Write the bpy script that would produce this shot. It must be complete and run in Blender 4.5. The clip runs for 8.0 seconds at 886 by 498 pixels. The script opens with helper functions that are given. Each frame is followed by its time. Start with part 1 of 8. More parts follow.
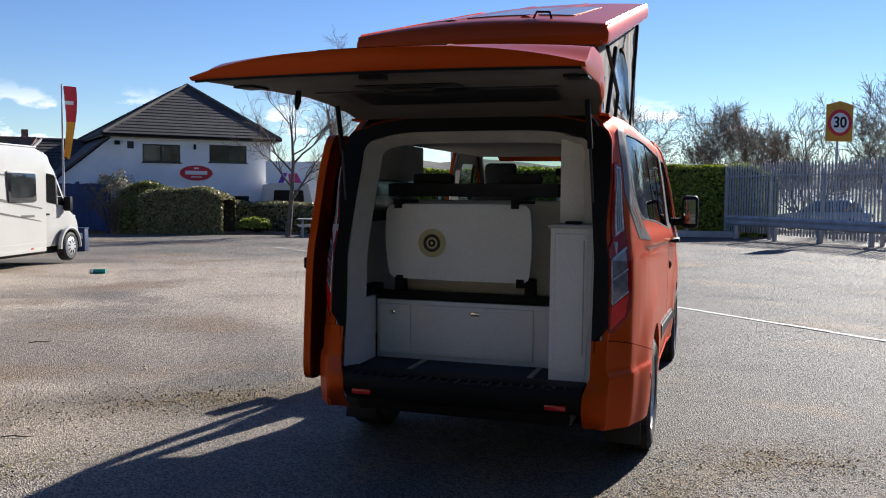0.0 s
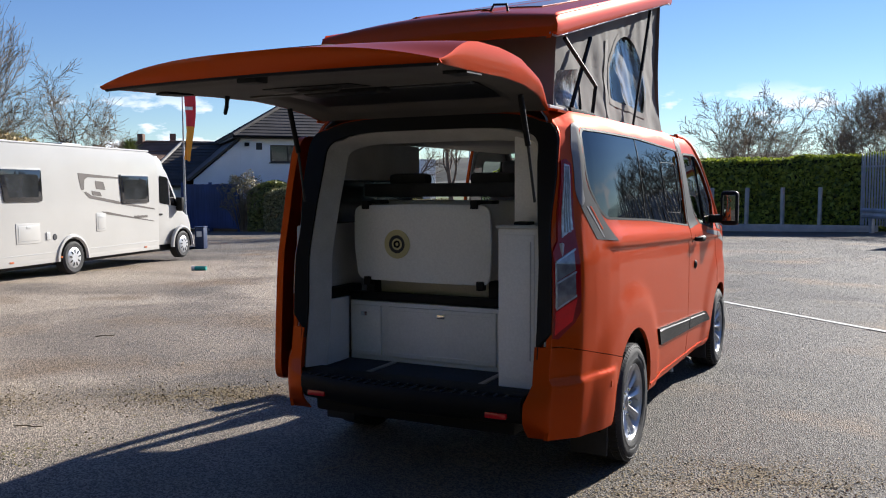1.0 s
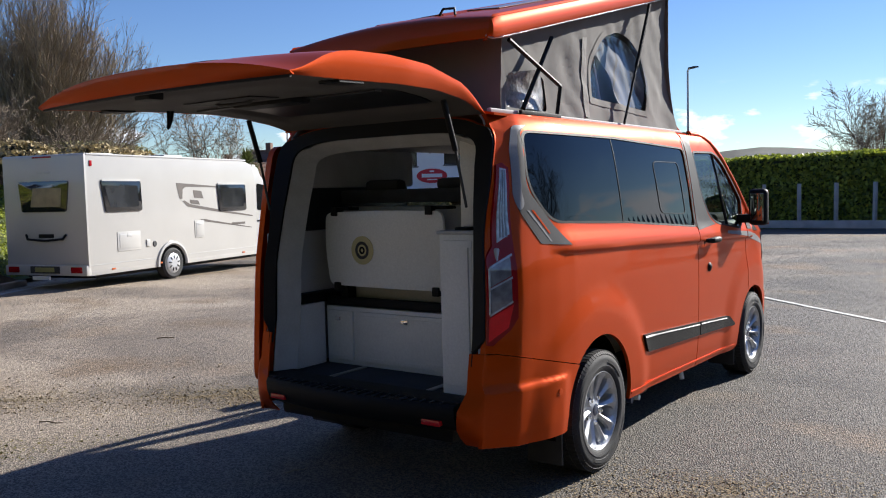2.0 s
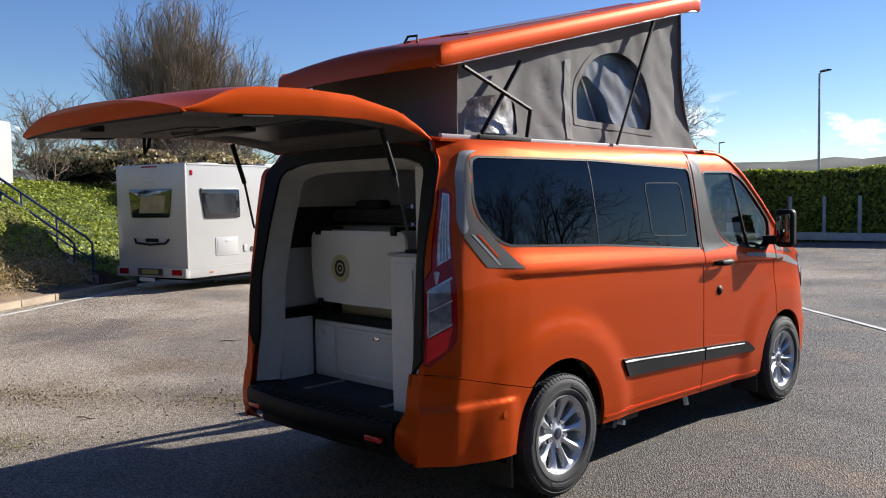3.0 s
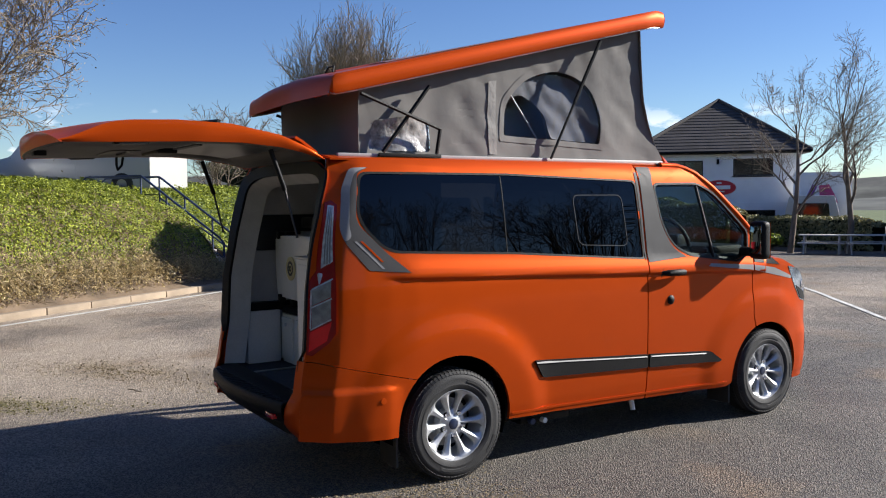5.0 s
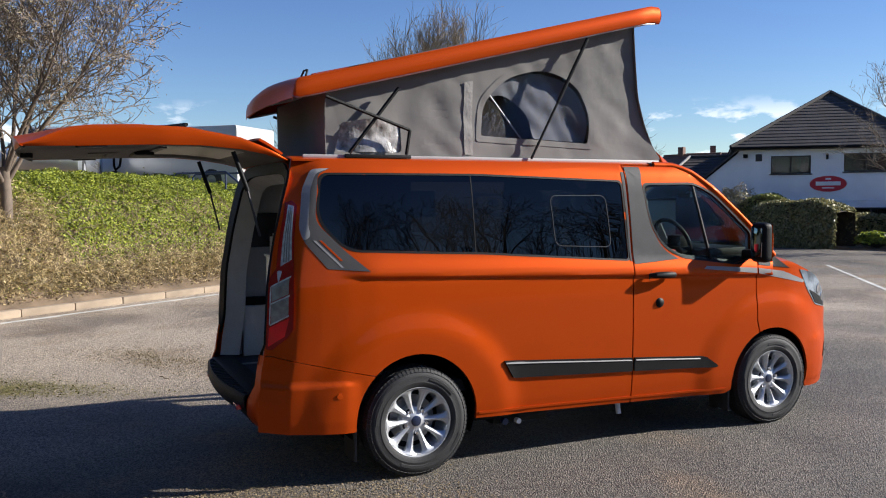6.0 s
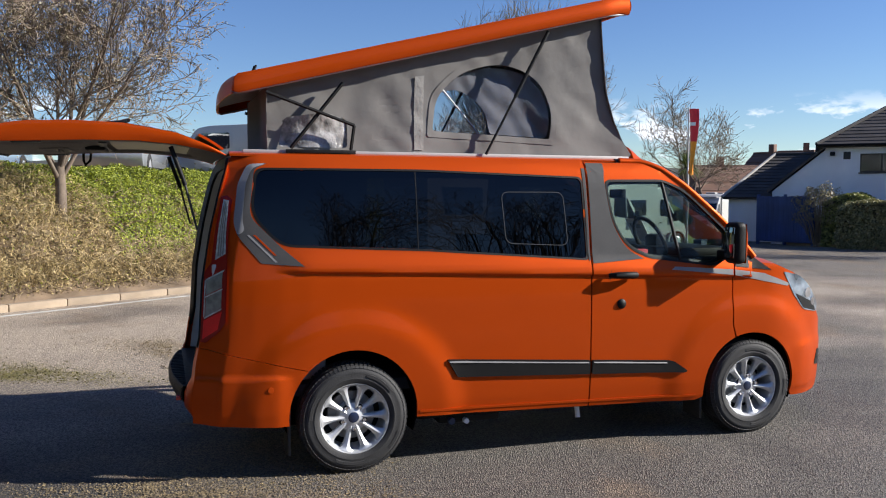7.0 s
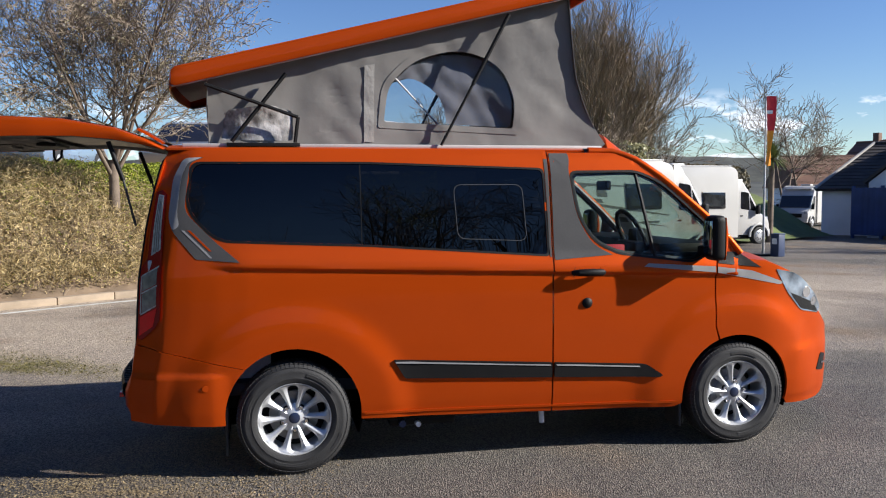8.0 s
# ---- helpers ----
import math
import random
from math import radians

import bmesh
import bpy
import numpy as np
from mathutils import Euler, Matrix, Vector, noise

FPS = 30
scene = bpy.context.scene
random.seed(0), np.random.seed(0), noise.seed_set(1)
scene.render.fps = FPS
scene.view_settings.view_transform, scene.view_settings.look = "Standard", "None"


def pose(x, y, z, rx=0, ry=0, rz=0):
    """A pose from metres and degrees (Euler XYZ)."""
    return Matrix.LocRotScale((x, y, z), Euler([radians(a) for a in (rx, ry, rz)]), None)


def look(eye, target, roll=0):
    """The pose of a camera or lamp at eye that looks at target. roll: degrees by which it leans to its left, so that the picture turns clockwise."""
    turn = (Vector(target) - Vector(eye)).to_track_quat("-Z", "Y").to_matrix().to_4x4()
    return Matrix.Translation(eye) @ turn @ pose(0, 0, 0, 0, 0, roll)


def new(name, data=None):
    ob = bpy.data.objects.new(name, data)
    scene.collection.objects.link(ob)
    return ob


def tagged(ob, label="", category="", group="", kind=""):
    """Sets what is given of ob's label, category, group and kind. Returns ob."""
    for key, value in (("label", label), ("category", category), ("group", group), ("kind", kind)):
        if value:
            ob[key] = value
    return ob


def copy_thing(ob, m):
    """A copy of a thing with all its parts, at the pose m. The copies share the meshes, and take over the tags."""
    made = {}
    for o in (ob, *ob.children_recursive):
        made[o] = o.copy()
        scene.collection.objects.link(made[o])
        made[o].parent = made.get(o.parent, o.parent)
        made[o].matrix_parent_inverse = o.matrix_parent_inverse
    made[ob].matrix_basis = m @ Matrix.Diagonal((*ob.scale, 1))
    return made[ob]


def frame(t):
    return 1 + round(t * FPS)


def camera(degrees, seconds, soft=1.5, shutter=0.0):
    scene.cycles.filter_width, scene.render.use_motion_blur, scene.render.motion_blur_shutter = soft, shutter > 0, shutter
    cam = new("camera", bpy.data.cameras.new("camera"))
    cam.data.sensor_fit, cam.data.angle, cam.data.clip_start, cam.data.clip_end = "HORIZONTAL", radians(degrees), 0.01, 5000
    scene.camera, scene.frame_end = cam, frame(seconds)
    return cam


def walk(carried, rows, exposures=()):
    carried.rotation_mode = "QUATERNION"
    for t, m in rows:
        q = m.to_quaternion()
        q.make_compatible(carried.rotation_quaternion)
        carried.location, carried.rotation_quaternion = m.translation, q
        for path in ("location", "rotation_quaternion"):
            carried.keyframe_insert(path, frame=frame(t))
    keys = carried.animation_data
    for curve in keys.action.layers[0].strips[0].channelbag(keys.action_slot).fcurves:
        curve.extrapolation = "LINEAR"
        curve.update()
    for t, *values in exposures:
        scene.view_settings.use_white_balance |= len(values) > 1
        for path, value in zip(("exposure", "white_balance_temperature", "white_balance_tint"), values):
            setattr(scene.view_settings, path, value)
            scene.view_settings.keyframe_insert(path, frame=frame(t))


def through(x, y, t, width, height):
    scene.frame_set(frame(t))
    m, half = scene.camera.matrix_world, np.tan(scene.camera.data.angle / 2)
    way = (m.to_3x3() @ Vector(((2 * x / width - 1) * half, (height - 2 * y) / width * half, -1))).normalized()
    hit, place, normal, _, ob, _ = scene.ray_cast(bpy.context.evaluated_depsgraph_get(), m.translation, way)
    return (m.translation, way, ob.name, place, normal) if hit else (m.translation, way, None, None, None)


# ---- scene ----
cam = camera(55.3, 8.0, soft=1.1)
PATH = [
    (0, (1.242, -5.188, 1.543), (0.632, -3.288, 1.41), 0.5),
    (0.5, (1.702, -4.967, 1.547), (0.93, -3.128, 1.404), 0.2),
    (1, (2.126, -4.726, 1.571), (1.216, -2.951, 1.427), -0.3),
    (1.5, (2.527, -4.519, 1.601), (1.492, -2.813, 1.46), -0.6),
    (1.7, (2.689, -4.392, 1.578), (1.598, -2.721, 1.439), -1.1),
    (2.8, (3.561, -3.836, 1.63), (2.2, -2.376, 1.507), -1.1),
    (3, (3.707, -3.709, 1.654), (2.301, -2.292, 1.537), -1.0),
    (3.5, (4.134, -3.489, 1.649), (2.637, -2.167, 1.542), -0.8),
    (4, (4.434, -3.206, 1.642), (2.87, -1.964, 1.535), -0.7),
    (4.5, (4.826, -2.967, 1.657), (3.194, -1.815, 1.553), -0.8),
    (4.7, (4.98, -2.882, 1.665), (3.324, -1.766, 1.562), -0.7),
    (6, (5.672, -1.965, 1.706), (3.855, -1.138, 1.592), -0.3),
    (6.5, (5.789, -1.51, 1.703), (3.928, -0.787, 1.583), -0.0),
    (7, (5.954, -1.078, 1.696), (4.06, -0.448, 1.576), 0.1),
    (7.5, (5.944, -0.602, 1.686), (4.019, -0.075, 1.563), -0.0),
    (8, (5.965, -0.13, 1.688), (4.013, 0.284, 1.555), -0.3),
]
EXPOSURES = [(0, 1.0, 6250, 9), (8, 1.0, 6250, 9)]
walk(cam, [(t, look(eye, target, roll)) for t, eye, target, roll in PATH], EXPOSURES)

# ---- sky, sun ----
SUN_WAY = Vector((-0.62, -1.9, -1.0)).normalized()
world = bpy.data.worlds.new("sky")
scene.world = world
world.use_nodes = True
wn, wl = world.node_tree.nodes, world.node_tree.links
wn.clear()
w_out, w_bg = wn.new("ShaderNodeOutputWorld"), wn.new("ShaderNodeBackground")
sky = wn.new("ShaderNodeTexSky")
sky.sky_type, sky.sun_disc = "NISHITA", False
sky.sun_elevation = math.asin(-SUN_WAY.z)
sky.sun_rotation = math.atan2(-SUN_WAY.x, -SUN_WAY.y)
sky.air_density, sky.dust_density, sky.ozone_density = 1.0, 0.0, 4.0
w_bg.inputs["Strength"].default_value = 0.065
# thin fair-weather clouds low over the hills
w_co = wn.new("ShaderNodeTexCoord")
w_map = wn.new("ShaderNodeMapping")
w_map.inputs["Scale"].default_value = (8.0, 8.0, 20.0)
w_map.inputs["Location"].default_value = (0.35, 1.1, 0.2)
w_noise = wn.new("ShaderNodeTexNoise")
w_noise.inputs["Scale"].default_value = 1.6
w_noise.inputs["Detail"].default_value = 7.0
w_noise.inputs["Roughness"].default_value = 0.55
w_ramp = wn.new("ShaderNodeValToRGB")
w_ramp.color_ramp.elements[0].position, w_ramp.color_ramp.elements[1].position = 0.56, 0.62
w_sep = wn.new("ShaderNodeSeparateXYZ")
w_low = wn.new("ShaderNodeMapRange")
for key, value in (("From Min", 0.115), ("From Max", 0.08), ("To Min", 0.0), ("To Max", 1.0)):
    w_low.inputs[key].default_value = value
w_mul = wn.new("ShaderNodeMath")
w_mul.operation = "MULTIPLY"
w_mix = wn.new("ShaderNodeMix")
w_mix.data_type = "RGBA"
w_mix.inputs["B"].default_value = (9.5, 9.7, 10.2, 1)
wl.new(w_co.outputs["Generated"], w_map.inputs["Vector"])
wl.new(w_map.outputs["Vector"], w_noise.inputs["Vector"])
wl.new(w_noise.outputs["Fac"], w_ramp.inputs["Fac"])
wl.new(w_co.outputs["Generated"], w_sep.inputs["Vector"])
wl.new(w_sep.outputs["Z"], w_low.inputs["Value"])
wl.new(w_ramp.outputs["Color"], w_mul.inputs[0])
wl.new(w_low.outputs["Result"], w_mul.inputs[1])
wl.new(w_mul.outputs["Value"], w_mix.inputs["Factor"])
w_sat = wn.new("ShaderNodeHueSaturation")
w_sat.inputs["Saturation"].default_value = 1.12
w_sat.inputs["Hue"].default_value = 0.515
wl.new(sky.outputs["Color"], w_sat.inputs["Color"])
wl.new(w_sat.outputs["Color"], w_mix.inputs["A"])
wl.new(w_mix.outputs["Result"], w_bg.inputs["Color"])
wl.new(w_bg.outputs["Background"], w_out.inputs["Surface"])

sun = new("sun", bpy.data.lights.new("sun", "SUN"))
sun.data.energy, sun.data.angle, sun.data.color = 5.0, radians(0.55), (1.0, 0.93, 0.84)
sun.matrix_basis = look((0, 0, 30), Vector((0, 0, 30)) + SUN_WAY)


# ---- materials ----
def mat(name, color, rough=0.6, metal=0.0, var=0.12, scale=6.0, bump=0.0, bump_scale=60.0, coat=0.0,
        fine=0.06, fine_scale=90.0, color2=None, spots=0.5, piece=0.0, glass=0.0, ior=1.5, emit=0.0):
    """A procedural surface: colour varied at two scales, relief, and a little change from piece to piece."""
    m = bpy.data.materials.new(name)
    m.use_nodes = True
    nt = m.node_tree
    n, k = nt.nodes, nt.links
    b = n["Principled BSDF"]
    b.inputs["Roughness"].default_value, b.inputs["Metallic"].default_value = rough, metal
    b.inputs["IOR"].default_value = ior
    b.inputs["Coat Weight"].default_value, b.inputs["Coat Roughness"].default_value = coat, 0.04
    b.inputs["Transmission Weight"].default_value = glass
    co = n.new("ShaderNodeTexCoord")
    big, small = n.new("ShaderNodeTexNoise"), n.new("ShaderNodeTexNoise")
    for t, s, d in ((big, scale, 4.0), (small, fine_scale, 2.0)):
        t.inputs["Scale"].default_value, t.inputs["Detail"].default_value = s, d
        k.new(co.outputs["Object"], t.inputs["Vector"])
    ramp = n.new("ShaderNodeValToRGB")
    ramp.color_ramp.elements[0].position, ramp.color_ramp.elements[1].position = spots - 0.18, spots + 0.18
    lo = [max(0.0, c * (1 - var)) for c in color]
    hi = [min(1.0, c * (1 + var)) for c in color] if color2 is None else list(color2)
    ramp.color_ramp.elements[0].color, ramp.color_ramp.elements[1].color = (*lo, 1), (*hi, 1)
    k.new(big.outputs["Fac"], ramp.inputs["Fac"])
    hsv = n.new("ShaderNodeHueSaturation")
    r = n.new("ShaderNodeMapRange")
    r.inputs["To Min"].default_value, r.inputs["To Max"].default_value = 1 - 2 * fine, 1 + 2 * fine
    k.new(small.outputs["Fac"], r.inputs["Value"])
    value = r.outputs["Result"]
    if piece:
        info, r2, mu = n.new("ShaderNodeObjectInfo"), n.new("ShaderNodeMapRange"), n.new("ShaderNodeMath")
        r2.inputs["To Min"].default_value, r2.inputs["To Max"].default_value = 1 - piece, 1 + piece
        mu.operation = "MULTIPLY"
        k.new(info.outputs["Random"], r2.inputs["Value"])
        k.new(value, mu.inputs[0])
        k.new(r2.outputs["Result"], mu.inputs[1])
        value = mu.outputs["Value"]
    k.new(value, hsv.inputs["Value"])
    k.new(ramp.outputs["Color"], hsv.inputs["Color"])
    k.new(hsv.outputs["Color"], b.inputs["Base Color"])
    if emit:
        b.inputs["Emission Color"].default_value, b.inputs["Emission Strength"].default_value = (*color, 1), emit
    if bump:
        t, bp = n.new("ShaderNodeTexNoise"), n.new("ShaderNodeBump")
        t.inputs["Scale"].default_value, t.inputs["Detail"].default_value = bump_scale, 3.0
        bp.inputs["Strength"].default_value, bp.inputs["Distance"].default_value = bump, 0.01
        k.new(co.outputs["Object"], t.inputs["Vector"])
        k.new(t.outputs["Fac"], bp.inputs["Height"])
        k.new(bp.outputs["Normal"], b.inputs["Normal"])
    return m


def leaf_mat(name, a, b_, rough=0.55, through=0.25):
    """Leaves, needles or straw: each one of the many little faces has its own tint."""
    m = bpy.data.materials.new(name)
    m.use_nodes = True
    n, k = m.node_tree.nodes, m.node_tree.links
    b = n["Principled BSDF"]
    geo, ramp = n.new("ShaderNodeNewGeometry"), n.new("ShaderNodeValToRGB")
    ramp.color_ramp.elements[0].color, ramp.color_ramp.elements[1].color = (*a, 1), (*b_, 1)
    k.new(geo.outputs["Random Per Island"], ramp.inputs["Fac"])
    k.new(ramp.outputs["Color"], b.inputs["Base Color"])
    b.inputs["Roughness"].default_value = rough
    tr, mx, out = n.new("ShaderNodeBsdfTranslucent"), n.new("ShaderNodeMixShader"), n["Material Output"]
    k.new(ramp.outputs["Color"], tr.inputs["Color"])
    mx.inputs["Fac"].default_value = through
    k.new(b.outputs["BSDF"], mx.inputs[1])
    k.new(tr.outputs["BSDF"], mx.inputs[2])
    k.new(mx.outputs["Shader"], out.inputs["Surface"])
    return m


def asphalt_mat():
    """Worn tarmac: pale stone chips in dark binder, with broad worn and stained areas."""
    m = mat("worn tarmac", (0.094, 0.085, 0.073), 0.79, 0, 0.2, 0.22, fine=0.0)
    n, k = m.node_tree.nodes, m.node_tree.links
    b = n["Principled BSDF"]
    co = n.new("ShaderNodeTexCoord")
    base = b.inputs["Base Color"].links[0].from_socket
    chips = n.new("ShaderNodeTexVoronoi")
    chips.inputs["Scale"].default_value = 100.0
    cr = n.new("ShaderNodeValToRGB")
    cr.color_ramp.elements[0].color, cr.color_ramp.elements[1].color = (0.50, 0.50, 0.51, 1), (1.70, 1.66, 1.60, 1)
    cr.color_ramp.elements[0].position, cr.color_ramp.elements[1].position = 0.25, 0.8
    sep = n.new("ShaderNodeSeparateColor")
    mul = n.new("ShaderNodeMix")
    mul.data_type, mul.blend_type = "RGBA", "MULTIPLY"
    mul.inputs["Factor"].default_value = 1.0
    patch, pr, rust = n.new("ShaderNodeTexNoise"), n.new("ShaderNodeValToRGB"), n.new("ShaderNodeMix")
    patch.inputs["Scale"].default_value, patch.inputs["Detail"].default_value = 0.55, 7.0
    pr.color_ramp.elements[0].position, pr.color_ramp.elements[1].position = 0.53, 0.70
    rust.data_type, rust.blend_type = "RGBA", "MIX"
    rust.inputs["B"].default_value = (0.185, 0.130, 0.080, 1)
    bp = n.new("ShaderNodeBump")
    bp.inputs["Strength"].default_value, bp.inputs["Distance"].default_value = 0.9, 0.012
    for t in (chips, patch):
        k.new(co.outputs["Object"], t.inputs["Vector"])
    k.new(chips.outputs["Color"], sep.inputs["Color"])
    k.new(sep.outputs["Red"], cr.inputs["Fac"])
    k.new(patch.outputs["Fac"], pr.inputs["Fac"])
    k.new(pr.outputs["Color"], rust.inputs["Factor"])
    # paler tarmac colour on the bank side of the lot
    pos, edge, wob, add, pale_side = n.new("ShaderNodeSeparateXYZ"), n.new("ShaderNodeMapRange"), n.new("ShaderNodeTexNoise"), n.new("ShaderNodeMath"), n.new("ShaderNodeMix")
    wob.inputs["Scale"].default_value, wob.inputs["Detail"].default_value = 0.5, 5.0
    add.operation = "MULTIPLY_ADD"
    add.inputs[1].default_value = 5.0
    for key, value in (("From Min", 2.2), ("From Max", -1.6), ("To Min", 0.0), ("To Max", 1.0)):
        edge.inputs[key].default_value = value
    # broad dark stains where vehicles stand
    stain, sr, dark = n.new("ShaderNodeTexNoise"), n.new("ShaderNodeValToRGB"), n.new("ShaderNodeMix")
    stain.inputs["Scale"].default_value, stain.inputs["Detail"].default_value, stain.inputs["Distortion"].default_value = 0.33, 6.0, 0.6
    sr.color_ramp.elements[0].position, sr.color_ramp.elements[1].position = 0.46, 0.66
    sr.color_ramp.elements[0].color, sr.color_ramp.elements[1].color = (1.15, 1.15, 1.15, 1), (0.48, 0.48, 0.50, 1)
    dark.data_type, dark.blend_type = "RGBA", "MULTIPLY"
    dark.inputs["Factor"].default_value = 1.0
    k.new(co.outputs["Object"], stain.inputs["Vector"])
    k.new(stain.outputs["Fac"], sr.inputs["Fac"])
    pale_side.data_type = "RGBA"
    pale_side.inputs["B"].default_value = (0.295, 0.245, 0.190, 1)
    k.new(co.outputs["Object"], pos.inputs["Vector"])
    k.new(co.outputs["Object"], wob.inputs["Vector"])
    k.new(wob.outputs["Fac"], add.inputs[0])
    k.new(pos.outputs["X"], add.inputs[2])
    k.new(add.outputs["Value"], edge.inputs["Value"])
    # it fades to the darker base colour down the lot, beyond the steps
    along, fade, both = n.new("ShaderNodeVectorMath"), n.new("ShaderNodeMapRange"), n.new("ShaderNodeMath")
    along.operation, both.operation = "DOT_PRODUCT", "MULTIPLY"
    along.inputs[1].default_value = (0.577, -0.817, 0.0)
    for key, value in (("From Min", -19.0), ("From Max", -12.0), ("To Min", 0.15), ("To Max", 1.0)):
        fade.inputs[key].default_value = value
    k.new(co.outputs["Object"], along.inputs[0])
    k.new(along.outputs["Value"], fade.inputs["Value"])
    k.new(edge.outputs["Result"], both.inputs[0])
    k.new(fade.outputs["Result"], both.inputs[1])
    k.new(both.outputs["Value"], pale_side.inputs["Factor"])
    k.new(base, pale_side.inputs["A"])
    base = pale_side.outputs["Result"]
    k.new(base, dark.inputs["A"])
    k.new(sr.outputs["Color"], dark.inputs["B"])
    base = dark.outputs["Result"]
    k.new(base, rust.inputs["A"])
    k.new(rust.outputs["Result"], mul.inputs["A"])
    k.new(cr.outputs["Color"], mul.inputs["B"])
    k.new(mul.outputs["Result"], b.inputs["Base Color"])
    k.new(chips.outputs["Distance"], bp.inputs["Height"])
    k.new(bp.outputs["Normal"], b.inputs["Normal"])
    return m


M_TARMAC = asphalt_mat()
M_ORANGE = mat("orange metallic paint", (0.46, 0.057, 0.0035), 0.44, 0.42, 0.02, 3.0, coat=0.25, fine=0.03, fine_scale=900.0)
M_ORANGE.node_tree.nodes["Principled BSDF"].inputs["Specular Tint"].default_value = (1.0, 0.40, 0.12, 1)
M_ORANGE.node_tree.nodes["Principled BSDF"].inputs["Specular IOR Level"].default_value = 0.12
M_GREYDECAL = mat("grey vinyl decal", (0.070, 0.069, 0.069), 0.55, 0.0, 0.06, ior=1.25)
M_SILVERDECAL = mat("silver vinyl decal", (0.26, 0.26, 0.26), 0.5, 0.0, 0.05, ior=1.3)
M_BLACK = mat("black plastic", (0.006, 0.006, 0.0065), 0.55, 0, 0.15, 12, bump=0.15, bump_scale=300, ior=1.28)
M_DARKGREY = mat("dark grey plastic", (0.028, 0.028, 0.030), 0.55, 0, 0.12, 10, bump=0.15, bump_scale=250)
M_RUBBER = mat("tyre rubber", (0.022, 0.022, 0.023), 0.75, 0, 0.25, 9, bump=0.2, bump_scale=120)
M_ALLOY = mat("silver alloy", (0.55, 0.56, 0.575), 0.38, 0.5, 0.05, 8, coat=0.25)
M_CHROME = mat("bright chrome", (0.8, 0.8, 0.82), 0.1, 1.0, 0.03)
M_STEEL = mat("dull steel", (0.35, 0.36, 0.37), 0.4, 0.9, 0.12)
M_WHITEGEL = mat("white gelcoat", (0.47, 0.46, 0.435), 0.3, 0, 0.03, 1.2, coat=0.4, fine=0.015)
M_GREYGEL = mat("pale grey trim", (0.45, 0.45, 0.44), 0.45, 0, 0.05)
M_RENDER = mat("white painted render", (0.84, 0.84, 0.85), 0.85, 0, 0.07, 0.7, bump=0.5, bump_scale=70)
M_SLATE = mat("brown concrete roof tile", (0.052, 0.045, 0.042), 0.75, 0, 0.25, 1.3, bump=0.4, bump_scale=25, piece=0.18)
M_BROWNTILE = mat("brown clay roof", (0.14, 0.075, 0.05), 0.8, 0, 0.25, 1.5, bump=0.5, bump_scale=20)
M_WOODDARK = mat("dark stained wood", (0.035, 0.028, 0.024), 0.6, 0, 0.2)
M_BARK = mat("grey brown bark", (0.15, 0.115, 0.085), 0.9, 0, 0.3, 5, bump=0.6, bump_scale=40)
M_TWIG = mat("thin twigs", (0.22, 0.17, 0.12), 0.85, 0, 0.3, 1.5)
M_PALETWIG = mat("pale willow twigs", (0.25, 0.19, 0.12), 0.85, 0, 0.3, 1.5)
M_SOIL = mat("dry soil", (0.17, 0.12, 0.075), 0.95, 0, 0.35, 2.0, bump=0.8, bump_scale=30)
M_GRASS = mat("rough grass", (0.085, 0.11, 0.028), 0.9, 0, 0.3, 0.8, bump=0.8, bump_scale=25)
M_KERB = mat("concrete kerb", (0.32, 0.25, 0.175), 0.85, 0, 0.2, 2.0, bump=0.4, bump_scale=60, piece=0.12)
M_CONCRETE = mat("pale concrete", (0.42, 0.40, 0.37), 0.85, 0, 0.15, 3.0, bump=0.4)
M_LINE = mat("worn white road paint", (0.50, 0.49, 0.45), 0.8, 0, 0.25, 4.0, fine=0.2)
M_GALV = mat("galvanised steel", (0.42, 0.43, 0.45), 0.5, 0.5, 0.2, 3.0)
M_BLUEPAINT = mat("dark blue paint", (0.012, 0.028, 0.09), 0.5, 0, 0.2, 2.0)
M_BLUEWOOD = mat("blue painted boards", (0.02, 0.045, 0.16), 0.6, 0, 0.25, 1.0, piece=0.12)
M_RED = mat("red print", (0.55, 0.02, 0.035), 0.55, 0, 0.06)
M_AMBER = mat("orange yellow cloth", (0.85, 0.32, 0.02), 0.7, 0, 0.08)
M_REDCLOTH = mat("red cloth", (0.70, 0.03, 0.045), 0.7, 0, 0.08)
M_CREAM = mat("cream paint", (0.75, 0.72, 0.64), 0.5, 0, 0.05)
M_WHITEPLAIN = mat("white plastic", (0.78, 0.78, 0.77), 0.45, 0, 0.03)
M_SIGNYELLOW = mat("yellow sign board", (0.62, 0.30, 0.03), 0.6, 0, 0.1)
M_BLUEBIN = mat("blue sheet plastic", (0.018, 0.035, 0.09), 0.5, 0, 0.1)
M_HILL = mat("distant woods and fields", (0.06, 0.062, 0.05), 0.95, 0, 0.65, 0.045, bump=0.0, fine=0.1, fine_scale=0.4)
L_HEDGE = leaf_mat("hedge leaves", (0.07, 0.10, 0.014), (0.40, 0.45, 0.05), 0.55, 0.4)
L_BANK = leaf_mat("ivy and bank leaves", (0.055, 0.085, 0.010), (0.42, 0.46, 0.045), 0.6, 0.25)
L_DRY = leaf_mat("dry stalks and dead leaves", (0.09, 0.066, 0.028), (0.62, 0.48, 0.23))
L_SHRUB = leaf_mat("dull shrub leaves", (0.11, 0.11, 0.04), (0.36, 0.33, 0.16))
L_BUD = leaf_mat("young willow leaves", (0.17, 0.145, 0.08), (0.30, 0.26, 0.14))


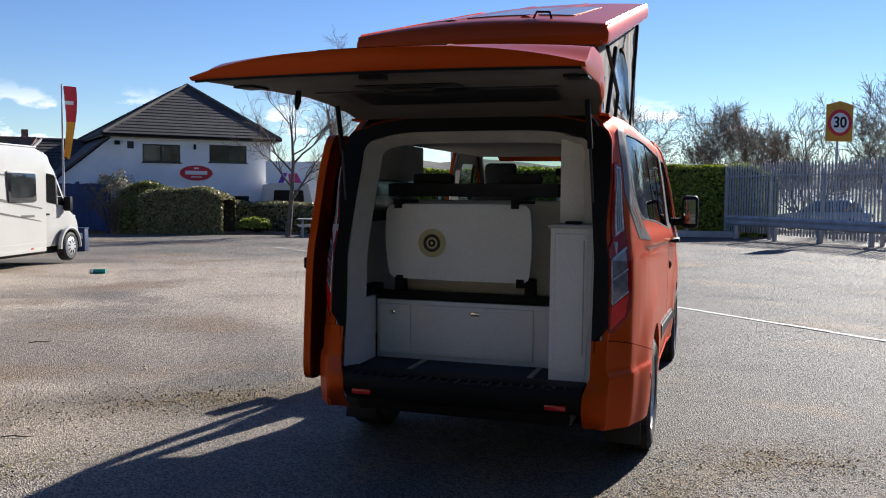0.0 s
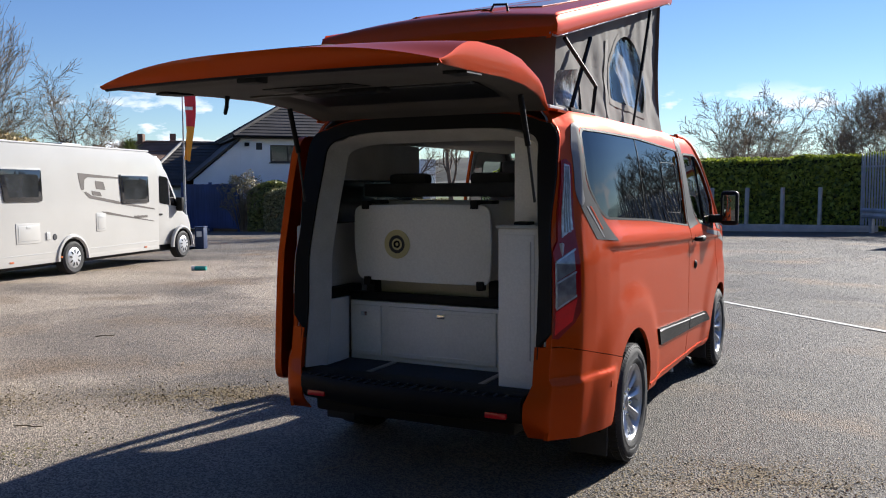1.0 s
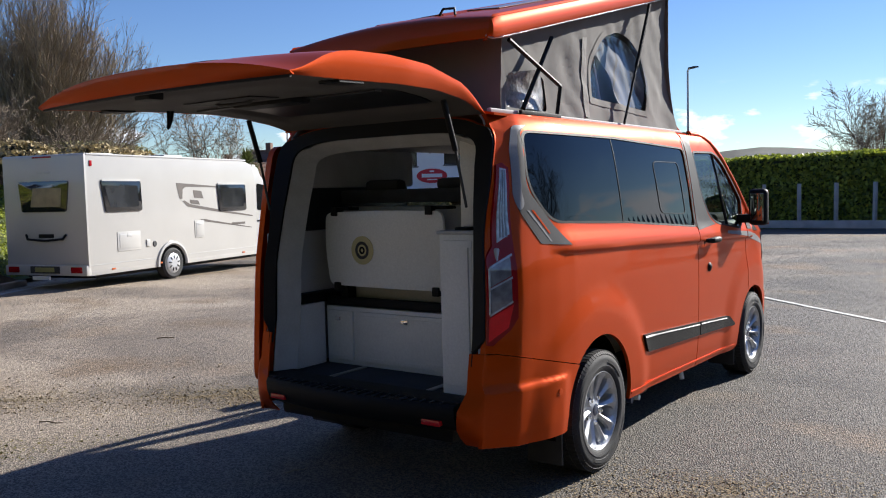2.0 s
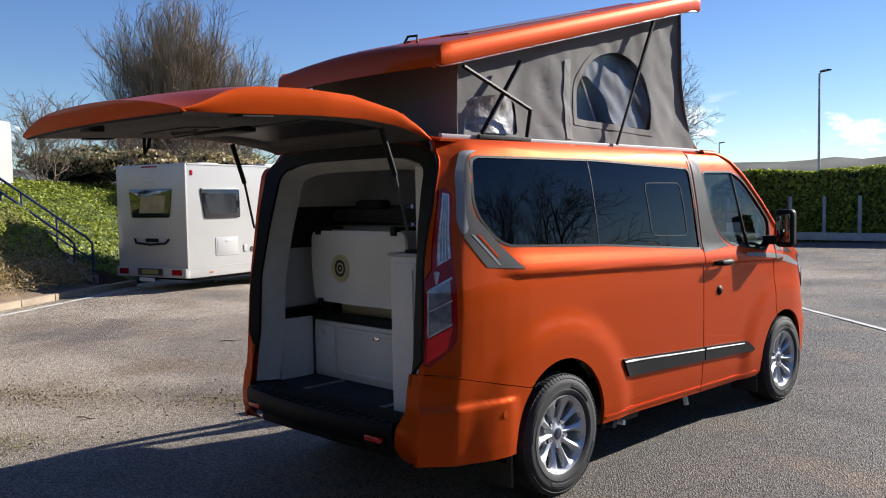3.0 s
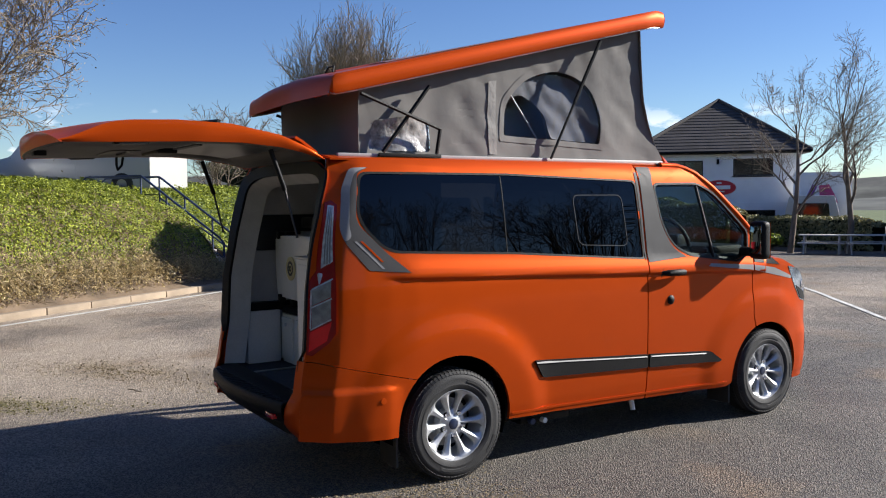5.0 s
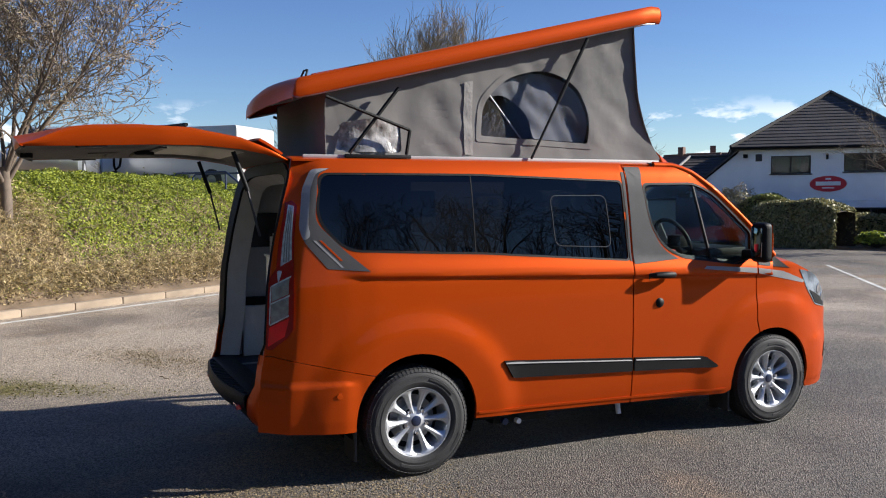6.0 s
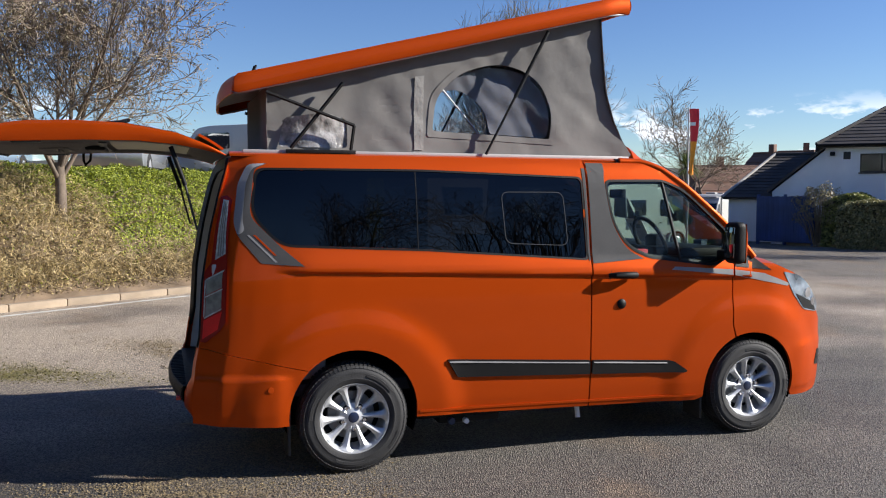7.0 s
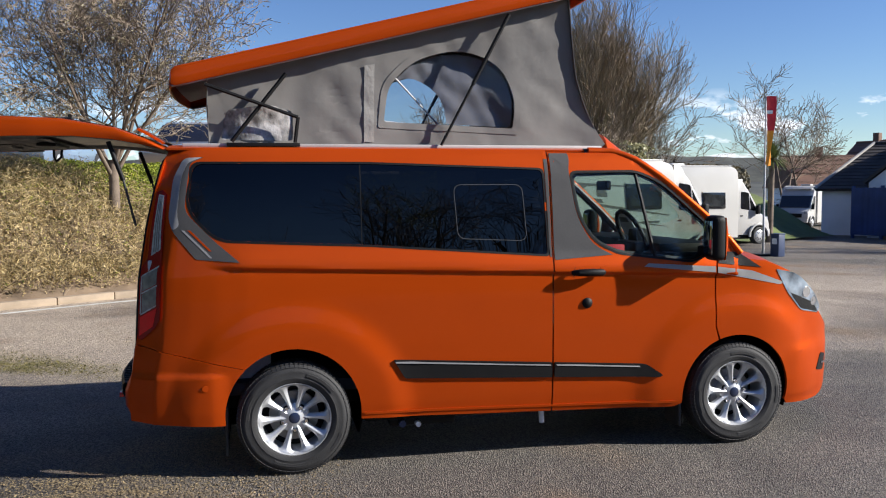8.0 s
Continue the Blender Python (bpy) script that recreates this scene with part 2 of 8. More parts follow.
def glass_mat(name, tint, rough=0.0, opacity=0.5):
    """Tinted window glass: part clear, with the mirror gloss of glass."""
    m = bpy.data.materials.new(name)
    m.use_nodes = True
    n, k = m.node_tree.nodes, m.node_tree.links
    n.remove(n["Principled BSDF"])
    clear, gloss, mx, fr = (n.new("ShaderNodeBsdfTransparent"), n.new("ShaderNodeBsdfGlossy"), n.new("ShaderNodeMixShader"), n.new("ShaderNodeLayerWeight"))
    power, scale = n.new("ShaderNodeMath"), n.new("ShaderNodeMath")
    clear.inputs["Color"].default_value = (*tint, 1)
    gloss.inputs["Roughness"].default_value = rough
    fr.inputs["Blend"].default_value = 0.5
    power.operation, scale.operation = "POWER", "MULTIPLY_ADD"
    power.inputs[1].default_value, scale.inputs[1].default_value, scale.inputs[2].default_value = 5.0, 0.95, 0.042
    k.new(fr.outputs["Facing"], power.inputs[0])
    k.new(power.outputs["Value"], scale.inputs[0])
    k.new(scale.outputs["Value"], mx.inputs["Fac"])
    k.new(clear.outputs["BSDF"], mx.inputs[1])
    k.new(gloss.outputs["BSDF"], mx.inputs[2])
    k.new(mx.outputs["Shader"], n["Material Output"].inputs["Surface"])
    return m


G_PRIVACY = glass_mat("dark privacy glass", (0.006, 0.0065, 0.0075))
G_CLEAR = glass_mat("clear greenish glass", (0.50, 0.60, 0.56))
G_HOUSE = glass_mat("window glass", (0.5, 0.52, 0.52))
G_FILM = glass_mat("clear plastic film", (0.82, 0.84, 0.87), 0.08)
# near black without gloss, for arch liners and painted shade in wheel arches
M_VOID = mat("near-black arch void", (0.004, 0.004, 0.004), 1.0, 0, 0.2, ior=1.05)
# grey for the painted highlight on top of the rubbing strips
M_STRIP_SHEEN = mat("strip edge sheen", (0.13, 0.13, 0.135), 0.55, 0.0, 0.03)


# ---- building helpers ----
def thing(name, label, category, at=(0, 0, 0), rz=0.0, group="", kind=""):
    ob = new(name)
    ob.empty_display_size = 0.2
    ob.matrix_basis = pose(*at, 0, 0, rz)
    return tagged(ob, label, category, group, kind)


def finish(me, material, sharp=38.0):
    me.materials.append(material)
    if len(me.polygons):
        me.shade_smooth()
        me.set_sharp_from_angle(angle=radians(sharp))
    return me


def part(name, bm, material, parent=None, label="", sharp=38.0):
    """Links a bmesh as one mesh object under a thing or a part."""
    me = bpy.data.meshes.new(name)
    bm.to_mesh(me)
    bm.free()
    ob = new(name, finish(me, material, sharp))
    ob.parent = parent
    if label:
        ob["label"] = label
    return ob


def structure(name, bm, material, label, category):
    return tagged(part(name, bm, material), label, category, "", "structure")


def box(lo, hi, bev=0.0, bm=None, m=None, seg=2):
    """A box between two corners, its edges rounded by bev."""
    bm = bm or bmesh.new()
    c = [(a + b) / 2 for a, b in zip(lo, hi)]
    s = [abs(b - a) for a, b in zip(lo, hi)]
    got = bmesh.ops.create_cube(bm, size=1.0, matrix=Matrix.LocRotScale(c, None, s))["verts"]
    if bev:
        edges = list({e for v in got for e in v.link_edges})
        got = list({v for f in bmesh.ops.bevel(bm, geom=edges, offset=bev, segments=seg, profile=0.6, affect="EDGES")["faces"] for v in f.verts} | {v for v in got if v.is_valid})
    if m is not None:
        bmesh.ops.transform(bm, matrix=m, verts=[v for v in got if v.is_valid])
    return bm


def tube(pts, r, n=8, bm=None, closed_ends=True):
    """A round bar along points; r is one radius or one for each point."""
    bm = bm or bmesh.new()
    pts = [Vector(p) for p in pts]
    rs = r if isinstance(r, (list, tuple)) else [r] * len(pts)
    rings = []
    for i, p in enumerate(pts):
        d = (pts[min(i + 1, len(pts) - 1)] - pts[max(i - 1, 0)]).normalized()
        a = d.orthogonal().normalized() if not rings else (side - d * side.dot(d)).normalized()
        side, b = a, d.cross(a)
        rings.append([bm.verts.new(p + rs[i] * (a * math.cos(2 * math.pi * j / n) + b * math.sin(2 * math.pi * j / n))) for j in range(n)])
    for u, v in zip(rings, rings[1:]):
        for j in range(n):
            bm.faces.new((u[j], u[(j + 1) % n], v[(j + 1) % n], v[j]))
    if closed_ends:
        bm.faces.new(rings[0][::-1])
        bm.faces.new(rings[-1])
    return bm


def lathe(profile, n=32, axis="x", at=(0, 0, 0), bm=None, caps=None):
    """Turns (radius, height) points round an axis through at."""
    bm = bm or bmesh.new()
    at = Vector(at)

    def place(r, h, a):
        c, s = r * math.cos(a), r * math.sin(a)
        return at + Vector({"x": (h, c, s), "y": (c, h, s), "z": (c, s, h)}[axis])
    rings = [[bm.verts.new(place(r, h, 2 * math.pi * j / n)) for j in range(n)] for r, h in profile]
    for u, v in zip(rings, rings[1:]):
        for j in range(n):
            bm.faces.new((u[j], u[(j + 1) % n], v[(j + 1) % n], v[j]))
    for ring, (r, h) in ((rings[0], profile[0]), (rings[-1], profile[-1])):
        if r > 1e-4 and caps:
            bm.faces.new(ring)
    bmesh.ops.remove_doubles(bm, verts=bm.verts[:], dist=1e-5)
    bmesh.ops.recalc_face_normals(bm, faces=bm.faces[:])
    return bm


def sheet(f, nu, nv, bm=None):
    """A surface f(u, v) over the unit square."""
    bm = bm or bmesh.new()
    g = [[bm.verts.new(f(i / nu, j / nv)) for j in range(nv + 1)] for i in range(nu + 1)]
    for i in range(nu):
        for j in range(nv):
            bm.faces.new((g[i][j], g[i + 1][j], g[i + 1][j + 1], g[i][j + 1]))
    return bm


def thicken(bm, t):
    bmesh.ops.recalc_face_normals(bm, faces=bm.faces[:])
    bmesh.ops.solidify(bm, geom=bm.faces[:], thickness=t)
    bmesh.ops.recalc_face_normals(bm, faces=bm.faces[:])
    return bm


def prism(pts, put, depth, bev=0.0, bm=None):
    """A flat outline pts (a, b), drawn out by depth: put(a, b, c) gives the place, c from 0 to depth."""
    bm = bm or bmesh.new()
    lo = [bm.verts.new(put(a, b, 0)) for a, b in pts]
    hi = [bm.verts.new(put(a, b, depth)) for a, b in pts]
    faces = [bm.faces.new(lo), bm.faces.new(hi[::-1])]
    for i in range(len(pts)):
        j = (i + 1) % len(pts)
        faces.append(bm.faces.new((lo[i], lo[j], hi[j], hi[i])))
    bmesh.ops.recalc_face_normals(bm, faces=faces)
    if bev:
        es = [e for e in faces[0].edges] + [e for e in faces[1].edges]
        bmesh.ops.bevel(bm, geom=es, offset=bev, segments=2, profile=0.6, affect="EDGES")
    return bm


def rounded(pts, r, n=4):
    """An outline with its corners rounded; r is one radius or one for each corner."""
    out, c = [], len(pts)
    for i in range(c):
        p, a, b = Vector(pts[i]), Vector(pts[i - 1]), Vector(pts[(i + 1) % c])
        q = r[i] if isinstance(r, (list, tuple)) else r
        q = min(q, (a - p).length * 0.49, (b - p).length * 0.49)
        if q < 1e-4:
            out.append(tuple(p))
            continue
        s, e = p + (a - p).normalized() * q, p + (b - p).normalized() * q
        for j in range(n + 1):
            t = j / n
            out.append(tuple(s * (1 - t) ** 2 + p * 2 * t * (1 - t) + e * t * t))
    return out


def leaves(name, pts, size, material, parent=None, seed=1, flat=0.0, normals=None, long=1.6):
    """Many small leaf faces at the points, each turned its own way; normals lean them outwards."""
    rng = np.random.default_rng(seed)
    pts = np.asarray(pts, float)
    n = len(pts)
    a = rng.normal(size=(n, 3))
    if normals is not None:
        nn = np.asarray(normals, float)
        a -= nn * np.sum(a * nn, 1, keepdims=True) * flat
    a /= np.linalg.norm(a, axis=1, keepdims=True)
    b = rng.normal(size=(n, 3))
    if normals is not None:
        b -= nn * np.sum(b * nn, 1, keepdims=True) * flat
    b -= a * np.sum(a * b, 1, keepdims=True)
    b /= np.linalg.norm(b, axis=1, keepdims=True)
    s = size * rng.uniform(0.6, 1.4, (n, 1))
    quad = np.stack([pts - a * s * long / 2, pts + b * s / 2, pts + a * s * long / 2, pts - b * s / 2], 1).reshape(-1, 3)
    me = bpy.data.meshes.new(name)
    me.from_pydata(quad.tolist(), [], np.arange(4 * n).reshape(-1, 4).tolist())
    me.materials.append(material)
    ob = new(name, me)
    ob.parent = parent
    return ob


def text_mesh(words, size, material, parent, name="lettering", m=None, bold=0.0):
    """Flat raised letters of the built-in font, as a mesh."""
    cu = bpy.data.curves.new("letters", "FONT")
    cu.body, cu.size, cu.align_x, cu.align_y, cu.extrude, cu.offset = words, size, "CENTER", "CENTER", 0.004, bold
    tmp = bpy.data.objects.new("letters", cu)
    me = bpy.data.meshes.new_from_object(tmp)
    bpy.data.objects.remove(tmp)
    me.name = name
    me.materials.clear()
    me.materials.append(material)
    if m is not None:
        me.transform(m)
    ob = new(name, me)
    ob.parent = parent
    return ob


# ---- the ground and what stands round the lot ----
def gz(x, y):
    """Height of the lot: level round the van, falling gently towards the house."""
    return -0.018 * min(max(0.0, -0.75 * x + 0.66 * y - 11), 30)


steps = [0, 0.5, 1, 2, 3, 4, 5, 6, 7, 8, 9, 10, 11, 12, 14, 16, 18, 20, 23, 26, 30, 34, 38, 42, 48, 56, 70, 100, 160, 300, 600, 1500]
axis = [-s for s in steps[:0:-1]] + steps
bm = bmesh.new()
grid = [[bm.verts.new((x - 8, y + 8, gz(x - 8, y + 8))) for y in axis] for x in axis]
for i in range(len(axis) - 1):
    for j in range(len(axis) - 1):
        f = bm.faces.new((grid[i][j], grid[i + 1][j], grid[i + 1][j + 1], grid[i][j + 1]))
        f.material_index = 1 if max(abs(axis[i] + 0.1), abs(axis[j] + 0.1)) > 60 else 0
ground = structure("ground", bm, M_TARMAC, "worn grey tarmac car park with pale chippings", "ground")
ground.data.materials.append(M_GRASS)

# bank beside the lot: s runs along the kerb away from the steps, d up the bank
BK = Vector((-11.4, 1.72, 0))
BS, BU = Vector((0.577, -0.817, 0)), Vector((-0.817, -0.577, 0))


def bank_at(s, d, z=0.0):
    p = BK + BS * s + BU * d
    return Vector((p.x, p.y, z + gz(p.x, p.y)))


def lerp_table(rows, t):
    for (a, p), (b, q) in zip(rows, rows[1:]):
        if t <= b:
            return p + (q - p) * max(0.0, (t - a) / (b - a))
    return rows[-1][1]


PROFILE = [(0.12, 0.1), (0.5, 0.22), (0.9, 0.55), (1.3, 1.15), (1.9, 1.72), (2.6, 2.0), (3.6, 2.2), (6.0, 2.25), (40, 2.4)]


def bank_z(s, d):
    z = lerp_table(PROFILE, d)
    if s < -2.5:  # beyond the steps it is a smoother lawn slope, a little farther back
        z = lerp_table([(0.3, 0.1), (1.2, 0.35), (2.4, 1.1), (4.0, 2.0), (5.5, 2.35), (9, 2.5), (40, 2.6)], d)
    if -2.5 <= s < -0.9:  # rounded off beside the steps
        z -= 0.20 * min(1.0, d) * (-0.9 - s) / 1.3
    rough = 0.10 * noise.noise(Vector((s * 0.9, d * 0.9, 3.0))) + 0.075 * noise.noise(Vector((s * 2.6, d * 2.9, 5.0))) + 0.05 * noise.noise(Vector((s * 6.3, d * 6.8, 8.0)))
    return z + rough * min(1, d)


def bank_mesh(s0, s1, ns, d0, d1, nd):
    return sheet(lambda u, v: bank_at(s0 + (s1 - s0) * u, d0 + (d1 - d0) * v * v, bank_z(s0 + (s1 - s0) * u, d0 + (d1 - d0) * v * v)), ns, nd)


bm = bank_mesh(-2.2, 16, 220, 0.13, 30, 110)
bmesh.ops.recalc_face_normals(bm, faces=bm.faces[:])
bank = structure("bank_near", bm, M_SOIL, "steep bank of dry soil under ivy and dead stalks", "bank")
bm = bank_mesh(-30, -3.35, 60, 0.3, 30, 36)
structure("bank_far", bm, M_GRASS, "grassy green slope beyond the steps", "bank")
bm = sheet(lambda u, v: bank_at(-3.4 + 1.7 * u, 3.2 + 27 * v, 2.05 + 0.2 * v), 4, 6)
structure("bank_landing", bm, M_GRASS, "flat grass above the steps", "bank")
bm = sheet(lambda u, v: bank_at(-2.2, 0.13 + 3.4 * u, 0.05 + (bank_z(-1.5, 0.13 + 3.4 * u) - 0.05) * v), 16, 6)
structure("bank_end", bm, M_SOIL, "shaded end of the bank beside the steps", "bank")
bm = sheet(lambda u, v: bank_at(-3.35, 0.3 + 3.4 * u, (bank_z(-3.45, 0.3 + 3.4 * u)) * v), 16, 4)
structure("bank_side", bm, M_SOIL, "soil side of the slope by the steps", "bank")

rng = np.random.default_rng(5)


def bank_cover(name, n, s_rng, d_rng, size, material, label, keep, lift=0.12, seed=1, category="plants", long=1.6, flat=0.85):
    pts, nor = [], []
    while len(pts) < n:
        s, d = rng.uniform(*s_rng), rng.uniform(*d_rng)
        if rng.random() > keep(s, d):
            continue
        z = bank_z(s, d)
        zs = lerp_table(PROFILE, d + 0.1) - lerp_table(PROFILE, d)
        nv = (Vector((0, 0, 1)) - BU * (zs / 0.1) * 0.8).normalized()
        clump = 0.5 + 0.5 * noise.noise(Vector((s * 2.2, d * 2.2, 1.0)))
        pts.append(bank_at(s, d, z) + nv * (rng.random() * lift * (0.4 + 1.8 * clump)))
        nor.append(nv)
    return tagged(leaves(name, [tuple(p) for p in pts], size, material, None, seed, flat, [tuple(v) for v in nor], long), label, category, "", "stuff")


def green_share(s, d):
    g = 1.0 - 0.72 * min(1, max(0, (s - 3.2 - 0.8 * max(0, d - 2.0)) / 2.0))
    low = min(1, max(0, (d - 0.75) / 0.4))
    if s > 3.6:
        low = max(low * min(1, max(0.12, (d - 1.2) / 0.9)), 0.12 * (d > 0.4))
    return g * low


def dead_share(s, d):
    return max(0.0, 0.95 - green_share(s, d)) * (1.0 if d > 0.55 else 0.22)


bank_cover("bank_leaves", 150000, (-2.25, 11), (0.45, 5.5), 0.027, L_BANK, "green ivy and low leaves covering the bank", green_share, 0.09, 2, flat=0.6)
bank_cover("dead_leaves", 45000, (-2.2, 11), (0.25, 4.2), 0.026, L_DRY, "dry brown dead leaves on the bank", dead_share, 0.16, 3, flat=0.4)
bank_cover("dead_stalks", 70000, (-2.2, 11), (0.30, 4.4), 0.0085, L_DRY, "dry brown stalks standing over the bank", dead_share, 0.24, 9, "stalks", 17.0, 0.25)
bank_cover("slope_grass", 75000, (-16, -3.30), (0.4, 9), 0.045, L_BANK, "bright green grass and moss on the slope", lambda s, d: 1.0, 0.10, 4, flat=0.6)

# thin dead twigs lying in the lower part of the bank
bm = bmesh.new()
for i in range(1500):
    s, d = rng.uniform(-1.6, 10), rng.uniform(0.35, 1.9)
    p = bank_at(s, d, bank_z(s, d) + 0.03)
    q = p + Vector(rng.normal(size=3) * (0.22, 0.22, 0.12)) + Vector((0, 0, 0.12))
    mid = (p + q) / 2 + Vector(rng.normal(size=3)) * 0.05
    tube([p, mid, q], [0.007, 0.005, 0.0025], 4, bm, False)
tagged(part("dead_twigs", bm, M_PALETWIG), "tangled pale dead twigs low on the bank", "twigs", "", "stuff")

# white edge line and kerb stones
bm = bmesh.new()
edge = [bank_at(s, -0.42 + (0.25 if s < -1 else 0) * 0) for s in np.linspace(-3.0, 16, 40)]
for a, b in zip(edge, edge[1:]):
    o = BU * 0.05
    bm.faces.new([bm.verts.new(p + Vector((0, 0, 0.005))) for p in (a - o, b - o, b + o, a + o)])
structure("edge_line", thicken(bm, 0.003), M_LINE, "thin worn white line along the kerb", "road line")
bm = bmesh.new()
a, b = Vector((-11.5, 17.75, 0)), Vector((5.5, 2.55, 0))
way = (b - a).normalized()
o = Vector((way.y, -way.x, 0)) * 0.045
for i in range(40):
    p, q = a + (b - a) * (i / 40), a + (b - a) * ((i + 1) / 40)
    bm.faces.new([bm.verts.new(Vector((r.x, r.y, gz(r.x, r.y) + 0.006))) for r in (p - o, q - o, q + o, p + o)])
structure("bay_line", thicken(bm, 0.003), M_LINE, "worn white painted bay line on the tarmac", "road line")

# steps up the bank with two blue handrails
for i in range(9):
    bm = bmesh.new()
    d = 1.0 + 0.28 * i
    c = [bank_at(-3.32, d), bank_at(-2.25, d), bank_at(-2.25, d + 2.6 - 0.28 * i), bank_at(-3.32, d + 2.6 - 0.28 * i)]
    z = 0.17 * (i + 1)
    lo = [bm.verts.new((p.x, p.y, -0.1)) for p in c]
    hi = [bm.verts.new((p.x, p.y, z)) for p in c]
    bm.faces.new(hi)
    for k in range(4):
        bm.faces.new((lo[k], lo[(k + 1) % 4], hi[(k + 1) % 4], hi[k]))
    bmesh.ops.recalc_face_normals(bm, faces=bm.faces[:])
    structure("step", bm, M_CONCRETE, "grey concrete step up the bank", "step")
for s in (-2.5, -3.13):
    rail = thing("handrail", "dark blue tubular steel handrail beside the steps", "handrail", group="handrails")
    low, high = 1.0, 3.35
    line = [bank_at(s, low, 0.0), bank_at(s, low, 0.9), bank_at(s, low + 0.12, 1.02), bank_at(s, high - 0.1, 2.42), bank_at(s, high, 2.48), bank_at(s, high + 1.7, 2.48), bank_at(s, high + 1.8, 2.4), bank_at(s, high + 1.8, 2.0)]
    part("top_rail", tube(line, 0.026, 8), M_BLUEPAINT, rail)
    part("mid_rail", tube([bank_at(s, low, 0.55), bank_at(s, high, 1.98)], 0.02, 8), M_BLUEPAINT, rail)
    for d in (1.8, 2.6, high):
        part("post", tube([bank_at(s, d, max(0.2, 0.1 + 0.6 * (d - 1.0))), bank_at(s, d, lerp_table([(1.0, 0.95), (3.35, 2.48)], d))], 0.022, 8), M_BLUEPAINT, rail)


# ---- hedge, posts, fence ----
def hedge_block(name, label, a, b, depth, height, n, size=0.085, material=None, low=0.0, seed=3, core=None):
    """A clipped hedge from a to b: a dark uneven core under many leaves."""
    a, b = Vector(a), Vector(b)
    length = (b - a).length
    u = (b - a) / length
    v = Vector((-u.y, u.x, 0))
    hedge = thing(name, label, "hedge")
    bm = bmesh.new()

    def wob(p, k):
        return 0.14 * noise.noise(Vector(p) * 0.8) * k

    def skin(x, t):  # t runs up the front, over the top and down the back
        if t < 1:
            y, z, out = -depth / 2, low + (height - low) * t, (0, -1, 0.15)
        elif t < 2:
            y, z, out = -depth / 2 + depth * (t - 1), height, (0, 0, 1)
        else:
            y, z, out = depth / 2, height - (height - low) * (t - 2), (0, 1, 0.15)
        z *= 0.72 + 0.28 * min(1.0, (x + 0.15) / 1.1, (length - x + 0.15) / 1.1) ** 0.5
        p = a + u * x + v * y
        q = p + Vector((0, 0, z))
        nv = (v * out[1] + Vector((0, 0, out[2]))).normalized()
        return q + nv * (wob(q, 1.5)) + Vector((0, 0, gz(p.x, p.y))), nv
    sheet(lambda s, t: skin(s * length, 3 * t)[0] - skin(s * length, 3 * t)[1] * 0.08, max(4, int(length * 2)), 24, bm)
    # default core is near-black green, standing in for shade deep among the leaves
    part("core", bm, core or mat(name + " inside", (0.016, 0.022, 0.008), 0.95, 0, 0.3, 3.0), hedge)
    r = np.random.default_rng(seed)
    pts, nor = [], []
    for i in range(n):
        t = r.choice([r.random(), 1 + r.random(), 2 + r.random()], p=[0.5, 0.35, 0.15])
        q, nv = skin(r.random() * length, t)
        pts.append(tuple(q + nv * (r.random() ** 2 * 0.16 - 0.06)))
        nor.append(tuple(nv))
    leaves("foliage", pts, size, material or L_HEDGE, hedge, seed, 0.5, nor)
    return hedge


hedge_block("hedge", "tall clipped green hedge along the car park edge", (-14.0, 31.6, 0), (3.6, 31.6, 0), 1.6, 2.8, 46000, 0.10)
post_bm = box((-0.06, -0.06, -0.1), (0.06, 0.06, 1.55), 0.012)
first = part("fence_post", post_bm, M_CONCRETE)
tagged(first, "short pale concrete fence post before the hedge", "post", "concrete posts")
first.matrix_basis = pose(-13.0, 30.4, -0.05)
for i in range(1, 11):
    copy_thing(first, pose(-13.0 + 1.32 * i, 30.4, -0.03, 0.6 * (i % 3), 0, 7 * i))
bm = box((-14, 30.25, -0.2), (2.2, 30.34, 0.10), 0.01)
structure("hedge_kerb", bm, M_CONCRETE, "low concrete kerb before the hedge", "kerb")

# palisade fence of pale pointed steel pales
fa, fb = Vector((1.6, 30.4, 0)), Vector((9.2, 19.6, 0))
fu = (fb - fa).normalized()
fence = thing("palisade_fence", "tall galvanised steel palisade fence with pointed pales", "fence", (fa.x, fa.y, 0), math.degrees(math.atan2(fu.y, fu.x)))
flen = (fb - fa).length
pale = bmesh.new()
prism([(-0.035, 0.12), (0.035, 0.12), (0.035, 2.62), (0.0, 2.78), (-0.035, 2.62)], lambda a, b, c: (a, -0.03 - c, b), 0.02, 0, pale)
pale_me = bpy.data.meshes.new("pale")
pale.to_mesh(pale_me)
pale.free()
finish(pale_me, M_GALV)
for i in range(int(flen / 0.155)):
    ob = new("pale", pale_me)
    ob.parent = fence
    ob.matrix_basis = pose(0.08 + 0.155 * i, 0, 0)
for z in (0.55, 2.25):
    part("rail", box((0, -0.028, z), (flen, 0.02, z + 0.05), 0.004), M_GALV, fence)
for i in range(6):
    part("post", box((flen * i / 5 - 0.05, 0.02, -0.1), (flen * i / 5 + 0.05, 0.12, 2.5), 0.006), M_GALV, fence)
barrier = thing("crash_barrier", "grey corrugated steel crash barrier before the fence", "barrier", (fa.x, fa.y, 0), math.degrees(math.atan2(fu.y, fu.x)))
wave = [(-0.75, 0.42), (-0.80, 0.47), (-0.80, 0.53), (-0.75, 0.58), (-0.75, 0.62), (-0.80, 0.67), (-0.80, 0.73), (-0.75, 0.78)]
bm = sheet(lambda u, v: (1.2 + (flen - 1.2) * u, wave[round(v * 7)][0], wave[round(v * 7)][1]), 8, 7)
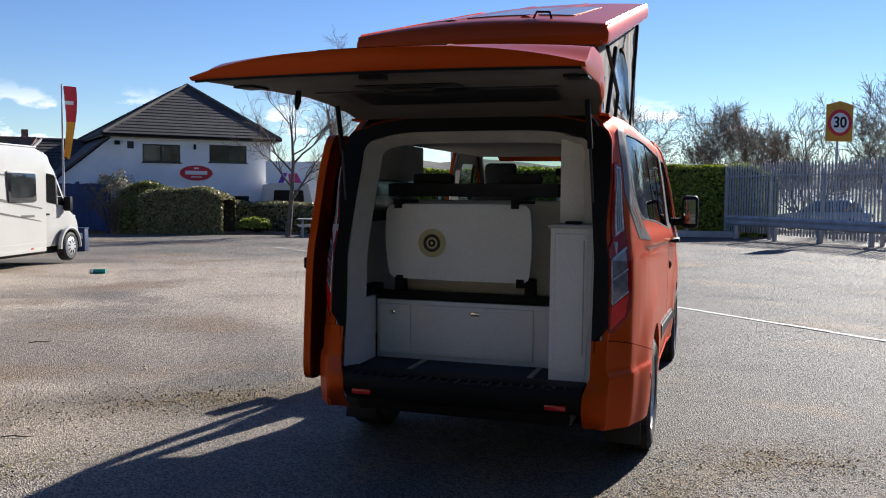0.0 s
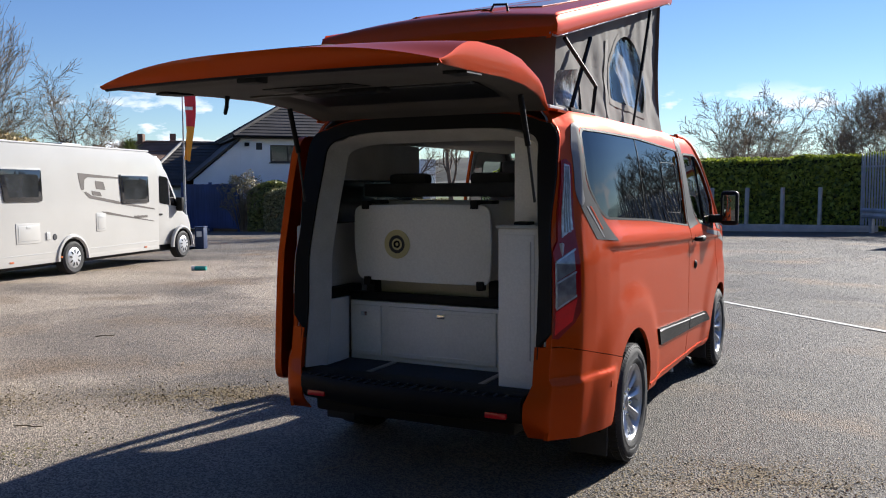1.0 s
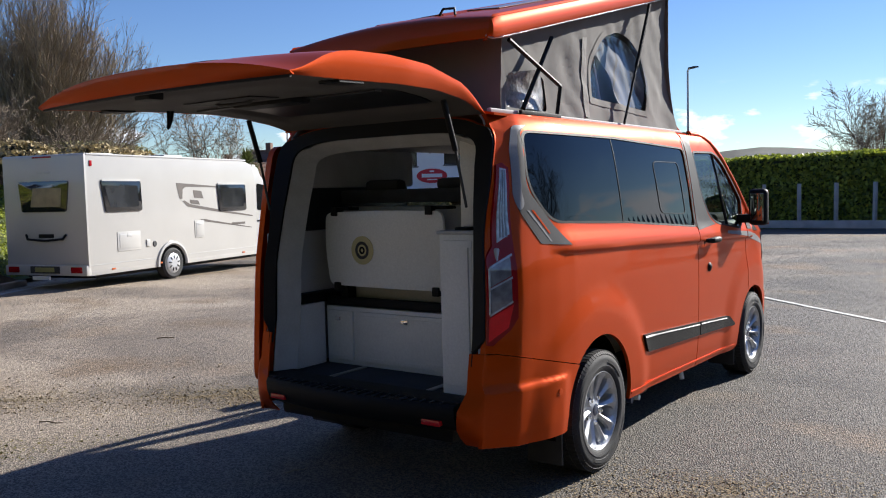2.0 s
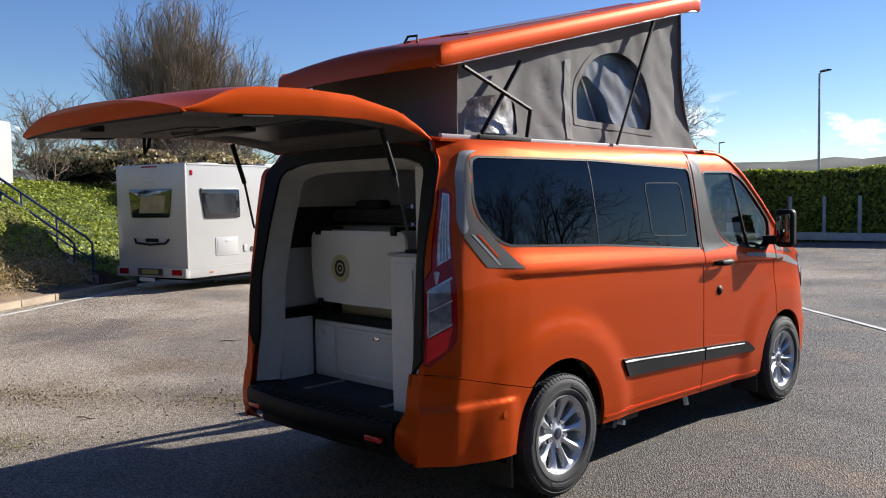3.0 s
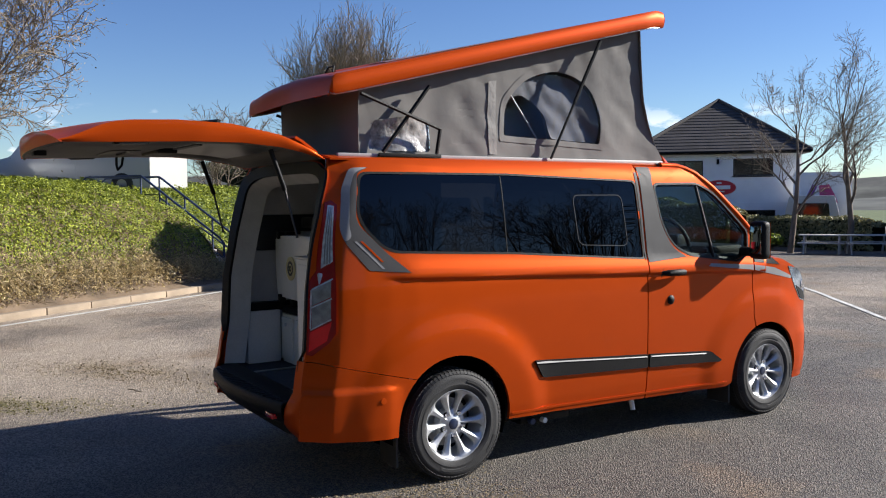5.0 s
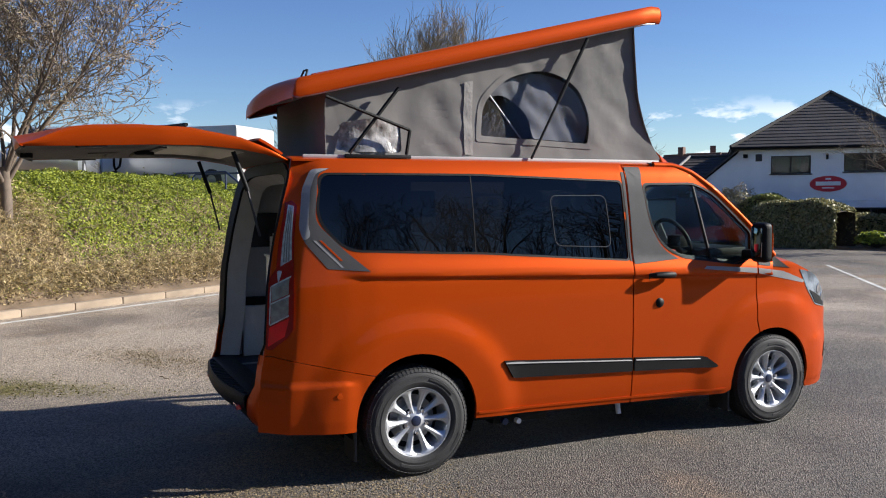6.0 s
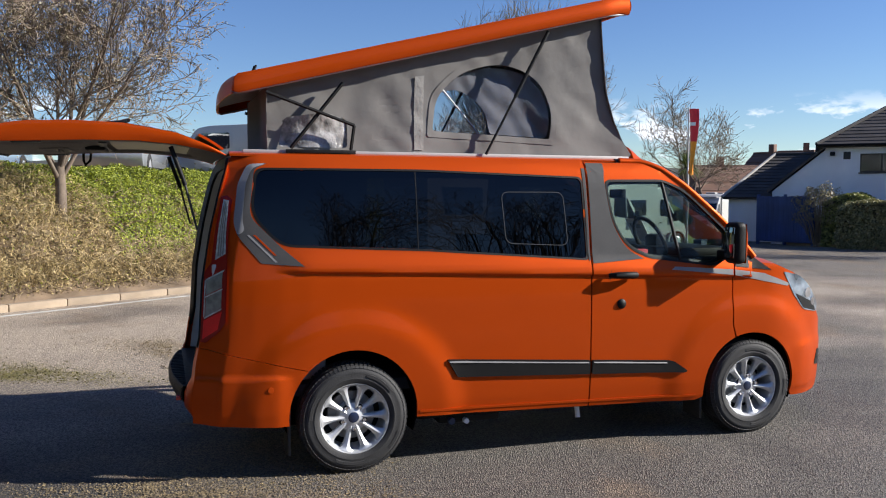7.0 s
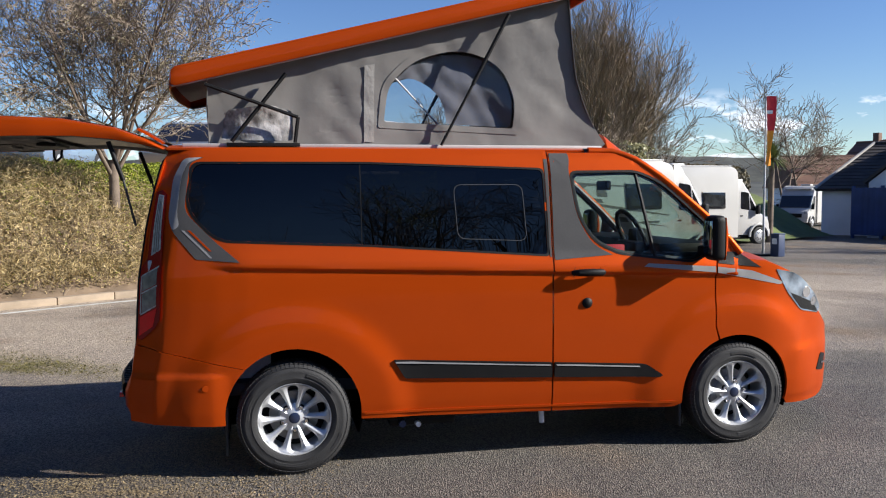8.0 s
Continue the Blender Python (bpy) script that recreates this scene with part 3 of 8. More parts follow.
part("beam", thicken(bm, 0.006), M_GALV, barrier)
for i in range(6):
    part("post", box((1.6 + i * 2.2, -0.74, -0.1), (1.72 + i * 2.2, -0.62, 0.75), 0.006), M_GALV, barrier)

# speed limit sign by the road
sign = thing("speed_sign", "round thirty speed limit sign on a yellow board", "road sign", (4.45, 23.63, 0), 28)
sign.location = (5.3, 27.4, 0)
part("pole", tube([(0, 0.1, -0.1), (0, 0.1, 4.2)], 0.045, 12), M_GALV, sign)
part("board", prism([(-0.52, 3.45), (0.52, 3.45), (0.52, 4.72), (0.0, 4.86), (-0.52, 4.72)], lambda a, b, c: (a, c, b), 0.03, 0.005), M_SIGNYELLOW, sign, "weathered yellow backing board")
part("ring", lathe([(0.46, -0.006), (0.46, -0.016), (0.345, -0.016), (0.345, -0.006)], 40, "y", (0, 0, 4.1)), M_RED, sign, "red ring")
part("face", lathe([(0.0, -0.012), (0.35, -0.012), (0.35, -0.004), (0.0, -0.004)], 40, "y", (0, 0, 4.1)), M_WHITEPLAIN, sign, "white face")
text_mesh("30", 0.52, M_BLACK, sign, "numerals", pose(0, -0.018, 4.1, 90, 0, 0), 0.012)


# ---- trees ----
class Wood:
    """Collects tapered bars quickly."""
    def __init__(self):
        self.v, self.f = [], []

    def bar(self, pts, rs, n):
        start = len(self.v)
        side = None
        for i, p in enumerate(pts):
            d = (pts[min(i + 1, len(pts) - 1)] - pts[max(i - 1, 0)]).normalized()
            side = d.orthogonal().normalized() if side is None else (side - d * side.dot(d)).normalized()
            b = d.cross(side)
            for j in range(n):
                c, s = math.cos(2 * math.pi * j / n), math.sin(2 * math.pi * j / n)
                self.v.append(tuple(p + rs[i] * (side * c + b * s)))
        for i in range(len(pts) - 1):
            for j in range(n):
                a = start + i * n
                self.f.append((a + j, a + (j + 1) % n, a + n + (j + 1) % n, a + n + j))

    def mesh(self, name, material):
        me = bpy.data.meshes.new(name)
        me.from_pydata(self.v, [], self.f)
        return finish(me, material, 80)


def tree(name, label, at, height, seed, spread=0.55, stems=1, up=0.25, twigs=1.0, first=0.25, lean=(0, 0), bark=None, twig=None, buds=0, bud_mat=None, depth=4, thin=1.0, fan=0.22, fork=0.0):
    """A bare tree: trunk, limbs, branches and many twigs, each finer than the last."""
    r = random.Random(seed)
    thick, fine, ends = Wood(), Wood(), []

    def grow(p, d, length, radius, level):
        n = 5 if level < 2 else 4 if level == 2 else 3
        pts, rs = [p], [radius]
        for i in range(n):
            wob = 0.10 + 0.06 * level
            d = (d + Vector((r.gauss(0, wob), r.gauss(0, wob), r.gauss(0, wob) + up * (0.18 if level else 0.02)))).normalized()
            p = p + d * (length / n)
            pts.append(p)
            rs.append(radius * (1 - 0.75 * (i + 1) / n))
        rs = [max(x, 0.0045 * thin) for x in rs]
        (thick if level < 3 else fine).bar(pts, rs, (9, 7, 5, 3, 3)[min(level, 4)])
        if level >= depth:
            ends.append(pts[-1])
            ends.append(pts[-2])
            return
        count = {0: 8, 1: 7, 2: 6, 3: 5}[min(level, 3)]
        count = max(2, round(count * (twigs if level >= 2 else 1.0)))
        for i in range(count):
            t = (first if level == 0 else 0.2) + (0.98 - (first if level == 0 else 0.2)) * (i + r.random() * 0.8) / count
            t = min(t, 0.99)
            k = min(int(t * n), n - 1)
            q = pts[k].lerp(pts[k + 1], t * n - k)
            axis_d = (pts[k + 1] - pts[k]).normalized()
            out = axis_d.orthogonal().normalized()
            out.rotate(Matrix.Rotation(r.random() * 6.28 + i * 2.4, 3, axis_d))
            ang = spread * (0.75 + 0.5 * r.random()) * (1.25 if level == 0 else 1.0)
            nd = (axis_d * math.cos(ang) + out * math.sin(ang)).normalized()
            grow(q, nd, length * (0.62 - 0.22 * t if level == 0 else 0.58 - 0.12 * t) * (0.8 + 0.4 * r.random()), max(0.0055 * thin, rs[k] * 0.55), level + 1)
    if fork:
        thick.bar([Vector((0, 0, -0.3)), Vector((0.03, 0.02, fork * 0.5)), Vector((0, 0, fork + 0.05))], [height * 0.036, height * 0.027, height * 0.025], 10)
    for sidx in range(stems):
        a = 6.283 * sidx / max(1, stems) + r.random()
        tilt = 0.0 if stems == 1 else 0.55 * fan + fan * r.random()
        d = Vector((lean[0] + tilt * math.cos(a), lean[1] + tilt * math.sin(a), 1)).normalized()
        off = Vector((0.04 * math.cos(a), 0.04 * math.sin(a), fork * (0.75 + 0.25 * r.random()))) if fork else Vector((0.2 * math.cos(a), 0.2 * math.sin(a), -0.2)) if stems > 1 else Vector((0, 0, -0.2))
        grow(off, d, height * (0.92 if stems == 1 else 0.8 + 0.2 * r.random()), height * (0.022 if stems == 1 else 0.012), 0)
    ob = thing(name, label, "tree", at)
    for nm, w, m in (("trunk", thick, bark or M_BARK), ("crown", fine, twig or M_TWIG)):
        o = new(nm, w.mesh(nm, m))
        o.parent = ob
    if buds:
        pts = [tuple(e + Vector((r.gauss(0, 0.08), r.gauss(0, 0.08), r.gauss(0, 0.08)))) for e in ends for _ in range(buds)]
        leaves("bud_cluster", pts, 0.024, bud_mat or L_BUD, ob, seed)["kind"] = "stuff"
    return ob


tree("willow_tree", "large bare many-stemmed tree with upright pale twigs", (-30.5, 14.8, -0.2), 7.6, 11, 0.24, 30, 0.9, 1.9, 0.10, twig=M_PALETWIG, depth=3, thin=1.35, fan=0.17)
tree("bank_tree", "bare spreading tree with fine budding twigs on the bank", (-10.15, -2.75, 1.3), 3.4, 29, 0.62, 8, 0.35, 0.75, 0.15, buds=1, thin=1.15, fan=0.62, fork=0.95)
tree("roadside_tree", "slim bare tree behind the low hedge", (-15.6, 26.2, -0.2), 5.6, 31, 0.55, 1, 0.5, 0.9, 0.3, thin=1.1)
tree("roadside_tree", "slim bare tree behind the low hedge", (-14.3, 27.9, -0.2), 6.0, 37, 0.55, 1, 0.55, 0.9, 0.28, thin=1.1)
tree("distant_tree", "round-crowned bare tree far behind the roofs", (-46, 35.3, -0.5), 8.3, 41, 0.75, 3, 0.2, 1.7, 0.3, depth=3, thin=2.6)
tree("hedge_tree", "bare tree with rounded crown behind the hedge", (1.9, 44, -0.2), 5.6, 43, 0.7, 6, 0.4, 2.2, 0.12, depth=3, thin=2.0, fan=0.4)
tree("hedge_tree", "small bare tree behind the hedge", (-4.5, 46, -0.2), 5.6, 47, 0.7, 5, 0.4, 2.0, 0.12, depth=3, thin=2.0, fan=0.4)
tree("fence_tree", "tall bare tree beyond the palisade fence", (9.6, 39, -0.2), 5.6, 53, 0.6, 5, 0.5, 2.0, 0.15, depth=3, thin=1.9, fan=0.35)
tree("fence_tree", "bare rounded tree beyond the palisade fence", (6.2, 46, -0.2), 5.9, 57, 0.65, 6, 0.45, 2.2, 0.12, depth=3, thin=2.0, fan=0.4)
tree("slope_tree", "low bare thicket tree at the top of the slope", (-21.5, 5.6, 2.1), 2.3, 59, 0.6, 5, 0.5, 0.7, 0.1, depth=3, thin=1.2)
tree("slope_tree", "low bare thicket tree at the top of the slope", (-24.5, 9.2, 2.1), 2.6, 61, 0.6, 5, 0.5, 0.7, 0.1, depth=3, thin=1.2)
tree("slope_tree", "low bare thicket tree at the top of the slope", (-20.5, 10.5, 1.6), 2.4, 67, 0.6, 5, 0.5, 0.7, 0.1, depth=3, thin=1.2)

# trees across the lot, which the van's dark windows mirror
tree("mirrored_tree", "bare tree across the car park from the van", (24, 4, 0), 9.5, 71, 0.6, 4, 0.4, 1.4, 0.2, depth=3, thin=2.0)
tree("mirrored_tree", "bare tree across the car park from the van", (26, 14, 0), 10.5, 73, 0.6, 4, 0.4, 1.4, 0.2, depth=3, thin=2.0)
tree("mirrored_tree", "bare tree across the car park from the van", (28, 24, 0), 11, 74, 0.6, 4, 0.4, 1.4, 0.2, depth=3, thin=2.2)
tree("mirrored_tree", "bare tree across the car park from the van", (29, 36, 0), 11, 75, 0.6, 4, 0.4, 1.4, 0.2, depth=3, thin=2.2)
tree("mirrored_tree", "bare tree across the car park from the van", (22, -9, 0), 9.0, 79, 0.6, 2, 0.4, 0.8, 0.2, depth=3, thin=2.0)


# ---- shrubs ----
def shrub(name, label, at, rx, ry, h, n, material, size=0.09, seed=1, bare=0, group="", core=True):
    """A rounded shrub: short stems, a dark broken core and many leaves in uneven clumps."""
    ob = thing(name, label, "shrub", at, 0, group)
    r = np.random.default_rng(seed)
    w = Wood()
    for i in range(14 + bare):
        a, q = r.random() * 6.28, r.random() ** 0.5
        p0 = Vector((0.25 * rx * math.cos(a) * q, 0.25 * ry * math.sin(a) * q, -0.1))
        p2 = Vector((0.95 * rx * math.cos(a) * q, 0.95 * ry * math.sin(a) * q, h * (0.55 + 0.5 * r.random()) * (1.1 - 0.5 * q)))
        w.bar([p0, p0.lerp(p2, 0.5) + Vector((0, 0, 0.1 * h)), p2], [0.02, 0.013, 0.005], 4)
    st = new("stem_cluster", w.mesh("stem_cluster", M_TWIG))
    st.parent = ob
    st["kind"] = "stuff"
    pts, nor = [], []
    while len(pts) < n:
        d = r.normal(size=3)
        d /= np.linalg.norm(d)
        d[2] = abs(d[2]) if d[2] < -0.3 else d[2]
        k = 0.82 + 0.28 * noise.noise(Vector(d * 2.3) + Vector((seed, 0, 0))) + 0.1 * noise.noise(Vector(d * 7))
        k *= 1 - 0.25 * r.random() ** 2
        pts.append((rx * d[0] * k, ry * d[1] * k, max(0.03, h * 0.5 + h * 0.52 * d[2] * k)))
        nor.append(tuple(d))
    leaves("foliage", pts, size, material, ob, seed, 0.4, nor)
    if core:
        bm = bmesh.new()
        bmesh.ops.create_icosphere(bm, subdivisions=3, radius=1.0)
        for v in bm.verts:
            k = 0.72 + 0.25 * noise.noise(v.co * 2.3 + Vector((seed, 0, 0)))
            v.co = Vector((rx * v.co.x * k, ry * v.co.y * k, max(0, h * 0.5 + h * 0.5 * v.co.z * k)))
        # core coloured very dark, for the shade between the outer leaves
        part("dark_core", bm, mat(name + " inside", (0.02, 0.024, 0.012), 0.95, 0, 0.3, 4), ob)
    return ob


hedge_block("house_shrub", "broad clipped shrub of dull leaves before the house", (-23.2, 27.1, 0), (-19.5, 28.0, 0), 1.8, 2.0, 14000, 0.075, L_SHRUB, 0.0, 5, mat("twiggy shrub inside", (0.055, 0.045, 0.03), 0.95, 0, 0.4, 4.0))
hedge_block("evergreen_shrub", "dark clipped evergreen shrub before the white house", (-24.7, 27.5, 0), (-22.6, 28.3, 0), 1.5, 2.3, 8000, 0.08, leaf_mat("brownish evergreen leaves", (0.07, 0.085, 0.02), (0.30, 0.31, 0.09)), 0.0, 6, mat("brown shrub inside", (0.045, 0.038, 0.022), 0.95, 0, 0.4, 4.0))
shrub("low_shrub", "low green shrub at the end of the bed", (-18.4, 28.4, -0.4), 0.9, 0.7, 0.8, 2600, L_HEDGE, 0.09, 7)
shrub("twiggy_shrub", "pale bare twiggy shrub by the blue gate", (-25.0, 27.2, -0.5), 1.5, 1.2, 3.0, 3800, L_BUD, 0.05, 8, 160, core=False)
for i, (x, y, rx, h) in enumerate(((-21.6, 8.4, 2.0, 1.2), (-24.0, 7.6, 2.4, 1.4), (-19.2, 9.6, 2.0, 1.0), (-24, 12, 3, 1.5))):
    shrub("thicket", "brown thicket of heath and bramble above the slope", (x, y, 2.2), rx, rx * 0.8, h, 3600, L_DRY if i % 2 == 0 else L_SHRUB, 0.08, 70 + i, 60, "thickets")
hedge_block("low_hedge", "low dense hedge behind the picnic tables", (-22.0, 30.6, 0), (-14.4, 30.2, 0), 1.0, 1.35, 9000, 0.08, L_SHRUB, 0.0, 12)

hedge_block("far_thicket", "brown overgrown thicket behind the parked motorhomes", (-38.5, 17.0, -0.5), (-46.5, 31.0, -0.5), 3.0, 4.3, 12000, 0.13, leaf_mat("brown winter twigs", (0.06, 0.05, 0.025), (0.24, 0.20, 0.11)), 0.0, 31, mat("thicket inside", (0.035, 0.03, 0.02), 0.95, 0, 0.4, 2.0))
tree("distant_tree", "bare tree behind the parked motorhomes", (-42.5, 22.5, -0.5), 7.2, 83, 0.7, 4, 0.3, 1.6, 0.2, depth=3, thin=2.2, fan=0.35)

# flower bed edge before the house
bm = prism([(-26.6, 26.6), (-17.2, 28.0), (-16.8, 29.4), (-19.5, 31.5), (-22, 33), (-27.5, 28.4)], lambda a, b, c: (a, b, -0.6 + c), 0.28, 0.02)
structure("planting_bed", bm, M_SOIL, "raised bed of bare soil before the house", "bed")


# ---- distant hills ----
def ridge(name, radius, a0, a1, base, seed, height):
    n = 160
    bm = bmesh.new()
    rows = []
    for i in range(n + 1):
        a = a0 + (a1 - a0) * i / n
        h = height * (0.62 + 0.38 * noise.noise(Vector((a * 2.2, seed, 0)))) + 0.10 * height * noise.noise(Vector((a * 14, seed, 1))) + 0.045 * height * noise.noise(Vector((a * 90, seed, 2)))
        d = Vector((-math.sin(a), math.cos(a), 0))
        rows.append([bm.verts.new(d * (radius + k * 40) + Vector((0, 0, z))) for k, z in ((0, base), (1, base + 0.55 * h), (2.2, base + h), (6, base))])
    for p, q in zip(rows, rows[1:]):
        for j in range(3):
            bm.faces.new((p[j], q[j], q[j + 1], p[j + 1]))
    bmesh.ops.recalc_face_normals(bm, faces=bm.faces[:])
    structure(name, bm, M_HILL, "wooded hills and fields far away", "hills")


# first hedge is added out of view, to block low sky light from the rear
hedge_block("unseen_rear_hedge", "unseen tall dark hedge added to cut the light on the van's rear", (30, -18, 0), (-16, -20, 0), 3.0, 9.5, 15000, 0.26, leaf_mat("dark light-blocking leaves", (0.015, 0.024, 0.008), (0.06, 0.08, 0.022)), 0.0, 21)
hedge_block("far_side_hedge", "dark hedge across the car park", (22, -14, 0), (29, 46, 0), 1.8, 3.6, 15000, 0.2)
ridge("backdrop_near", 190, -1.4, 2.4, -3, 1.0, 11)
ridge("backdrop_far", 420, -1.6, 2.6, -6, 4.0, 40)
# ---- the orange camper van: x across from its middle line, y forward from the rear axle ----
M_LINING = mat("grey lining carpet", (0.52, 0.51, 0.49), 0.95, 0, 0.08, 6, bump=0.3, bump_scale=400)
van = thing("camper_van", "glossy orange camper van with raised roof and open tailgate", "camper van", (-0.03, 0, 0))
SIDE = [(0.25, 0.885), (0.30, 0.905), (0.40, 0.92), (0.55, 0.928), (0.80, 0.932), (1.05, 0.932), (1.20, 0.926), (1.35, 0.908), (1.60, 0.876), (1.80, 0.842), (1.88, 0.82), (1.93, 0.795), (1.965, 0.76), (2.0, 0.68)]
REAR = [(0.25, -0.92), (0.5, -0.925), (0.7, -0.90), (0.85, -0.872), (1.2, -0.850), (1.5, -0.80), (1.75, -0.742), (1.9, -0.695), (2.0, -0.655)]
# how far the flank draws in towards the back: a slow taper, then a firm corner and an angled lamp face
CORNER_D = np.linspace(0.0, 0.9, 181)
CORNER_W = np.interp(CORNER_D, (0.0, 0.06, 0.115, 0.150, 0.20, 0.30, 0.45, 0.62, 0.9), (0.168, 0.125, 0.083, 0.056, 0.045, 0.028, 0.011, 0.002, 0.0))
CORNER_W = np.convolve(np.pad(CORNER_W, 4, "edge"), np.array((1, 3, 6, 8, 9, 8, 6, 3, 1)) / 45, "valid")
HOOD = [(2.70, 1.23), (2.95, 1.245), (3.15, 1.225), (3.35, 1.15), (3.50, 1.045), (3.62, 0.90), (3.75, 0.79), (3.9, 0.68), (4.05, 0.58)]
SCREEN = [(1.6, 1.965), (2.12, 1.955), (2.25, 1.91), (2.45, 1.775), (2.72, 1.545), (2.90, 1.37), (2.97, 1.28)]


def smooth(a, b, t):
    t = min(1.0, max(0.0, (t - a) / (b - a)))
    return t * t * (3 - 2 * t)


def half(y, z):
    """Half the body's width at a height and place along it: tumblehome, haunches, waist crease, rounded ends."""
    w = lerp_table(SIDE, z)
    for yc, k in ((0.03, 1.0), (2.95, 0.85)):
        r = math.hypot((y - yc) * 0.92, z - 0.36)
        w += 0.024 * k * smooth(0.70, 0.52, r)
    zc = 1.25 - 0.035 * (y + 0.35)
    if -0.45 < y < 2.95:
        w += 0.021 * smooth(zc - 0.010, zc + 0.010, z) * smooth(zc + 0.15, zc + 0.03, z) * smooth(-0.45, -0.25, y)
    d = y - lerp_table(REAR, z)
    if d < 0.9:
        w -= float(np.interp(d, CORNER_D, CORNER_W)) * (1.0 - 0.38 * smooth(1.30, 1.75, z))
    if y > 3.08:
        w *= max(0.0, 1 - ((y - 3.08) / 0.955) ** 2) ** 0.42 if y < 4.03 else 0.0
    return w


def skin(outline, holes=(), out=0.0, side=1, cuts=None, extra=None, flange=0.022):
    """A body panel drawn as an outline (y, z) with holes, laid on the van's flank; its edges turn inwards."""
    bm = bmesh.new()
    for loop in (outline, *holes):
        vs = [bm.verts.new((0, y, z)) for y, z in loop]
        for i in range(len(vs)):
            bm.edges.new((vs[i], vs[(i + 1) % len(vs)]))
    bmesh.ops.triangle_fill(bm, use_beauty=True, use_dissolve=False, edges=bm.edges[:])
    ys, zs = [p[0] for p in outline], [p[1] for p in outline]
    step = cuts or 0.034
    planes = [((0, min(ys) + i * step, 0), (0, 1, 0)) for i in range(1, int((max(ys) - min(ys)) / step) + 1)]
    planes += [((0, y, 0), (0, 1, 0)) for y in np.arange(-0.95, -0.56, 0.014) if min(ys) < y < max(ys)]
    planes += [((0, y, 0), (0, 1, 0)) for y in np.arange(3.6, 4.03, 0.025) if min(ys) < y < max(ys)]
    planes += [((0, 0, min(zs) + i * step), (0, 0, 1)) for i in range(1, int((max(zs) - min(zs)) / step) + 1)]
    if not cuts:  # follow the waist crease
        planes += [((0, -0.35, 1.25 + k), (0, 0.035, 1)) for k in (-0.011, -0.004, 0.004, 0.011, 0.03, 0.06, 0.1)]
    for co, no in planes:
        bmesh.ops.bisect_plane(bm, geom=bm.verts[:] + bm.edges[:] + bm.faces[:], plane_co=co, plane_no=no, dist=1e-5)
    for v in bm.verts:
        y, z = v.co.y, v.co.z
        v.co.x = side * (half(y, z) + out + (extra(y, z) if extra else 0))
    if flange:
        rim = [e for e in bm.edges if e.is_boundary]
        for g in bmesh.ops.extrude_edge_only(bm, edges=rim)["geom"]:
            if isinstance(g, bmesh.types.BMVert):
                g.co.x -= side * flange
    bmesh.ops.recalc_face_normals(bm, faces=bm.faces[:])
    return bm


def arc(yc, zc, r, a0, a1, n=20):
    return [(yc + r * math.cos(radians(a0 + (a1 - a0) * i / n)), zc + r * math.sin(radians(a0 + (a1 - a0) * i / n))) for i in range(n + 1)]


def rear_edge(z0, z1, n):
    return [(lerp_table(REAR, z0 + (z1 - z0) * i / n) + 0.0005, z0 + (z1 - z0) * i / n) for i in range(n + 1)]


GLAZING = rounded([(-0.53, 1.865), (-0.565, 1.60), (-0.40, 1.415), (0.5, 1.375), (1.625, 1.295), (1.61, 1.83), (0.5, 1.865)], [0.06, 0.09, 0.10, 0.0, 0.03, 0.04, 0.0], 5)
DOORWIN = rounded([(1.805, 1.81), (1.845, 1.53), (1.95, 1.37), (2.10, 1.30), (2.62, 1.235), (2.735, 1.285), (2.755, 1.45), (2.42, 1.745), (2.25, 1.815)], [0.05, 0.12, 0.08, 0.05, 0.05, 0.05, 0.04, 0.10, 0.05], 4)
ARCH_R = arc(0.03, 0.365, 0.402, 134, 0)
QUARTER = [(-0.84, 0.796)] + ARCH_R + [(0.432, 0.318), (1.652, 0.286), (1.652, 1.962), (-0.63, 1.962)] + rear_edge(1.955, 0.7965, 18)
QUARTER_IN = [(-0.84, 0.796)] + arc(0.03, 0.365, 0.50, 134, 0) + QUARTER[len(ARCH_R) + 1:]
QUARTER_IN[len(ARCH_R) + 1] = (0.53, 0.318)
BUMPER_SIDE = [(lerp_table(REAR, 0.79), 0.791), (-0.835, 0.791)] + arc(0.03, 0.365, 0.402, 134.8, 186, 10) + [(-0.45, 0.325), (-0.7, 0.335)] + rear_edge(0.345, 0.78, 9)
DOOR = [(1.662, 0.286), (2.50, 0.268), (2.555, 0.29)] + arc(2.95, 0.34, 0.395, 183, 112, 12) + [(2.776, 0.80), (2.78, 1.20), (2.80, 1.30), (2.86, 1.385), (2.72, 1.53), (2.45, 1.762), (2.25, 1.895), (2.12, 1.94), (1.662, 1.945)]
FENDER = arc(2.95, 0.34, 0.395, 110, -10, 22) + [(3.36, 0.235), (3.70, 0.225), (3.9, 0.26), (4.0, 0.32), (4.02, 0.5), (4.0, 0.6)] + [(y, z) for y, z in HOOD[::-1][1:-1] if y < 3.95] + [(2.97, 1.25), (2.88, 1.365), (2.815, 1.295), (2.79, 1.20), (2.786, 0.80)]

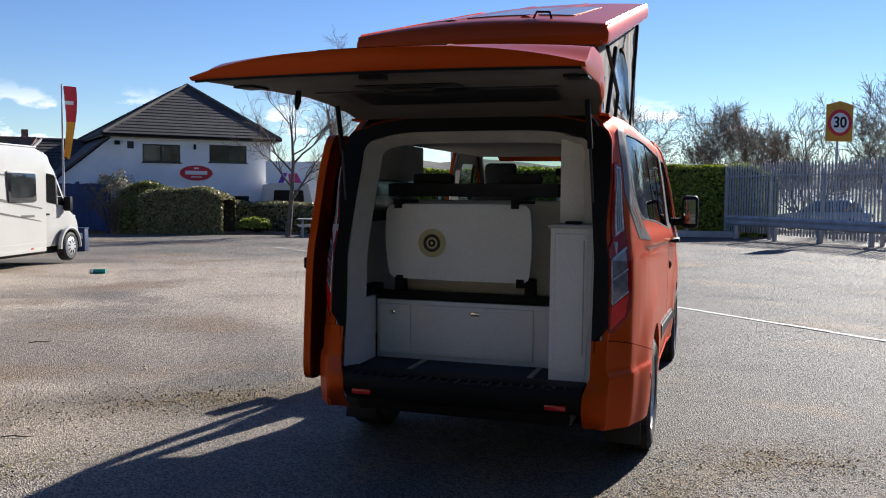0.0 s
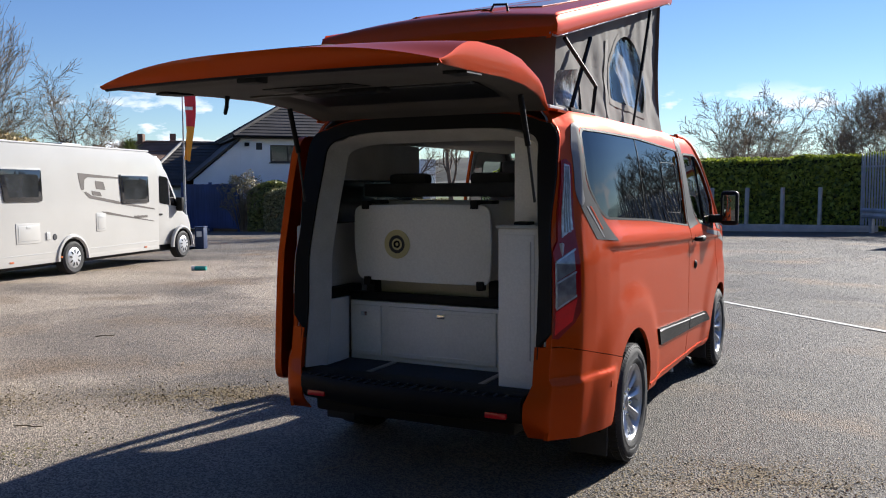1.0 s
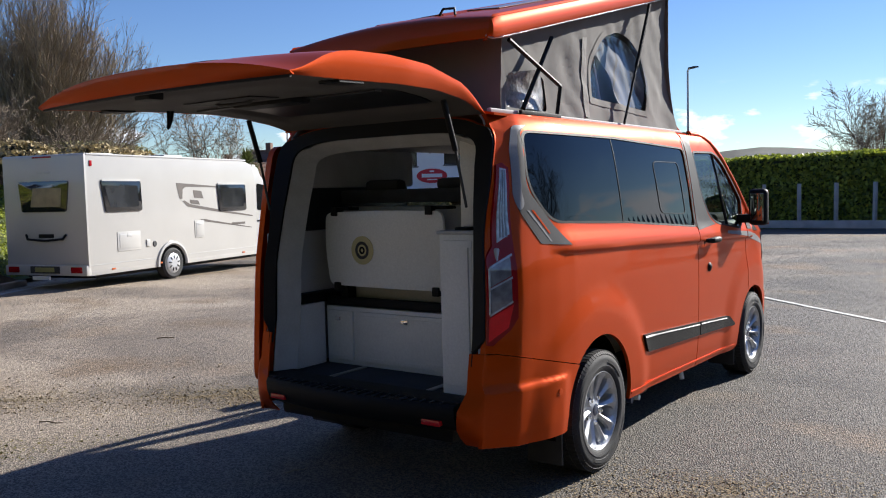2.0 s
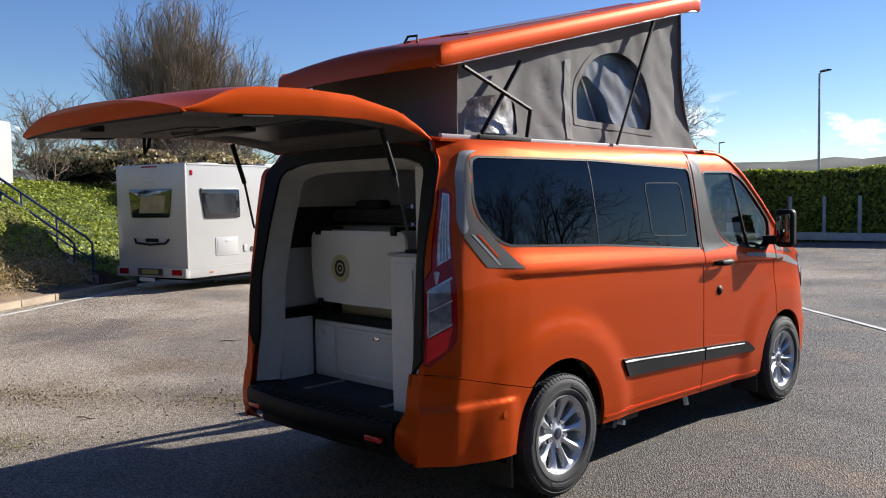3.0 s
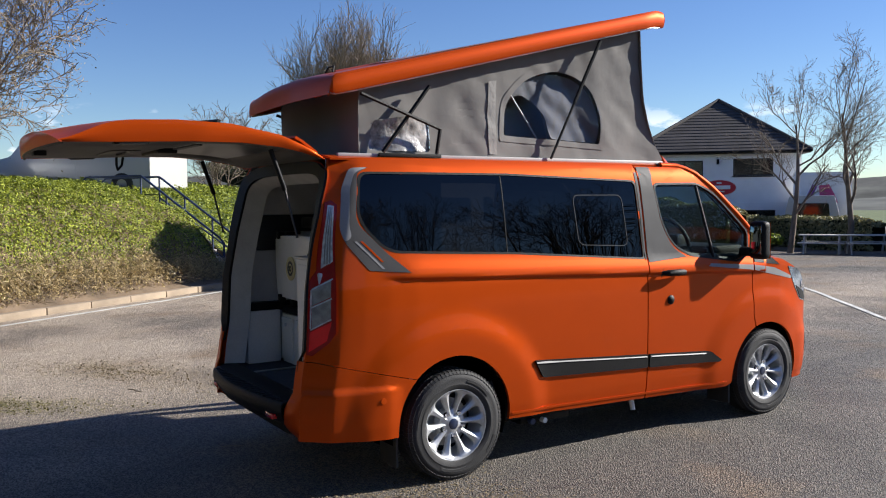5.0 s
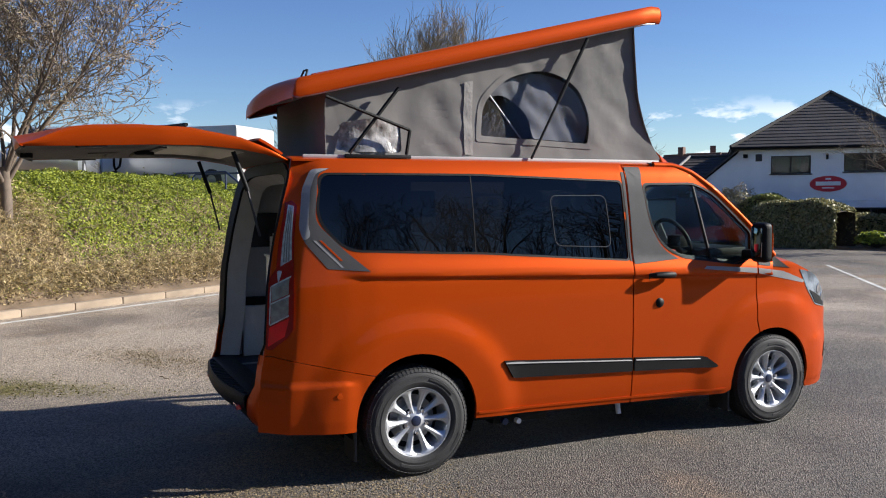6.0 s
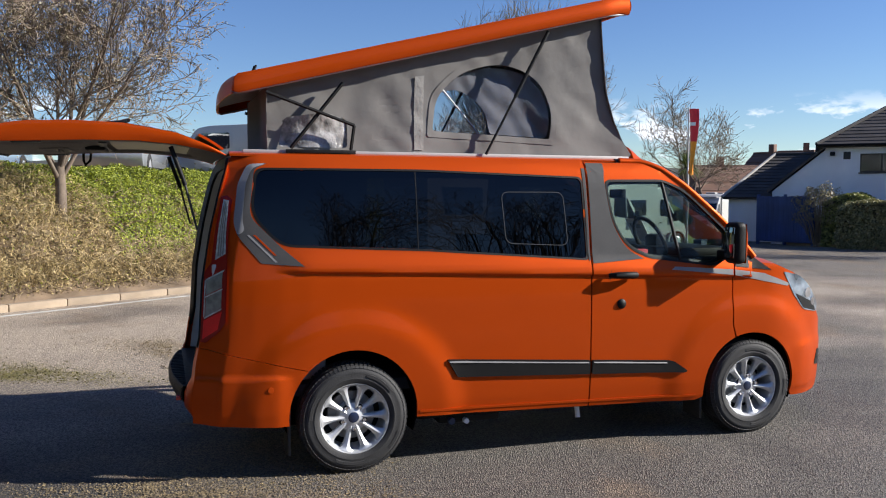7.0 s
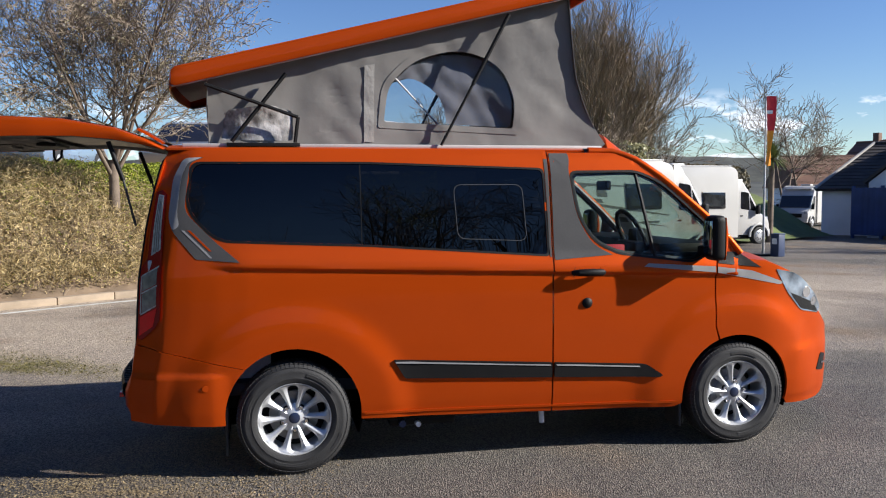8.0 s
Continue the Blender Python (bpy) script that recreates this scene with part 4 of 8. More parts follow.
for side in (1, -1):
    door_hole = [rounded([(0.52, 0.36), (1.60, 0.36), (1.60, 1.90), (0.52, 1.90)][::1], 0.08, 4)] if side < 0 else [GLAZING]
    part("body_side", skin(QUARTER, door_hole, 0, side), M_ORANGE, van)
    part("inner_skin", skin(QUARTER_IN, door_hole, -0.030, side, 0.12, flange=0.004), M_LINING, van, "grey inner lining of the body side")
    part("bumper_corner", skin(BUMPER_SIDE, (), 0.004, side, 0.016, extra=lambda y, z: 0.018 * smooth(0.640, 0.612, z) * smooth(-0.33, -0.45, y)), M_ORANGE, van)
    front_wing = part("front_wing", skin(FENDER, (), 0, side, extra=lambda y, z: 0.012 * smooth(0.66, 0.60, z) * smooth(3.3, 3.45, y)), M_ORANGE, van)
    cab_door = part("front_door", skin(DOOR, [DOORWIN], 0, side), M_ORANGE, van)
    part("door_lining", skin(DOOR, [[(2.28 + (y - 2.28) * 0.955, 1.53 + (z - 1.53) * 0.94) for y, z in DOORWIN]], -0.028, side, 0.1, flange=0.004), M_DARKGREY, cab_door, "dark grey inner door lining")
    # window glass a little inside the panels
    glass = part("door_glass", skin(DOORWIN, (), -0.010, side, 0.1, flange=0), G_CLEAR, cab_door, "clear driver window glass")
    glass.visible_shadow = False
    part("window_seal", skin(rounded([(1.79, 1.825), (1.83, 1.53), (1.94, 1.36), (2.10, 1.285), (2.62, 1.22), (2.752, 1.275), (2.77, 1.455), (2.43, 1.76), (2.25, 1.83)], [0.05, 0.12, 0.08, 0.05, 0.05, 0.05, 0.04, 0.10, 0.05], 4), [DOORWIN], 0.002, side, 0.2, flange=0.014), M_BLACK, cab_door)
    part("window_bar", tube([(side * (half(2.36, 1.25) - 0.012), 2.36, 1.25), (side * (half(2.25, 1.81) - 0.012), 2.25, 1.81)], 0.012, 6), M_BLACK, cab_door)
    if side > 0:
        pane = part("side_glazing", skin(GLAZING, (), -0.006, side, 0.12, flange=0), G_PRIVACY, van, "long dark tinted side window")
        small = rounded([(1.03, 1.735), (1.05, 1.405), (1.49, 1.385), (1.47, 1.735)], 0.05, 5)
        grow_ = rounded([(1.026, 1.739), (1.046, 1.401), (1.494, 1.381), (1.474, 1.739)], 0.055, 5)
        part("sliding_pane_frame", skin(grow_, [small], -0.002, side, 0.2, flange=0.004), mat("pane frame", (0.06, 0.062, 0.065), 0.6, 0, 0.1, ior=1.25), pane)
        part("glass_joint", skin([(0.447, 1.375), (0.453, 1.375), (0.453, 1.864), (0.447, 1.864)], (), -0.003, side, 0.1, flange=0.003), M_BLACK, pane)
        part("window_gasket", skin(rounded([(-0.545, 1.878), (-0.58, 1.595), (-0.41, 1.402), (0.5, 1.362), (1.638, 1.282), (1.622, 1.842), (0.5, 1.878)], [0.06, 0.09, 0.10, 0.0, 0.03, 0.04, 0.0], 5), [GLAZING], 0.0015, side, 0.2, flange=0.012), M_BLACK, van)
    # grey decals
    part("corner_decal", skin(rounded([(-0.47, 1.905), (-0.585, 1.90), (-0.645, 1.78), (-0.675, 1.55), (-0.655, 1.47), (-0.52, 1.305), (-0.27, 1.285), (-0.40, 1.398), (-0.585, 1.585), (-0.548, 1.87)], [0.0, 0.05, 0.04, 0.05, 0.04, 0.01, 0.0, 0.02, 0.06, 0.03], 4), (), 0.0022, side, 0.05, flange=0.002), M_GREYDECAL, van, "grey vinyl corner decal")
    part("decal_edge", skin(rounded([(-0.47, 1.905), (-0.585, 1.90), (-0.645, 1.78), (-0.675, 1.55), (-0.655, 1.47), (-0.61, 1.50), (-0.625, 1.56), (-0.60, 1.78), (-0.56, 1.875)], 0.03, 3), (), 0.0036, side, 0.05, flange=0.002), M_SILVERDECAL, van, "silver edge of the decal")
    for dy, k in ((0.0, 0.16), (0.035, 0.12)):
        part("decal_stripe", skin([(-0.60 + dy, 1.475), (-0.585 + dy, 1.475), (-0.585 + dy + k, 1.475 - k * 1.02), (-0.60 + dy + k, 1.475 - k * 1.02)], (), 0.0036, side, 0.05, flange=0.002), M_SILVERDECAL if dy == 0 else M_ORANGE, van)
    part("pillar_decal", skin(rounded([(1.668, 1.26), (2.06, 1.285), (1.93, 1.352), (1.825, 1.53), (1.787, 1.83), (1.800, 1.90), (1.795, 1.938), (1.668, 1.938)], [0.01, 0.0, 0.08, 0.10, 0.05, 0.02, 0.01, 0.01], 4), (), 0.0025, side, 0.06, flange=0.002), M_GREYDECAL, cab_door, "matt grey pillar decal")
    part("pillar_strip", skin([(1.638, 1.28), (1.650, 1.28), (1.650, 1.90), (1.626, 1.90)], (), 0.0024, side, 0.06, flange=0.002), M_GREYDECAL, van)
    part("bonnet_stripe", skin([(2.27, 1.205), (2.774, 1.155), (2.774, 1.195), (2.30, 1.225)], (), 0.0025, side, 0.06, flange=0.002), M_SILVERDECAL, cab_door, "silver stripe decal")
    part("bonnet_stripe", skin([(2.79, 1.153), (3.27, 1.06), (3.30, 1.075), (3.05, 1.16), (2.79, 1.193)], (), 0.0025, side, 0.06, flange=0.002), M_SILVERDECAL, front_wing, "silver stripe decal")
    # rubbing strips; a paler top edge paints in the sun's glint along them
    strip_top = lambda y: 0.672 - 0.062 * (y - 0.63)
    strip_low = lambda y: 0.556 - 0.044 * (y - 0.66)
    for outl, owner in (([(0.70, strip_low(0.70)), (1.648, strip_low(1.648)), (1.648, strip_top(1.648)), (0.63, strip_top(0.63))], van),
                        ([(1.664, strip_low(1.664)), (2.38, strip_low(2.38)), (2.405, strip_low(2.4) + 0.012), (2.30, strip_top(2.30) - 0.006), (2.26, strip_top(2.26)), (1.664, strip_top(1.664))], cab_door)):
        strip = part("rubbing_strip", skin(rounded(outl, 0.012, 3), (), 0.016, side, 0.12, flange=0.02), M_BLACK, owner, "black plastic rubbing strip")
        y0, y1 = min(p[0] for p in outl), max(p[0] for p in outl) - (0.15 if owner is cab_door else 0.0)
        part("edge_sheen", skin([(y0 + 0.012, strip_top(y0) - 0.020), (y1 - 0.01, strip_top(y1) - 0.020), (y1 - 0.012, strip_top(y1) - 0.003), (y0 + 0.008, strip_top(y0) - 0.003)], (), 0.021, side, 0.2, extra=lambda y, z: -0.012 * smooth(strip_top(y) - 0.018, strip_top(y) - 0.003, z), flange=0.005), M_STRIP_SHEEN, strip)
    part("sill_lip", skin([(0.45, 0.345), (2.50, 0.298), (2.50, 0.312), (0.45, 0.359)], (), 0.006, side, 0.2, flange=0.008), M_ORANGE, van)
    # handle, lock, sensor
    hx = half(1.88, 1.18)
    part("handle_recess", skin(rounded([(1.79, 1.125), (1.975, 1.125), (1.975, 1.225), (1.79, 1.225)], 0.045, 5), (), 0.001, side, 0.03, extra=lambda y, z: -0.02 * smooth(0.09, 0.03, abs(y - 1.885)), flange=0.002), M_BLACK, cab_door)
    part("door_handle", tube([(side * (hx + 0.004), 1.775, 1.178), (side * (hx + 0.036), 1.81, 1.18), (side * (hx + 0.040), 1.90, 1.18), (side * (hx + 0.03), 1.97, 1.178), (side * (hx + 0.004), 1.99, 1.176)], [0.014, 0.022, 0.024, 0.022, 0.014], 10), M_BLACK, cab_door)
    lx = half(1.885, 0.98)
    part("lock_cover", lathe([(0.0, 0.018), (0.016, 0.016), (0.026, 0.010), (0.034, 0.004), (0.034, -0.004)], 20, "x", (lx, 1.885, 0.98)) if side > 0 else lathe([(0.0, -0.018), (0.026, -0.010), (0.034, 0.004)], 20, "x", (-lx, 1.885, 0.98)), M_BLACK, cab_door)
    sx = half(-0.48, 0.555) + 0.019
    part("parking_sensor", lathe([(0.0, 0.006 * side), (0.018, 0.005 * side), (0.022, -0.004 * side)], 16, "x", (side * sx, -0.48, 0.555)), M_ORANGE, van)
    # headlight
    lens = rounded([(3.235, 1.165), (3.335, 1.00), (3.46, 0.875), (3.67, 0.835), (3.70, 0.875), (3.62, 0.975), (3.50, 1.075), (3.40, 1.135)], [0.01, 0.04, 0.03, 0.02, 0.02, 0.05, 0.05, 0.05], 3)
    lamp = part("headlight", skin(lens, (), 0.004, side, 0.03, flange=0.01), mat("headlight lens", (0.30, 0.36, 0.43), 0.12, 0.6, 0.55, 9, coat=1.0), van, "clear headlight with chrome inside")
    part("lamp_bezel", skin(rounded([(3.36, 1.00), (3.465, 0.885), (3.66, 0.845), (3.60, 0.915), (3.47, 0.96)], 0.015, 3), (), 0.007, side, 0.03, flange=0.004), M_BLACK, lamp)
    for c, q in (((3.52, 0.995), 0.040), ((3.60, 0.925), 0.032)):
        part("lamp_reflector", skin([(c[0] + q * math.cos(a), c[1] + q * math.sin(a)) for a in np.linspace(0, 6.283, 15)[:-1]], (), 0.0075, side, 0.02, flange=0.004), M_CHROME, lamp, "bright round lamp unit")
    part("fog_trim", skin([(3.735, 0.465), (3.86, 0.45), (3.86, 0.462), (3.735, 0.478)], (), 0.024, side, 0.03, flange=0.008), M_CHROME, van, "chrome trim of the fog lamp")
    part("fog_grille", skin(rounded([(3.66, 0.43), (3.78, 0.41), (3.82, 0.52), (3.72, 0.545)], 0.02, 3), (), 0.016, side, 0.03, flange=0.01), M_BLACK, van)
    # quarter glass trim between mirror and bonnet
    part("wing_trim", skin([(2.80, 1.295), (2.80, 1.215), (3.12, 1.18), (2.95, 1.285)], (), 0.003, side, 0.05, flange=0.003), M_BLACK, front_wing)

# roof panel, gutters, bonnet, windscreen
bm = sheet(lambda u, v: (lerp_table([(0, -1), (1, 1)], u) * (half(max(-0.4, -0.66 + 2.83 * v), 1.962) - 0.012 if v < 0.97 else 0.74), -0.655 + 2.80 * v - 0.03 * (2 * u - 1) ** 2, 1.960 + 0.038 * (1 - (2 * u - 1) ** 4)), 28, 30)
part("roof_panel", thicken(bm, 0.012), M_ORANGE, van)


def bonnet(u, v):
    y = 2.90 + 1.12 * v
    x = (2 * u - 1)
    w = half(y, lerp_table(HOOD, y)) if y < 4.02 else 0.02
    return Vector((x * w, y + 0.10 * (1 - x * x) * (1 - v), lerp_table(HOOD, y) + 0.055 * (1 - x ** 4) * (1 - v * 0.6)))


part("bonnet", thicken(sheet(bonnet, 24, 34), 0.01), M_ORANGE, van)


def screen(u, v):
    x = 2 * u - 1
    y = 2.13 + 0.82 * v
    z = lerp_table(SCREEN, y)
    return Vector((x * (half(2.0, min(z, 1.962)) - 0.035), y + 0.20 * (1 - x * x) - 0.02, z + 0.03 * (1 - x * x) * (1 - v)))


windscreen = part("windscreen", sheet(screen, 20, 14), G_CLEAR, van, "large clear windscreen")
windscreen.visible_shadow = False
for side in (1, -1):
    a = [Vector((side * (half(2.0, min(lerp_table(SCREEN, y), 1.96)) - 0.01), y, lerp_table(SCREEN, y) - 0.004)) for y in np.linspace(1.95, 2.97, 14)]
    pil = part("windscreen_pillar", tube(a, 0.024, 10), M_ORANGE, van)
    part("pillar_lining", tube([p + Vector((-side * 0.028, -0.02, -0.012)) for p in a], 0.030, 8), M_DARKGREY, pil)
part("wiper_cowl", thicken(sheet(lambda u, v: (1.5 * (u - 0.5), 2.90 + 0.22 * (1 - (2 * u - 1) ** 2) + 0.14 * v, 1.285 - 0.02 * v + 0.03 * (1 - (2 * u - 1) ** 2)), 16, 3), 0.02), M_BLACK, van)
part("grille", sheet(lambda u, v: (1.1 * (u - 0.5), 3.975 - 0.16 * (2 * u - 1) ** 2 + 0.03, 0.42 + 0.28 * v), 16, 4), M_BLACK, van, "dark radiator grille")
part("front_bumper", thicken(sheet(lambda u, v: (1.3 * (u - 0.5), 4.02 - 0.24 * (2 * u - 1) ** 2 + 0.02 * math.sin(v * 3.1), 0.24 + 0.36 * v), 20, 6), 0.01), M_ORANGE, van)
# air scoop in front of the raised roof
def scoop(u, v):
    x = 2 * u - 1
    y = 2.10 + (0.27 + 0.19 * (1 - x * x)) * v
    y0 = y - 0.20 * (1 - x * x) * v
    return Vector((x * (0.655 - 0.035 * v), y, lerp_table(SCREEN, y0) + 0.016 + 0.155 * smooth(0, 0.16, v) * (1 - v) ** 1.25 * (1 - abs(x) ** 10)))


part("roof_fairing", thicken(sheet(scoop, 24, 14), 0.015), M_ORANGE, van, "orange fairing before the raised roof")
for side in (1, -1):
    part("roof_rail", box((side * 0.645 - 0.013, -0.60, 1.972), (side * 0.645 + 0.013, 2.09, 1.994), 0.005), M_GREYGEL, van, "pale aluminium roof rail")


# rear frame round the tailgate opening
def rear_ring(inner, outer, dz_in, dz_out, y_in, y_out, z0=0.565):
    """A band from an inner to an outer outline of the rear opening: up one side, over the top, down the other."""
    bm = bmesh.new()
    rows = []
    path = [(1, z) for z in np.linspace(z0, 1.70, 16)] + [(a, None) for a in np.linspace(0, 180, 25)] + [(-1, z) for z in np.linspace(1.70, z0, 16)]
    for k, z in path:
        if z is None:
            c, s = math.cos(radians(k)), math.sin(radians(k))
            e = lambda v: math.copysign(abs(v) ** 0.45, v)
            pin = (e(c) * inner(1.70), 1.70 + dz_in * abs(s) ** 0.45)
            pout = (e(c) * outer(1.70 if s < 0.5 else 1.9), 1.70 + dz_out * abs(s) ** 0.45)
        else:
            pin, pout = (k * inner(z), z), (k * outer(z), z)
        rows.append([bm.verts.new((x, lerp_table(REAR, zz) + dy, zz)) for (x, zz), dy in ((pin, y_in), (pout, y_out))])
    for p, q in zip(rows, rows[1:]):
        bm.faces.new((p[0], q[0], q[1], p[1]))
    bmesh.ops.recalc_face_normals(bm, faces=bm.faces[:])
    return bm


op = lambda z: lerp_table([(0.5, 0.695), (1.2, 0.70), (1.70, 0.655), (1.9, 0.60)], z)
edge_w = lambda z: half(lerp_table(REAR, z) + 0.001, z) + 0.004
part("rear_frame", thicken(rear_ring(lambda z: op(z) - 0.0, edge_w, 0.20, 0.265, 0.025, 0.0), 0.008), M_ORANGE, van)
# seal, spread in black over the orange pillar face to stand for its shade
part("seal_and_pillar_shade", thicken(rear_ring(lambda z: op(z) - 0.010, lambda z: op(z) + 0.008 if z < 0.82 else max(op(z) + 0.03, edge_w(z) - 0.006), 0.185, 0.258, 0.01, -0.012, 0.735), 0.02), M_BLACK, van, "black rubber door seal, widened for the shade on the pillar face")
part("pillar_trim", thicken(rear_ring(lambda z: op(z) - 0.065, lambda z: op(z) - 0.004, 0.13, 0.187, 0.16, 0.03), 0.006), mat("pale grey carpet trim", (0.52, 0.51, 0.48), 0.9, 0, 0.08, 8, bump=0.3, bump_scale=400), van, "pale grey lining round the opening")
M_CARPET = mat("dark floor carpet", (0.035, 0.038, 0.045), 0.95, 0, 0.2, 5, bump=0.4, bump_scale=300)
M_FURN = mat("pale grey furniture board", (0.78, 0.77, 0.735), 0.5, 0, 0.03, 3, coat=0.2)
M_SEAT = mat("dark seat cloth", (0.045, 0.045, 0.05), 0.9, 0, 0.2, 8, bump=0.3, bump_scale=200)

# rear bumper with a ribbed step
bump_y = lambda x: -0.955 - 0.085 * (1 - (x / 0.72) ** 2)
prof = [(0.10, 0.545), (0.06, 0.55), (0.0, 0.552), (-0.012, 0.535), (-0.012, 0.485), (0.003, 0.45), (0.028, 0.42), (0.075, 0.405), (0.16, 0.41)]
bumper = part("rear_bumper", thicken(sheet(lambda u, v: (1.30 * (u - 0.5), bump_y(1.30 * (u - 0.5)) + prof[round(v * 8)][0], prof[round(v * 8)][1]), 26, 8), 0.008), M_BLACK, van, "dark grey plastic rear bumper")
for i in range(44):
    x = -0.60 + i * 0.0279
    if i % 2 == 0:
        part("step_rib", box((x - 0.006, bump_y(x) + 0.005, 0.551), (x + 0.006, bump_y(x) + 0.09, 0.559), 0.002, seg=1), M_DARKGREY, bumper)
for side in (1, -1):
    part("reflector", box((side * 0.53 - 0.055, bump_y(0.53) - 0.020, 0.448), (side * 0.53 + 0.055, bump_y(0.53) + 0.012, 0.476), 0.005), mat("red reflector", (0.55, 0.008, 0.012), 0.25, 0, 0.1, coat=1.0), bumper)
    def corner(u, v):  # from the flank's rear edge round to the dark middle of the bumper
        z = 0.338 + 0.456 * v
        p = Vector((half(lerp_table(REAR, z) + 0.0005, z) + 0.022 * smooth(0.640, 0.612, z), lerp_table(REAR, z), z))
        low = smooth(0.62, 0.50, z)
        q = Vector((0.655, bump_y(0.64) + 0.055 - 0.05 * smooth(0.34, 0.44, z), z)) * low + Vector((0.690, lerp_table(REAR, z) - 0.012, z)) * (1 - low)
        c = Vector((p.x - 0.012, q.y + 0.012, z))
        r = p * (1 - u) ** 2 + c * 2 * u * (1 - u) + q * u * u
        return Vector((side * r.x, r.y + 0.03 * smooth(0.12, 0.0, v), r.z))
    part("bumper_end", thicken(sheet(corner, 14, 10), 0.008), M_ORANGE, van)
part("load_sill", box((-0.66, -0.955, 0.50), (0.66, -0.80, 0.562), 0.012), M_BLACK, van, "black plastic load sill")
part("floor_panel", box((-0.80, -0.88, 0.47), (0.80, 2.75, 0.545), 0.005), M_CARPET, van, "dark carpeted floor")

# rear lamps wrapping the corners
M_REDLENS = mat("red lamp lens", (0.27, 0.002, 0.006), 0.2, 0, 0.1, 9, coat=0.25, ior=1.35)
M_CLEARLENS = mat("clear ribbed lamp lens", (0.46, 0.49, 0.52), 0.2, 0.2, 0.35, 30, coat=1.0)
M_BRAKELENS = mat("bright red lamp lens", (0.85, 0.012, 0.018), 0.2, 0, 0.1, 9, coat=0.3, ior=1.35)
M_SMOKELENS = mat("smoked lamp lens", (0.24, 0.24, 0.25), 0.15, 0.3, 0.3, 25, coat=1.0)
for side in (1, -1):
    def lampline(a, b, z0, z1, n=10):
        return [(lerp_table(REAR, z0 + (z1 - z0) * i / n) + a + (b - a) * i / n, z0 + (z1 - z0) * i / n) for i in range(n + 1)]
    shape = lampline(0.002, 0.001, 0.838, 1.255, 5) + lampline(0.030, 0.014, 1.310, 1.700, 5) + [(lerp_table(REAR, 1.71) + 0.045, 1.712)] + lampline(0.078, 0.118, 1.685, 1.30, 5) + lampline(0.130, 0.134, 1.18, 0.96, 4) + [(lerp_table(REAR, 0.90) + 0.105, 0.905), (lerp_table(REAR, 0.84) + 0.03, 0.832)]
    rl = part("tail_lamp", skin(shape, (), 0.010, side, 0.03, flange=0.03), M_REDLENS, van, "tall red and clear tail lamp")
    part("reversing_lens", skin(lampline(0.048, 0.030, 1.325, 1.688, 8) + lampline(0.062, 0.100, 1.680, 1.365, 6), (), 0.013, side, 0.05, flange=0.005), M_CLEARLENS, rl, "clear ribbed lens")
    for k in (0.25, 0.5, 0.75):
        lo, up = 0.048 + 0.052 * k, 0.030 + 0.032 * k
        part("lens_rib", skin(lampline(lo - 0.003, up - 0.002, 1.35, 1.675, 6) + lampline(up + 0.002, lo + 0.003, 1.675, 1.35, 6), (), 0.0155, side, 0.1, flange=0.004), M_SMOKELENS, rl)
    part("indicator_lens", skin(lampline(0.018, 0.016, 1.115, 1.205, 4) + lampline(0.100, 0.104, 1.265, 1.165, 4), (), 0.013, side, 0.05, flange=0.005), M_SMOKELENS, rl, "clear lens")
    part("fog_lens", skin(lampline(0.020, 0.018, 0.985, 1.10, 4) + lampline(0.104, 0.106, 1.150, 1.045, 4), (), 0.013, side, 0.05, flange=0.005), M_SMOKELENS, rl, "smoked lens")
    for z0, z1 in ((1.203, 1.263), (1.100, 1.152), (0.975, 1.035)):
        part("lens_trim", skin([(lerp_table(REAR, z0) + 0.014, z0), (lerp_table(REAR, z1) + 0.108, z1), (lerp_table(REAR, z1) + 0.108, z1 + 0.009), (lerp_table(REAR, z0) + 0.014, z0 + 0.009)], (), 0.0150, side, 0.03, flange=0.004), M_CLEARLENS, rl, "bright edge between the lenses")
    part("lens_trim", skin(lampline(0.010, 0.008, 0.985, 1.205, 4) + lampline(0.014, 0.016, 1.205, 0.985, 4), (), 0.0150, side, 0.03, flange=0.004), M_CLEARLENS, rl)
    part("brake_lens", skin(lampline(0.010, 0.012, 0.852, 0.965, 4) + lampline(0.112, 0.092, 1.025, 0.915, 4), (), 0.013, side, 0.03, flange=0.005), M_BRAKELENS, rl, "bright red lens")

# ---- tailgate, swung up ----
GATE = [(0.0, 1.975), (0.03, 2.0), (0.08, 2.035), (0.2, 2.098), (0.4, 2.145), (0.6, 2.152), (0.75, 2.142), (0.88, 2.118), (1.0, 2.086)]


def gate(u, v, drop=0.0, inset=0.0):
    x = (2 * u - 1)
    w = lerp_table([(0, 0.685), (0.15, 0.735), (0.5, 0.785), (0.85, 0.805), (1.0, 0.818)], v) - inset
    y = -0.70 - 1.437 * v - 0.06 * (1 - x * x) * v
    z = lerp_table(GATE, v) - (0.020 + 0.055 * smooth(0.80, 1.0, v)) * abs(x) ** (4 - 1.2 * smooth(0.8, 1.0, v)) - drop
    return Vector((x * w, y, z))


tailgate = part("tailgate", sheet(lambda u, v: gate(u, v), 36, 40), M_ORANGE, van, "orange tailgate swung up level")
M_GATETRIM = mat("grey tailgate lining", (0.085, 0.076, 0.068), 0.75, 0, 0.12, 5, bump=0.2, bump_scale=200)
GATE_LOW = [(0, 1.952), (0.1, 1.988), (0.2, 2.012), (0.35, 2.028), (0.55, 2.025), (0.8, 2.010), (1.0, 2.002)]


